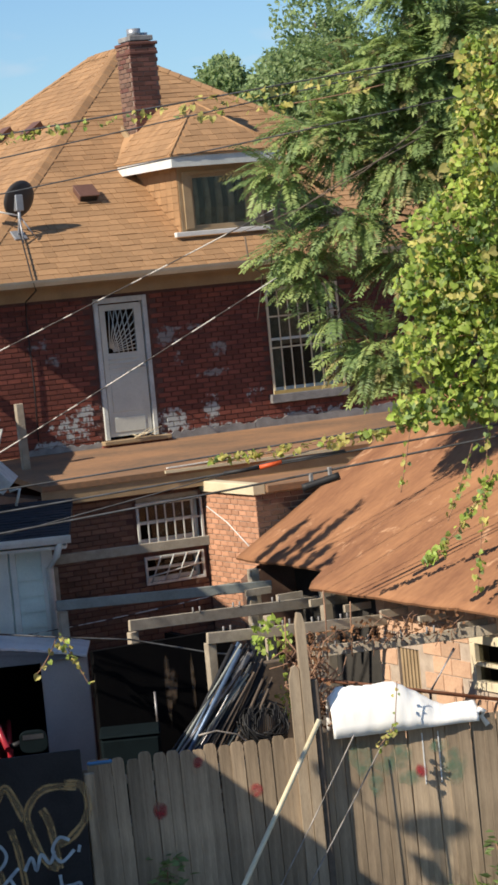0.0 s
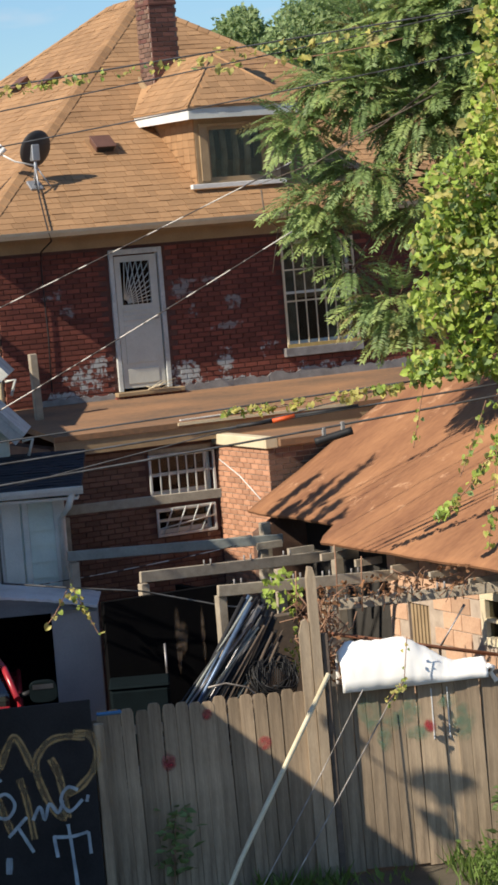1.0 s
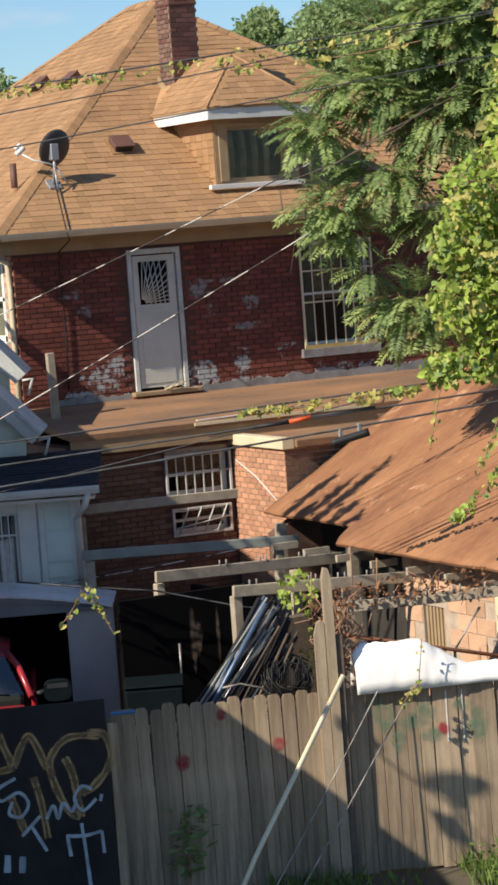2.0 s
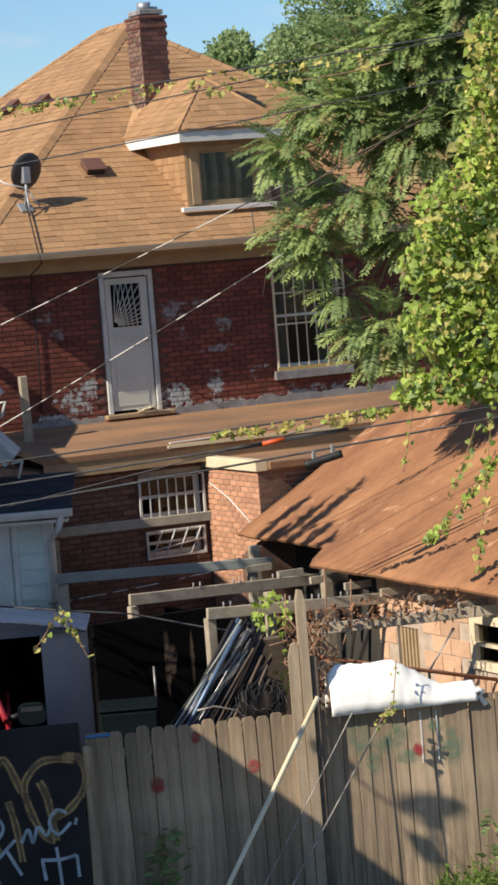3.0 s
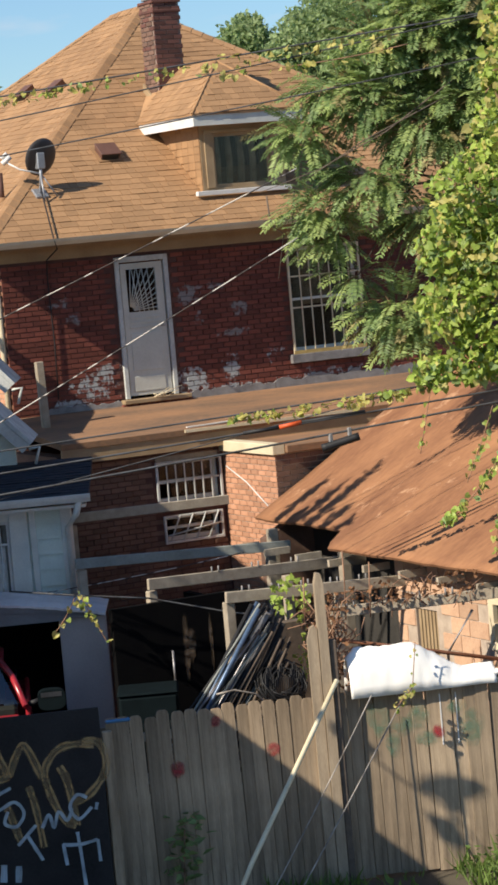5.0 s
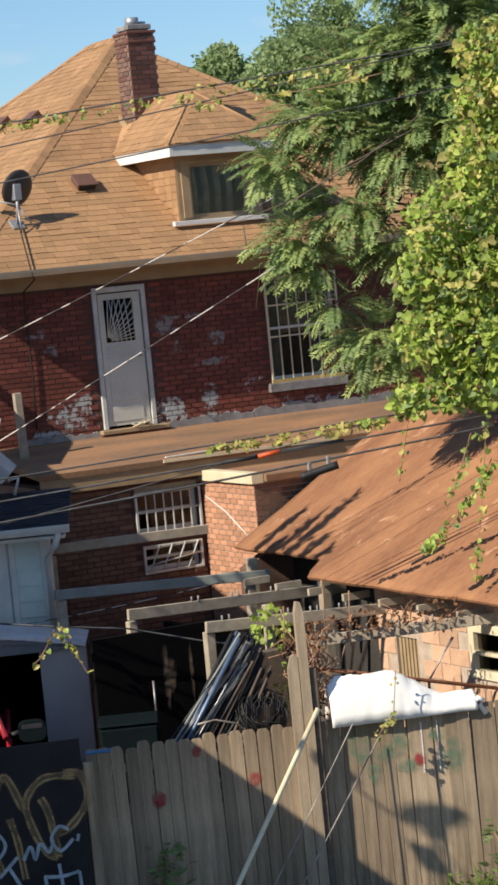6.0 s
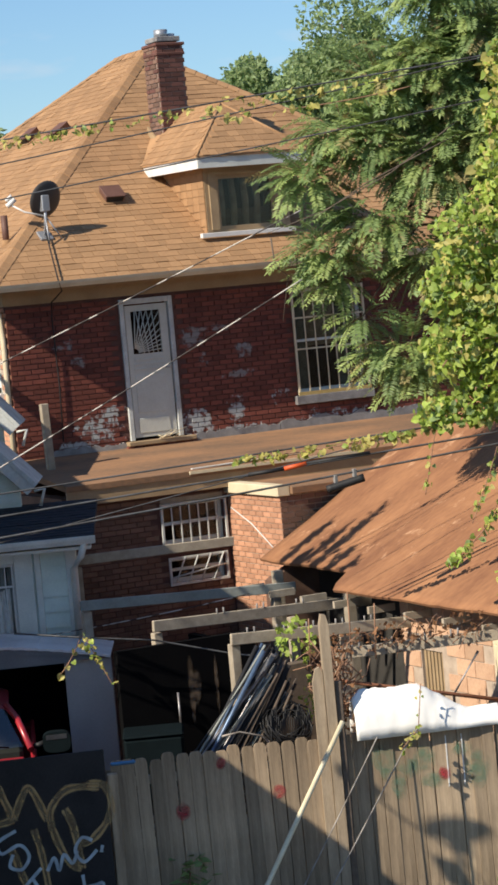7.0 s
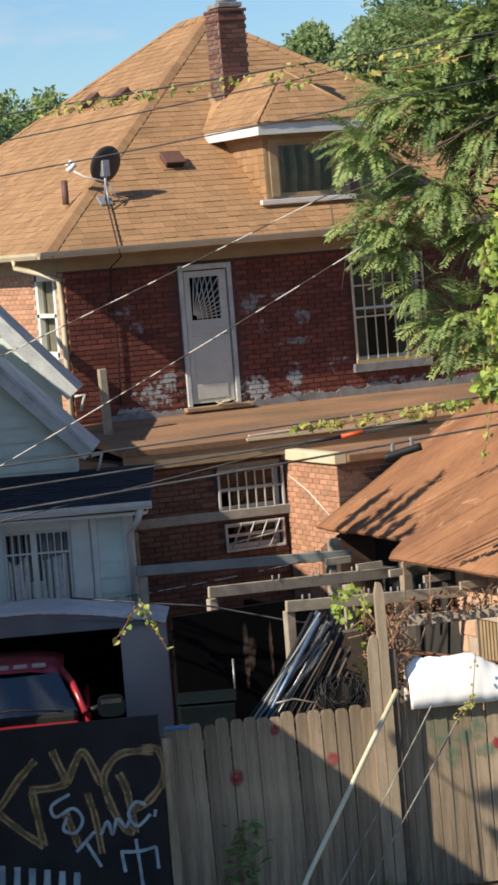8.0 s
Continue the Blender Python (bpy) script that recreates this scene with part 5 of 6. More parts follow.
def make_pile():
    p = thing("scrap_pile", "leaning heap of blue, steel and dark pipes and slats", "scrap pile")
    rr = random.Random(22)
    for k in range(95):
        s = rr.random()
        low = Vector((11.12 + 0.95 * s + rr.uniform(-0.05, 0.05), 25.5 + rr.uniform(-0.2, 0.2), 0.9 + rr.uniform(-0.3, 0.2)))
        top = Vector((12.42 + 0.32 * s + rr.uniform(-0.08, 0.06), 25.08 + rr.uniform(-0.15, 0.15), 2.82 - 0.45 * s * rr.random() - rr.uniform(0, 0.5)))
        low = low - (top - low) * 0.35
        m = rr.choice(("steel", "black", "blue_pipe", "black", "timber_blue", "rubber", "cable", "black", "bark", "steel", "cement", "rubber"))
        r = rr.choice((0.007, 0.009, 0.012, 0.015, 0.02, 0.026))
        if k % 3:
            part("pipe", tube([low, top], r, 7), M[m], p)
        else:
            part("slat", beam(bmesh.new(), low, top, 0.012, r * 3), M[m], p)
    part("blue_pipe", tube([(11.2, 25.4, 0.7), (12.36, 24.9, 2.72)], 0.026, 10), M["blue_pipe"], p)
    part("pale_tie", tube([(11.75, 24.9, 1.86), (11.95, 24.86, 1.88), (12.2, 24.85, 1.8), (12.45, 24.86, 1.55)], 0.012, 5), M["cable_pale"], p)
    for k in range(30):
        c = Vector((12.58 + rr.uniform(-0.06, 0.06), 24.95 + rr.uniform(-0.06, 0.1), 1.86 + rr.uniform(-0.02, 0.02)))
        ra, rb = 0.2 + 0.06 * rr.random(), 0.13 + 0.1 * rr.random()
        ph, tip = rr.uniform(0, 6), rr.uniform(-0.4, 0.4)
        part("coil", tube([c + Vector((ra * math.cos(ph + i * 0.5), 0.1 * math.sin(ph + i * 0.5 + tip), rb * math.sin(ph + i * 0.5) + 0.04 * math.cos(i))) for i in range(12)], 0.009, 4), M["rubber"], p)
    for k in range(22):
        x = 12.34 + 0.023 * k
        part("tine", tube([(x, 24.9, 1.5), (x + 0.02, 24.88, 2.0 + 0.08 * math.sin(k * 0.9))], 0.008, 4), M["rubber"], p)


make_pile()
scr = thing("brick_screen", "low brown brick screen wall behind the scrap", "wall")
part("screen", boxed((12.62, 25.6, 0), (13.3, 25.75, 2.4), 0.01), M["bark"], scr)

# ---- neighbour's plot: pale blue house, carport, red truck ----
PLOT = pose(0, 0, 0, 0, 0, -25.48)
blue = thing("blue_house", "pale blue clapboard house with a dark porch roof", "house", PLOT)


def clapboards(x0, x1, y, z0, z1, parent, cut=None, step=0.2):
    z = z0
    while z < z1 - 0.02:
        xa, xb = x0, x1
        if cut:
            xb = min(x1, cut(z))
            xc = min(x1, cut(min(z + step, z1)))
        else:
            xc = xb
        if xb - xa > 0.05:
            h = min(step, z1 - z)
            bm = bmesh.new()
            vs = [bm.verts.new(p) for p in ((xa, y - 0.034, z), (xb, y - 0.034, z), (max(xc, xa), y - 0.004, z + h), (xa, y - 0.004, z + h), (xa, y, z), (xb, y, z))]
            bm.faces.new(vs[:4])
            bm.faces.new((vs[4], vs[5], vs[1], vs[0]))
            part("clapboard", bm, M["bluegrey"], parent)
        z += step


PD = 32.2
pw = (-3.44, -2.56, 2.52, 3.46)
porch_wall = part("wall", wall_with_holes(-4.6, -1.76, 0, 3.62, [pw], 0.12, m=Matrix.Translation((0, PD, 0))), M["bluegrey"], blue)
for a, b, c, d in ((-2.56, -2.32, 2.0, 3.62), (-2.30, -2.22, 2.0, 3.62), (-1.9, -1.76, 2.0, 3.62), (-3.44, -2.56, 3.46, 3.62), (-3.44, -2.56, 2.4, 2.52)):
    part("trim", boxed((a, PD - 0.05, c), (b, PD - 0.003, d), 0.006), M["bluetrim"], blue)
clapboards(-2.22, -1.9, PD - 0.004, 2.0, 3.6, blue)
wn = thing("window", "porch window with white bars over lace curtains", "")
wn.parent = blue
part("window_frame", wall_with_holes(pw[0], pw[1], pw[2], pw[3], [(pw[0] + 0.04, pw[1] - 0.04, pw[2] + 0.04, pw[3] - 0.04)], 0.05, m=Matrix.Translation((0, PD + 0.03, 0))), M["white"], wn)
part("mullion", boxed((-3.08, PD - 0.03, 2.5), (-3.0, PD + 0.02, 3.5), 0.005), M["bluetrim"], wn)
for k in range(10):
    x = pw[0] + 0.09 * k + 0.03
    if not -3.1 < x < -2.98:
        part("bar", boxed((x, PD - 0.02, pw[2]), (x + 0.014, PD - 0.006, pw[3])), M["white"], wn)
part("crossbar", boxed((pw[0], PD - 0.005, 3.16), (pw[1], PD + 0.01, 3.185)), M["white"], wn)
bm = bmesh.new()
rowsv = []
for i in range(60):
    x = pw[0] + (pw[1] - pw[0]) * i / 59
    y = PD + 0.12 + 0.02 * math.sin(i * 1.3)
    top_ = 3.1 + 0.16 * noise.noise((x * 5, 0, 0)) if -2.95 < x < -2.6 or x < -3.15 else 2.8
    rowsv.append((bm.verts.new((x, y, 2.5)), bm.verts.new((x, y, top_))))
for a, b in zip(rowsv, rowsv[1:]):
    bm.faces.new((a[0], b[0], b[1], a[1])).smooth = True
part("lace_curtain", bm, M["lace"], wn)
for k in range(9):
    x = pw[0] + 0.1 * k
    part("curtain_fold", tube([(x, PD + 0.17, 2.5), (x + 0.01, PD + 0.16, 3.5)], 0.048, 6), M["net"], wn)
# dark-coloured sheet in place of the shaded room behind the porch window
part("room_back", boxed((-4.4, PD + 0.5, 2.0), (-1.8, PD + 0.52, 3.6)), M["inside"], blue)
part("porch_roof", prism([(PD - 0.38, 3.68), (PD + 1.6, 3.98), (PD + 1.6, 4.06), (PD - 0.38, 3.76)], 3.1, Matrix(((0, 1, 0, -4.6), (1, 0, 0, 0), (0, 0, 1, 0), (0, 0, 0, 1)))), M["darkroof"], blue, "dark blue-black shingled porch roof")
rr = random.Random(41)
pm = slope_frame((-4.6, PD - 0.38, 3.76), (1, 0, 0), (0, 1.98, 0.3))
lay_pieces(shingle_run(2.0, lambda s: (0.0, 3.1), rr), "shingle", M["darkroof"], blue, lambda it: False, lambda u, v: pm @ Matrix.Translation((u, v, 0)), shingle_shape)
part("porch_gutter", gutter((-4.6, PD - 0.382, 3.75), (-1.48, PD - 0.382, 3.77), (0, -1, 0)), M["bluetrim"], blue, "pale porch gutter")
part("downspout", tube([(-1.62, PD - 0.42, 3.70), (-1.68, PD - 0.34, 3.52), (-1.80, PD - 0.1, 3.34), (-1.81, PD - 0.1, 1.2)], 0.045, 8), M["bluetrim"], blue, "pale downspout")
part("porch_soffit", boxed((-4.6, PD - 0.36, 3.60), (-1.55, PD - 0.06, 3.64)), M["bluetrim"], blue)


def gable(D, x_edge, z_edge, slope, z0, label):
    """A wall whose roof edge falls to the right."""
    f = lambda x: z_edge + (x_edge - x) * slope
    xl = x_edge - 2.0
    xw = x_edge - 0.22
    part("gable_wall", prism([(xl, z0), (xw, z0), (xw, f(xw) - 0.12), (xl, f(xl) - 0.12)], 0.15, Matrix.Translation((0, D, 0))), M["bluegrey"], blue)
    clapboards(xl, xw, D - 0.003, z0, z0 + 3.0, blue, cut=lambda z: x_edge - (z + 0.1 - z_edge) / slope if z > f(xw) - 0.1 else xw)
    d = Vector((x_edge - xl, 0, -(x_edge - xl) * slope)).normalized()
    part("rake_board", beam(bmesh.new(), (xl, D - 0.26, f(xl)), (x_edge, D - 0.26, z_edge), 0.05, 0.15), M["rake_grey"], blue, "weathered grey rake board")
    bm = bmesh.new()
    up = Vector((d.z, 0, -d.x)) * -0.05
    vs = []
    for y in (D - 0.3, D + 1.0):
        for p in (Vector((xl, y, f(xl))), Vector((x_edge, y, z_edge))):
            vs += [bm.verts.new(p), bm.verts.new(p + up)]
    for q in ((0, 2, 3, 1), (4, 5, 7, 6), (1, 3, 7, 5), (0, 4, 6, 2), (2, 6, 7, 3), (0, 1, 5, 4)):
        bm.faces.new([vs[i] for i in q])
    bmesh.ops.recalc_face_normals(bm, faces=bm.faces)
    part("gable_roof", bm, M["rake_grey"], blue, "pale weathered gable roof edge")
    part("gutter_end", tube([(x_edge - 0.02, D - 0.25, z_edge - 0.06), (x_edge + 0.12, D - 0.25, z_edge - 0.04), (x_edge + 0.05, D - 0.22, z_edge - 0.26)], 0.024, 6), M["bluetrim"], blue, "pale gutter elbow")


gable(33.7, -2.28, 4.32, 1.04, 3.9, "")
gable(35.0, -2.53, 5.05, 1.12, 4.3, "")

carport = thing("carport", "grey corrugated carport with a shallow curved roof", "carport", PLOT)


def carport_roof():
    bm = bmesh.new()
    n = 60
    rows_ = []
    for i in range(n + 1):
        x = -4.5 + (4.5 - 1.37) * i / n
        z = 2.665 - 0.055 * (x + 2.98) ** 2 - 0.055 * max(0, x + 2.98)
        z += 0.004 * math.sin(i * 2.1)
        rows_.append([bm.verts.new(c) for c in ((x, 30.5, z), (x, 31.9, z - 0.03), (x, 31.9, z - 0.05), (x, 30.5, z - 0.03))])
    for a, b in zip(rows_, rows_[1:]):
        for k in range(4):
            bm.faces.new((a[k], b[k], b[(k + 1) % 4], a[(k + 1) % 4]))
    bm.faces.new(rows_[0])
    bm.faces.new(rows_[-1][::-1])
    bmesh.ops.recalc_face_normals(bm, faces=bm.faces)
    return bm


part("roof_sheet", carport_roof(), M["carport"], carport, "pale corrugated roof sheet")
out = [(-4.5, 2.36)] + [(-1.98 + 0.15 * k, 2.38 + 0.012 * k) for k in range(5)]
top_line = [(x, 2.63 - 0.055 * (x + 2.98) ** 2 - 0.055 * max(0, x + 2.98)) for x in [-1.38 - 0.312 * k for k in range(11)]]
part("valance", prism(out + top_line, 0.04, Matrix.Translation((0, 30.52, 0))), M["valance"], carport, "grey front valance")
part("wide_post", boxed((-1.94, 30.58, 0), (-1.37, 30.7, 2.40), 0.008), M["slab"], carport, "wide flat grey post")
part("post", boxed((-4.5, 30.6, 0), (-4.4, 30.7, 2.36), 0.008), M["slab"], carport)
part("back_wall", boxed((-4.5, 31.95, 0), (-1.7, 32.02, 2.4)), M["near_black"], carport, "dark back wall")
part("side_wall", boxed((-1.62, 30.72, 0), (-1.56, 31.94, 2.35)), M["near_black"], carport)


def make_truck():
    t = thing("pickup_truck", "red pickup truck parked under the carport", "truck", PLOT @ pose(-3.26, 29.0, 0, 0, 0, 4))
    prof = [(-1.0, 1.66), (-0.92, 1.72), (-0.74, 2.04), (-0.64, 2.09), (-0.36, 2.135), (0.36, 2.135), (0.64, 2.09), (0.74, 2.04), (0.92, 1.72), (1.0, 1.66)]
    bm = bmesh.new()
    # cab: sills, roof and pillars from lofted sections
    sec = []
    for y, s, dz in ((0.55, 1.0, -0.05), (0.62, 1.02, 0.0), (1.9, 1.02, 0.0), (2.0, 1.0, -0.06)):
        sec.append([bm.verts.new((x * s * (0.96 if z > 2 else 1), y, z + (dz if z > 2.06 else 0))) for x, z in prof])
    for a, b in zip(sec, sec[1:]):
        for i in range(3, 6):
            bm.faces.new((a[i], a[i + 1], b[i + 1], b[i])).smooth = True
        bm.faces.new((a[2], a[3], b[3], b[2]))
        bm.faces.new((a[6], a[7], b[7], b[6]))
    bmesh.ops.recalc_face_normals(bm, faces=bm.faces)
    part("cab_roof", bm, M["red"], t)
    ws = [(-0.86, -0.12, 1.70), (0.86, -0.12, 1.70), (0.66, 0.55, 2.05), (-0.66, 0.55, 2.05)]
    bm = bmesh.new()
    n = 8
    g = [[bm.verts.new(Vector(ws[0]).lerp(Vector(ws[1]), i / n).lerp(Vector(ws[3]).lerp(Vector(ws[2]), i / n), j / 4) + Vector((0, -0.09 * math.sin(math.pi * i / n), 0))) for i in range(n + 1)] for j in range(5)]
    for j in range(4):
        for i in range(n):
            bm.faces.new((g[j][i], g[j][i + 1], g[j + 1][i + 1], g[j + 1][i])).smooth = True
    part("windscreen", bm, M["windscreen"], t, "dark windscreen")
    for s in (-1, 1):
        part("pillar", tube([(s * 0.95, -0.14, 1.66), (s * 0.82, 0.3, 1.95), (s * 0.70, 0.58, 2.08)], 0.04, 8), M["red"], t)
        part("door", boxed((s * 0.97 - 0.03, -0.1, 0.7), (s * 0.97 + 0.03, 1.95, 1.66), 0.02), M["red"], t)
        part("side_glass", prism([(-0.05, 1.66), (1.8, 1.66), (1.7, 2.02), (0.5, 2.02)], 0.01, Matrix(((0, 1, 0, s * 0.86), (1, 0, 0, 0), (0, 0, 1, 0), (0, 0, 0, 1)))), M["glass"], t)
        mr = part("wing_mirror", prism([(s * 1.25 + 0.16 * math.copysign(abs(math.cos(k * math.tau / 28)) ** 0.6, math.cos(k * math.tau / 28)), 1.70 + 0.12 * math.copysign(abs(math.sin(k * math.tau / 28)) ** 0.6, math.sin(k * math.tau / 28))) for k in range(28)], 0.14, Matrix.Translation((0, -0.07, 0))), M["bin"], t, "large dark wing mirror")
        part("mirror_glass", boxed((s * 1.25 - 0.12, -0.076, 1.735), (s * 1.25 + 0.12, -0.071, 1.79), 0.0), M["mirror_glass"], mr, "chrome mirror face")
        part("mirror_arm", tube([(s * 0.97, 0.0, 1.66), (s * 1.12, 0.0, 1.7)], 0.035, 6), M["rubber"], mr)
        for yy in (-0.75, 2.4):
            wheel = part("wheel", tube([(s * 0.72, yy, 0.4), (s * 1.0, yy, 0.4)], 0.4, 20), M["rubber"], t)
            part("rim", tube([(s * 1.0, yy, 0.4), (s * 1.012, yy, 0.4)], 0.24, 14), M["grey_metal"], wheel)
        part("headlight", boxed((s * 0.78 - 0.16, -1.3, 0.95), (s * 0.78 + 0.16, -1.26, 1.18), 0.02), M["white"], t)
    part("bonnet", boxed((-0.95, -1.25, 0.8), (0.95, -0.12, 1.6), 0.1), M["red"], t, "red bonnet")
    part("bumper", boxed((-1.0, -1.42, 0.5), (1.0, -1.26, 0.78), 0.05), M["grey_metal"], t)
    part("load_bed", boxed((-0.97, 2.0, 0.7), (0.97, 2.4, 1.55), 0.04), M["red"], t)
    part("wiper", tube([(-0.5, -0.23, 1.71), (0.1, -0.24, 1.79), (0.7, -0.2, 1.72)], 0.012, 5), M["rubber"], t)
    part("dashboard", boxed((-0.85, 0.0, 1.5), (0.85, 0.5, 1.66), 0.04), M["inside"], t)
    part("seat_back", boxed((-0.7, 1.2, 1.3), (0.7, 1.4, 1.95), 0.05), M["inside"], t)
    for k in range(5):
        part("marker_lamp", boxed((-0.52 + 0.22 * k, 0.6, 2.115), (-0.36 + 0.22 * k, 0.68, 2.165), 0.01), M["slab"], t, "small roof marker lamp")


make_truck()

# unseen pale blocks across the neighbour's drive, added to shade plot and fence
plain = tagged(part("wall_alley", boxed((-8, -4.4, 0), (-5.4, -0.2, 5.75)), M["pale_bounce"]), "unseen pale block along the alley, added to shade the fence", "building", kind="structure")
plain.matrix_world = FENCE
plain = tagged(part("wall_plot", boxed((-8, 2.45, 0), (-5.4, 8.3, 7.55)), M["pale_bounce"]), "unseen pale block beyond the carport, added to shade the plot", "building", kind="structure")
plain.matrix_world = FENCE

# ---- overhead wires ----
def wire(label, a, b, drop, r, material="cable"):
    w_ = thing("overhead_wire", label, "wire", group="overhead wires")
    part("strand", tube(sag(a, b, drop, 24), r, 5), M[material], w_)
    return w_


def on(a, b, k0, k1):
    """The line through a and b, carried on to both sides."""
    a, b = Vector(a), Vector(b)
    return a.lerp(b, k0), a.lerp(b, k1)


wire("upper cable overgrown with a yellowing vine", *on((9.7, 26.4, 8.50), (14.66, 24.03, 8.97), -0.3, 1.4), 0.0, 0.010)
wire("thin dark overhead cable", *on((10.07, 26.22, 8.28), (14.19, 24.25, 8.87), -0.4, 1.5), 0.02, 0.008)
wire("thin dark overhead cable", *on((9.64, 26.42, 7.85), (13.94, 24.37, 8.4), -0.3, 1.5), 0.02, 0.008)
wire("worn pale service drop to the house", *on((9.49, 26.5, 5.88), (13.03, 24.81, 7.43), -0.3, 1.05), 0.02, 0.0072, "cable_bare")
wire("worn pale service drop to the house", *on((9.98, 26.26, 4.99), (12.92, 24.86, 6.62), -0.3, 1.08), 0.02, 0.0072, "cable_bare")
wire("thick dark telephone cable", *on((9.39, 26.54, 4.66), (14.41, 24.15, 5.02), -0.3, 1.3), 0.01, 0.0105)
wire("thick dark telephone cable", *on((9.37, 26.55, 4.41), (14.4, 24.15, 4.84), -0.3, 1.3), 0.02, 0.012)
wire("thick dark telephone cable", *on((9.36, 26.56, 4.17), (14.39, 24.16, 4.70), -0.3, 1.3), 0.03, 0.013)
wire("thin dark cable over the low roof", *on((9.4, 27.0, 4.0), (14.2, 24.6, 4.95), -0.3, 1.3), 0.02, 0.007)
sp = thing("cable_splice", "black cable splice case with pale clamps", "splice case")
a, b = Vector((13.22, 24.72, 4.41)), Vector((13.6, 24.53, 4.51))
part("case", tube([a, a.lerp(b, 0.12), a.lerp(b, 0.88), b], 0.045, 8), M["rubber"], sp)
for k in range(2):
    p = a.lerp(b, 0.25 + 0.5 * k) + Vector((0, 0, 0.04))
    part("clamp", boxed(tuple(p - Vector((0.02, 0.02, 0))), tuple(p + Vector((0.02, 0.02, 0.09))), 0.004), M["cement"], sp, "pale clamp")
sp = thing("cable_sleeve", "orange and black sleeve on the telephone cable", "cable sleeve")
part("sleeve", tube([(12.81, 24.91, 4.685), (13.04, 24.81, 4.72)], 0.026, 8), M["orange"], sp, "orange plastic sleeve")
part("sleeve", tube([(13.04, 24.81, 4.72), (13.68, 24.5, 4.775)], 0.022, 8), M["rubber"], sp)
part("sleeve", tube([(12.45, 25.09, 4.655), (12.81, 24.91, 4.685)], 0.022, 8), M["rubber"], sp)

# unseen mast and dish copy, added for the bowl-shaped shadow on the right fence
mast = thing("antenna_mast", "unseen steel mast added under the shadow-casting dish copy", "mast", FENCE @ pose(-5.44, -3.76, 5.74))
part("tube", tube([(0, 0, 0), (0, 0, 0.62)], 0.012, 8), M["steel"], mast)
copy_thing(dish, FENCE @ pose(-5.44, -3.76, 6.36, 0, 0, -30) @ Matrix.Scale(0.9, 4))


# ---- plants ----
class LeafMesh:
    """Gathers leaves as small folded faces, many to one mesh."""

    def __init__(self):
        self.v, self.f = [], []

    def leaflet(self, p, d, n, length, width):
        s = d.cross(n)
        if s.length < 1e-4:
            return
        s = s.normalized() * width / 2
        n = n * width * 0.18
        k = len(self.v)
        self.v += [p, p + d * (length * 0.4) + s + n, p + d * length, p + d * (length * 0.4) - s + n]
        self.f += [(k, k + 1, k + 2), (k, k + 2, k + 3)]

    def heart(self, p, d, n, size):
        """A broad lobed leaf."""
        s = d.cross(n).normalized()
        n = n.normalized()
        k = len(self.v)
        curl = 0.05 * ((k * 7) % 11 - 4)
        wide = 0.8 + 0.1 * ((k * 5) % 4)
        shape = [(a * wide, b, c * curl * 8) for a, b, c in ((0.0, 0.06, 0), (0.36, -0.1, 0.07), (0.55, 0.22, 0.1), (0.42, 0.56, 0.06), (0.0, 0.95, -0.14), (-0.42, 0.56, 0.06), (-0.55, 0.22, 0.1), (-0.36, -0.1, 0.07))]
        self.v += [p + (s * a + d * b + n * c) * size for a, b, c in shape]
        c = len(self.v)
        self.v.append(p + (d * 0.4 - n * 0.03) * size)
        self.f += [(c, k + i, k + (i + 1) % 8) for i in range(8)]

    def done(self, name, material, parent, label="", kind="stuff"):
        return link(name, grid_mesh(name, self.v, self.f), material, parent, label, kind)


def rand_dir(r, z=(-1, 1)):
    a = r.uniform(0, math.tau)
    h = r.uniform(*z)
    q = math.sqrt(max(0, 1 - h * h))
    return Vector((q * math.cos(a), q * math.sin(a), h))


def frond(lm, twigs, p, d, length, pairs, r):
    """A pinnate leaf: a drooping stalk with paired leaflets."""
    d = d.normalized()
    side = d.cross(Vector((0, 0, 1)))
    side = side.normalized() if side.length > 0.05 else Vector((1, 0, 0))
    roll = r.uniform(-0.5, 0.5)
    side = (side + Vector((0, 0, roll))).normalized()
    pts = []
    q = p.copy()
    cur = d.copy()
    step = length / pairs
    for i in range(pairs):
        q = q + cur * step
        cur = (cur + Vector((0, 0, -0.05))).normalized()
        up = side.cross(cur).normalized()
        if i > 1:
            size = 0.105 * (1 - 0.5 * abs(i / pairs - 0.45)) * length / 0.55
            for s in (-1, 1):
                dd = (side * s + cur * 0.5 + Vector((0, 0, -0.14)) + rand_dir(r) * 0.16).normalized()
                lm.leaflet(q, dd, up, size * 1.2, size * 0.36)
        pts.append(q.copy())
    lm.leaflet(q, cur, side.cross(cur), 0.09, 0.03)
    twigs.append([p] + pts[::4])


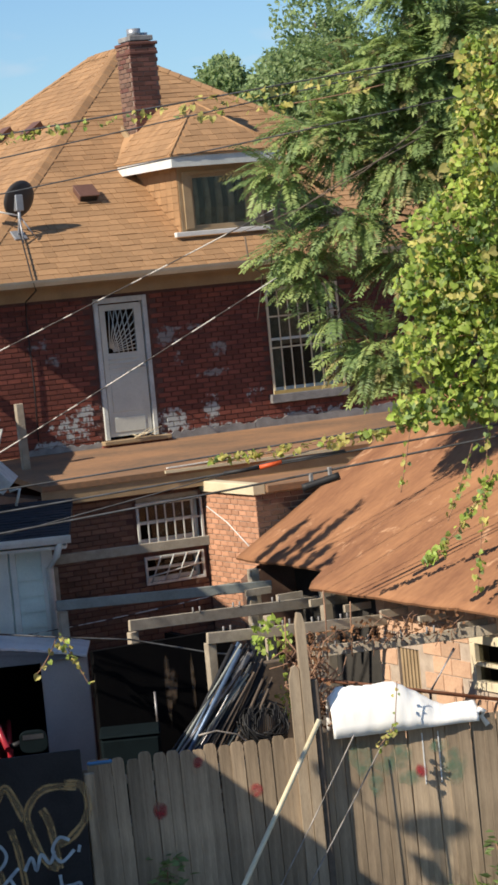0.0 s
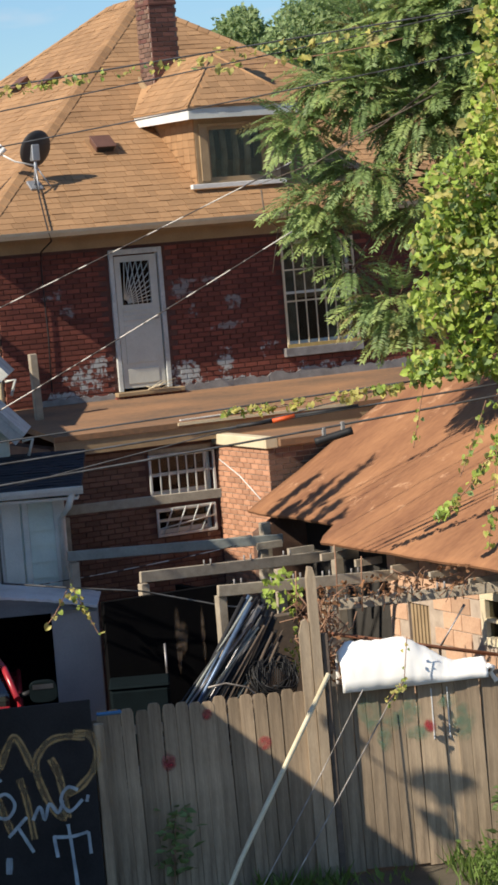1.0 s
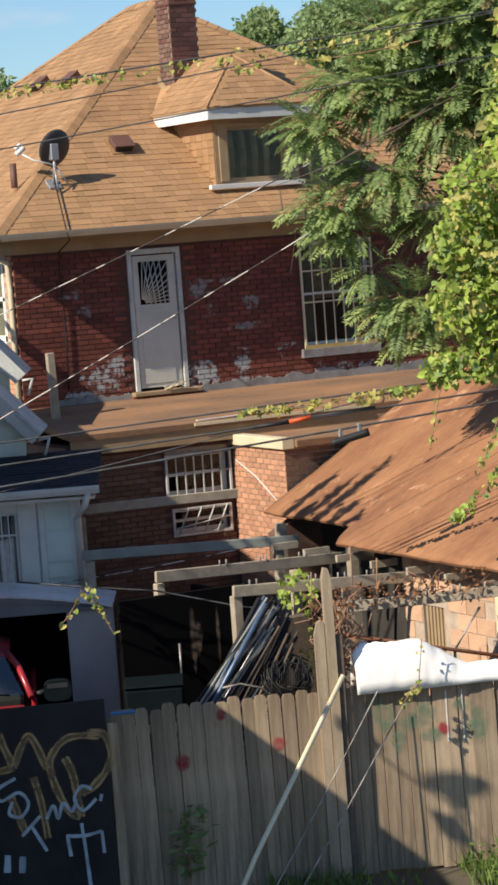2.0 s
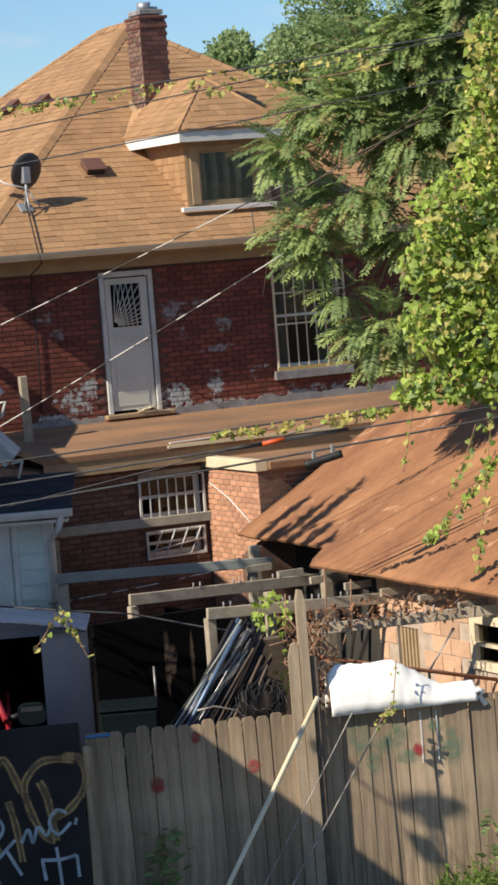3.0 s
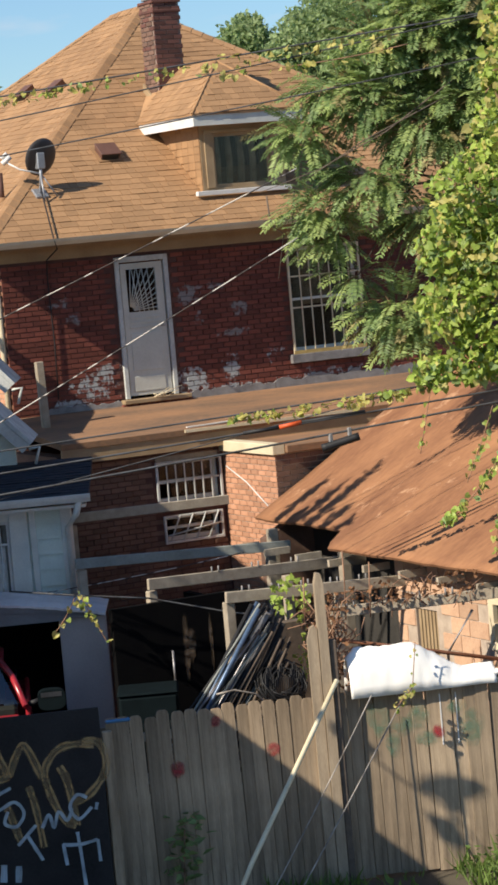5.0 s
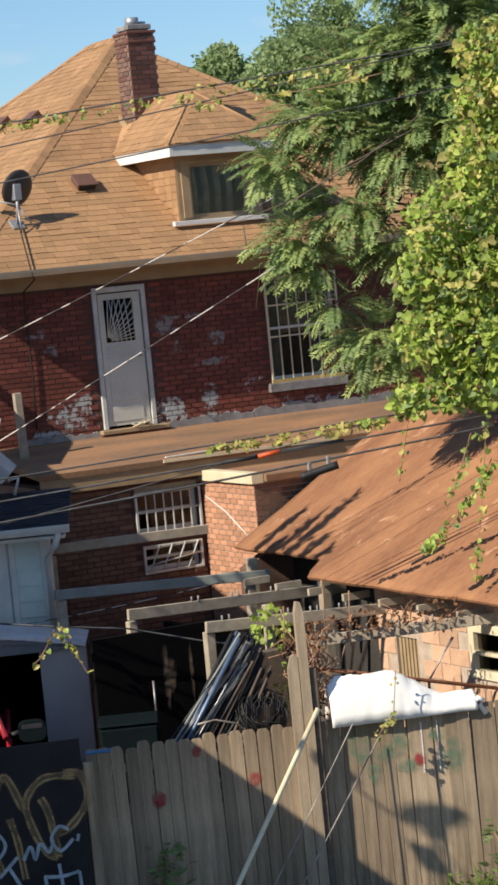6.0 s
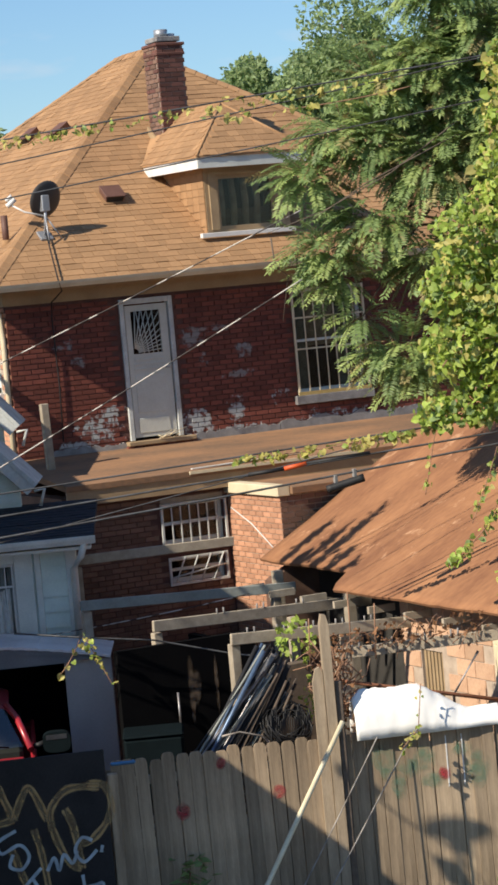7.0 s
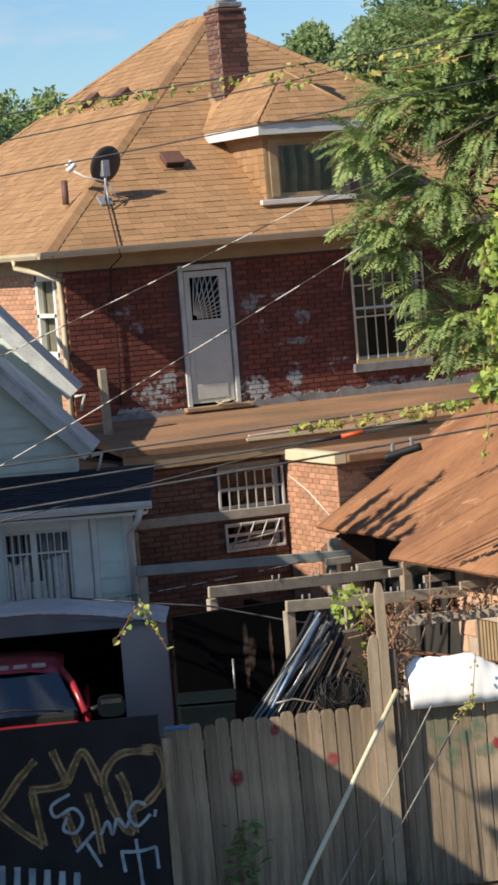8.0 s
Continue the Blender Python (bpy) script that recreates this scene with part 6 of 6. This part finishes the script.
def ailanthus():
    r = random.Random(101)
    t = thing("ailanthus_tree", "leafy green tree with long feathered leaves", "tree")
    base = Vector((19.6, 26.6, 0))
    trunk = [base, base + Vector((-0.1, 0.1, 2.5)), base + Vector((-0.35, 0.1, 5.0)), base + Vector((-0.8, 0.1, 7.2)), base + Vector((-1.2, 0, 9.2))]
    part("trunk", tube(trunk, 0.17, 9, taper=0.06), M["bark"], t)
    clumps = [((14.75, 27.35, 7.95), 0.42), ((14.85, 27.3, 7.05), 0.36), ((15.2, 27.1, 6.22), 0.26), ((15.54, 26.94, 5.75), 0.42), ((15.4, 27.0, 8.30), 0.55), ((16.08, 26.68, 9.2), 0.70), ((16.73, 26.37, 9.5), 0.7),
              ((15.42, 27.0, 7.35), 0.52), ((16.1, 26.67, 7.95), 0.7), ((16.0, 26.75, 6.85), 0.42), ((16.75, 26.36, 8.2), 0.8), ((16.72, 26.37, 6.5), 0.7), ((16.41, 26.52, 8.75), 0.6), ((15.6, 26.9, 9.0), 0.45),
              ((17.4, 26.2, 9.2), 0.8), ((17.6, 26.3, 7.6), 0.9), ((18.4, 26.2, 8.6), 1.0), ((18.8, 26.6, 9.8), 1.0), ((15.1, 27.2, 8.5), 0.35), ((15.75, 26.85, 5.5), 0.4), ((14.95, 27.25, 6.7), 0.3), ((16.3, 26.6, 10.1), 0.6), ((17.2, 26.3, 10.4), 0.7)]
    twigs = []
    meshes = [LeafMesh(), LeafMesh(), LeafMesh()]
    for c, rad in clumps:
        c = Vector(c)
        start = Vector(trunk[2]).lerp(Vector(trunk[4]), r.random())
        mid = start.lerp(c, 0.55) + Vector((0, 0, 0.45))
        part("limb", tube([start, start.lerp(mid, 0.5) + Vector((0, 0, 0.15)), mid, mid.lerp(c, 0.6) + Vector((0, 0, 0.1)), c], 0.035, 6, taper=0.008), M["bark"], t)
        n = int(110 * (rad / 0.5) ** 2)
        for _ in range(n):
            d = rand_dir(r, (-0.55, 0.75))
            p = c + d * rad * r.uniform(0.1, 0.75)
            dd = (d * 0.8 + Vector((-0.42, -0.2, 0.0)) + rand_dir(r) * 0.45).normalized()
            frond(meshes[r.choice((0, 0, 0, 0, 0, 0, 0, 1, 1, 1, 1, 2))], twigs, p, dd, r.uniform(0.34, 0.6), r.choice((13, 15, 17)), r)
    meshes[0].done("crown", M["leaf"], t, "feathered green leaves")
    meshes[1].done("crown", M["leaf_light"], t, "lighter green feathered leaves")
    meshes[2].done("crown", M["dry_green"], t, "browning feathered leaves")
    bm = bmesh.new()
    for k in range(0, len(twigs), 2):
        w_ = twigs[k]
        if len(w_) > 2:
            tube(w_[:3], 0.005, 3, bm)
    part("twig_spray", bm, M["twig"], t, kind="stuff")
    # bare branches that hang before the wall
    for k, pts in enumerate((((16.6, 26.5, 8.6), (15.6, 26.9, 7.95), (14.8, 27.3, 7.55), (14.2, 27.6, 7.30)), ((16.3, 26.6, 8.3), (15.3, 27.0, 7.8), (14.6, 27.3, 7.42)),
                ((14.25, 27.5, 7.3), (14.27, 27.5, 6.95), (14.45, 27.45, 6.8), (14.3, 27.5, 6.3)), ((14.55, 27.4, 7.3), (14.52, 27.4, 6.9), (14.5, 27.4, 6.6), (14.7, 27.35, 6.3)), ((15.5, 27, 7.3), (15.65, 26.95, 6.8), (15.5, 27, 6.5)))):
        pts = [(x - 0.28, y - 0.6, z) for x, y, z in pts] if k < 2 else pts
        part("bare_branch", tube([Vector(p) + rand_dir(r) * 0.05 for p in pts], 0.011, 6, taper=0.004), M["bark"], t)


ailanthus()


def grape_vine():
    r = random.Random(55)
    t = thing("grape_vine", "grape vine with broad yellow-green leaves over cables", "vine")
    meshes = [LeafMesh(), LeafMesh(), LeafMesh()]
    kinds = ("vine", "vine_yellow", "leaf")

    def leaf(p, size, yellow):
        n = (rand_dir(r, (-0.4, 1)) + Vector((-0.35, -0.45, 0.2))).normalized()
        d = (Vector((0, 0, -0.8)) + rand_dir(r) * 0.8)
        d = (d - n * d.dot(n)).normalized()
        k = 1 if r.random() < yellow else (2 if r.random() < 0.18 else 0)
        meshes[k].heart(p, d, n, size)

    clumps = [((14.4, 23.05, 7.05), 0.5, 0.25), ((14.81, 22.85, 7.7), 0.45, 0.25), ((14.14, 23.17, 5.95), 0.42, 0.15), ((14.56, 22.97, 5.8), 0.5, 0.12), ((13.85, 23.3, 5.22), 0.22, 0.15), ((14.25, 23.12, 5.28), 0.28, 0.12), ((14.6, 22.95, 5.3), 0.3, 0.12),
              ((14.87, 22.82, 8.85), 0.34, 0.45), ((14.8, 22.87, 8.35), 0.34, 0.4), ((14.05, 23.23, 6.5), 0.3, 0.2), ((14.65, 22.9, 6.5), 0.55, 0.2), ((15.1, 22.7, 6.8), 0.6, 0.2), ((15.2, 22.7, 8.2), 0.5, 0.3), ((15.2, 22.7, 5.9), 0.5, 0.2)]
    for c, rad, yel in clumps:
        for _ in range(int(720 * (rad / 0.45) ** 2)):
            d = rand_dir(r)
            leaf(Vector(c) + d * rad * r.uniform(0.3, 1.0) ** 0.6, 0.035 + 0.085 * r.random() ** 1.5, yel)
    for c, rad, yel in clumps:
        for k in range(3):
            a = Vector(c) + rand_dir(r) * rad * 0.8
            part("stem", tube([a, Vector(c), Vector(c) + rand_dir(r) * rad], 0.008, 5), M["twig"], t)

    def strand(a, b, drop, n, size, yel, spread=0.05, stem=True):
        pts = sag(a, b, drop, 20)
        if stem:
            part("stem", tube(pts, 0.006, 4), M["twig"], t)
        for _ in range(n):
            k = r.random() * 20
            i = min(int(k), 19)
            leaf(pts[i].lerp(pts[i + 1], k - i) + rand_dir(r) * spread, r.uniform(0.6, 1.1) * size, yel)

    strand((12.1, 24.8, 4.86), (13.85, 23.4, 5.05), 0.03, 120, 0.085, 0.75)
    strand((10.0, 26.25, 8.50), (11.3, 25.64, 8.63), 0.02, 95, 0.065, 0.6, stem=False)
    strand((11.2, 25.68, 8.62), (12.3, 25.16, 8.72), 0.02, 36, 0.065, 0.6, stem=False)
    strand((12.3, 25.16, 8.73), (14.2, 24.25, 8.9), 0.03, 52, 0.085, 0.9, stem=False)
    strand((12.3, 25.16, 8.62), (14.4, 24.15, 8.75), 0.06, 36, 0.085, 0.9, stem=True)
    strand((13.85, 23.25, 3.62), (14.6, 22.95, 4.5), 0.12, 70, 0.085, 0.1)
    strand((14.3, 23.0, 3.2), (14.6, 22.9, 5.2), 0.0, 60, 0.075, 0.15, 0.05)
    strand((13.7, 23.4, 4.35), (13.85, 23.3, 5.1), 0.0, 14, 0.07, 0.5)
    strand((14.1, 23.15, 4.0), (14.4, 23.0, 4.8), 0.02, 22, 0.075, 0.35)
    strand((12.66, 22.54, 1.87), (12.88, 22.55, 2.05), 0.0, 26, 0.055, 0.6, 0.04)
    strand((12.88, 22.55, 2.05), (12.98, 22.6, 2.5), 0.0, 7, 0.05, 0.4, 0.03)
    strand((11.12, 27.0, 2.85), (11.32, 26.8, 2.3), 0.0, 34, 0.06, 0.6, 0.06)
    strand((10.85, 27.3, 2.4), (11.1, 27.1, 2.85), 0.05, 7, 0.09, 0.8, 0.04)
    for m_, k in zip(meshes, kinds):
        m_.done("foliage", M[k], t)


grape_vine()


def dry_vine():
    r = random.Random(66)
    t = thing("dry_vine", "withered brown vine tangled round the timber frames", "vine")
    lm, gm = LeafMesh(), LeafMesh()
    bm = bmesh.new()
    for k in range(150):
        a = Vector((12.3 + r.uniform(-0.05, 0.25), 23.35 + r.uniform(-0.12, 0.2), 2.0 + r.uniform(0, 0.75)))
        b = a + Vector((r.uniform(-0.25, 0.3), r.uniform(-0.1, 0.1), r.uniform(-0.2, 0.4))) * 0.8
        tube([a, a.lerp(b, 0.5) + rand_dir(r) * 0.08, b], 0.008, 4, bm)
    for k in range(40):
        s = r.random()
        a = Vector((12.5, 24.2, 2.75)).lerp(Vector((14.3, 23.4, 2.85)), s)
        b = a + Vector((r.uniform(-0.35, 0.35), r.uniform(-0.1, 0.1), r.uniform(-0.3, 0.25)))
        tube([a, a.lerp(b, 0.5) + rand_dir(r) * 0.07, b], 0.006, 4, bm)
    for x, y, h in ((12.95, 24.0, 0.55), (13.2, 23.9, 0.4), (12.55, 24.2, 0.3)):
        tube([(x, y, 2.6), (x + 0.02, y, 2.75 + h * 0.5), (x + 0.05 * r.uniform(-1, 1), y, 2.8 + h)], 0.009, 4, bm)
    part("stem_tangle", bm, M["twig"], t, kind="stuff")
    for k in range(380):
        s = r.random()
        p = Vector((12.32, 23.4, 2.3)) + Vector((r.uniform(-0.1, 0.25), r.uniform(-0.2, 0.2), r.uniform(-0.4, 0.6))) if s < 0.45 else Vector((12.7, 24.1, 2.8)).lerp(Vector((14.3, 23.4, 2.9)), r.random()) + rand_dir(r) * 0.13
        lm.heart(p, rand_dir(r), rand_dir(r), r.uniform(0.025, 0.06))
    lm.done("dry_leaves", M["dry_leaf"], t)
    for k in range(60):
        gm.heart(Vector((12.98, 25.35, 2.72)) + rand_dir(r) * 0.22, rand_dir(r), (rand_dir(r) + Vector((-0.5, -0.6, 0.3))).normalized(), r.uniform(0.05, 0.09))
    for k in range(40):
        gm.heart(Vector((13.05, 25.3, 2.2)) + Vector((r.uniform(-0.1, 0.1), 0, r.uniform(-0.4, 0.4))), rand_dir(r), rand_dir(r), r.uniform(0.04, 0.07))
    gm.done("green_leaves", M["vine"], t)


dry_vine()


def far_tree(x, y, h, rad, seed, n=12000):
    r = random.Random(seed)
    t = thing("broadleaf_tree", "tall green broadleaf tree behind the houses", "tree", Matrix.Translation((x, y, 0)), "background trees")
    part("trunk", tube([(0, 0, 0), (0.1, 0, h * 0.3), (0, 0.1, h * 0.6), (0.1, 0, h * 0.85)], 0.32, 8, taper=0.08), M["bark"], t)
    lm = LeafMesh()
    centres = []
    for k in range(44):
        d = rand_dir(r, (-0.6, 1))
        c = Vector((0, 0, h - rad * 1.0)) + Vector((d.x * rad, d.y * rad, d.z * rad)) * r.uniform(0.35, 0.92)
        centres.append((c, rad * r.uniform(0.17, 0.33)))
        part("limb", tube([(0, 0, h * 0.45), tuple(c * 0.6 + Vector((0, 0, h * 0.2))), tuple(c)], 0.07, 5, taper=0.02), M["bark"], t) if k % 3 == 0 else None
    for _ in range(3 * n):
        c, q = r.choice(centres)
        p = c + rand_dir(r) * q * r.uniform(0.5, 1.05)
        nn = (rand_dir(r) + (p - c).normalized() * 0.8).normalized()
        d = rand_dir(r)
        d = (d - nn * d.dot(nn)).normalized()
        lm.leaflet(p, d, nn, r.uniform(0.12, 0.24), r.uniform(0.09, 0.15))
    lm.done("crown", M["far_leaf"], t)


far_tree(34.9, 66.8, 13.4, 3.3, 1, 15000)
far_tree(37.6, 65.4, 14.4, 4.0, 2, 15000)
far_tree(40.5, 64.2, 14.6, 4.6, 3)
far_tree(44.5, 63.0, 15.0, 5.0, 4)
far_tree(33.0, 74.0, 12.4, 2.6, 6, 5000)
far_tree(24.2, 66.0, 11.7, 2.5, 5, 9000)


# added out of view: its boughs throw the shadow streaks on the garage roof
def streak_shadow_tree():
    r = random.Random(17)
    t = thing("garden_tree", "unseen leafy tree added to cast streaks of shadow on the garage roof", "tree", Matrix.Translation((8.0, 26.9, 0)))
    part("trunk", tube([(-1.5, 0, 0), (-1.4, 0, 4), (-0.9, 0, 7.4), (-0.4, 0, 8.6)], 0.16, 8, taper=0.05), M["bark"], t)
    lm = LeafMesh()
    for y, n, h in ((1.25, 260, 1.5), (0.9, 120, 0.8), (0.62, 150, 1.3), (0.15, 360, 1.9), (-0.3, 130, 0.9), (-0.75, 90, 0.6)):
        a, b = Vector((0.1, y, 8.15)), Vector((0.05, y - 0.2, 8.15 + h))
        part("limb", tube([(-0.8, 0.0, 7.6), tuple(a), tuple(b)], 0.03, 5, taper=0.012), M["bark"], t)
        for _ in range(n):
            p = a.lerp(b, r.random() ** 1.2) + rand_dir(r) * r.uniform(0.02, 0.15)
            lm.leaflet(p, rand_dir(r), rand_dir(r), r.uniform(0.1, 0.2), 0.09)
    lm.done("crown", M["leaf"], t)


streak_shadow_tree()
far_tree(20.6, 67.5, 12.0, 3.0, 7, 9000)


def weeds():
    r = random.Random(91)
    g = thing("weeds", "green weeds and grass tufts along the fence foot", "grass", kind="stuff")
    lm = LeafMesh()
    for k in range(2600):
        u = r.uniform(-4, 3.4)
        dens = 1.0 if u > 1.2 else (0.5 if -0.9 < u < 0.1 else 0.12)
        if r.random() > dens:
            continue
        w_ = r.uniform(-1.4, -0.05) if u > 0.8 else r.uniform(-0.6, -0.03)
        p = FENCE @ Vector((u, w_, 0))
        d = (Vector((0, 0, 1)) + rand_dir(r) * 0.7).normalized()
        lm.leaflet(p, d, rand_dir(r), r.uniform(0.1, 0.34) * (0.6 + 0.6 * dens), r.uniform(0.015, 0.04))
    for k in range(700):
        p = FENCE @ Vector((r.uniform(1.3, 3.2), r.uniform(-1.5, -0.2), r.uniform(0.02, 0.35)))
        lm.leaflet(p, rand_dir(r, (-0.2, 0.6)), rand_dir(r), r.uniform(0.06, 0.12), r.uniform(0.03, 0.05))
    lm.done("blades", M["grass"], g)
    s = thing("sapling", "small green weed growing up before the fence", "weed")
    lm = LeafMesh()
    for (a, b, n) in ((FENCE @ Vector((-1.7, -0.12, 0.0)), FENCE @ Vector((-1.62, -0.1, 0.88)), 90), (FENCE @ Vector((2.05, -0.3, 0.0)), FENCE @ Vector((1.8, -0.25, 0.7)), 34)):
        part("stem", tube([a, a.lerp(b, 0.5), b], 0.008, 4), M["twig"], s)
        for k in range(n):
            p = a.lerp(b, r.uniform(0.3, 1.05))
            lm.leaflet(p + rand_dir(r) * r.uniform(0.03, 0.3), rand_dir(r, (-0.4, 0.4)), rand_dir(r, (0.2, 1)), r.uniform(0.09, 0.18), 0.07)
    lm.done("leaves", M["leaf"], s)


weeds()


# ---- bricks and shingles ----
rp = random.Random(5)
holes = [(DOOR[0] - 0.01, DOOR[1] + 0.01, DOOR[2] - 0.14, DOOR[3] + 0.01), (WIN[0], WIN[1], WIN[2] - 0.17, WIN[3])]
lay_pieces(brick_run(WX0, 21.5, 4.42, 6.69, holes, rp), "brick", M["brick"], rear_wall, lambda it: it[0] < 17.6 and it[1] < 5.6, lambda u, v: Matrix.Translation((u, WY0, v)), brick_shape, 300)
to_left = Matrix(((0, 1, 0, 0), (-1, 0, 0, 0), (0, 0, 1, 0), (0, 0, 0, 1)))
side_holes = [(45 - SIDE_WIN[1], 45 - SIDE_WIN[0], SIDE_WIN[2] - 0.1, SIDE_WIN[3])]
# side wall bricks carry part of their sunlight in the lighter orange colour
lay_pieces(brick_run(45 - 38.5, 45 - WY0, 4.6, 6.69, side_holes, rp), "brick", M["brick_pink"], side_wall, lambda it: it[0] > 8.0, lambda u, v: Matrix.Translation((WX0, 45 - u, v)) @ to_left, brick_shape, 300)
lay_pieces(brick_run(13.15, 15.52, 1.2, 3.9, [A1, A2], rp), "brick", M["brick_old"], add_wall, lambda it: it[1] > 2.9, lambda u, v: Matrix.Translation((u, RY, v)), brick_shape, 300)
bay = [o for o in addition.children if o.name.startswith("bay_wall")][0]
# light orange colours in the sun on the side, darker brown the front's shade
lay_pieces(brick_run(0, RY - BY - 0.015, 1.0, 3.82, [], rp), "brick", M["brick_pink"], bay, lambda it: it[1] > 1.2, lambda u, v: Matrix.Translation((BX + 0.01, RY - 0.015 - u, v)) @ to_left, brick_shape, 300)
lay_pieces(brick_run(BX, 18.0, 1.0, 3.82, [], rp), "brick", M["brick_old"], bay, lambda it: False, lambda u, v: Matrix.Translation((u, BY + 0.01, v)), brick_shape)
span = EX1 - EX0
rear_m = slope_frame((EX0, EY0, EZ), (1, 0, 0), up_rear)
lay_pieces(shingle_run(SL, lambda s: (s * RUN, span - s * RUN), rp), "shingle", M["shingle"], roof, lambda it: 0.9 < it[0] < 4.2 and it[1] < 2.6, lambda u, v: rear_m @ Matrix.Translation((u, v, 0)), shingle_shape, 300)
left_m = slope_frame((EX0, EY1, EZ), (0, -1, 0), up_left)
deep = EY1 - EY0
lay_pieces(shingle_run(SL, lambda s: (s * RUN, deep - s * RUN), rp), "shingle", M["shingle"], roof, lambda it: False, lambda u, v: left_m @ Matrix.Translation((u, v, 0)), shingle_shape)
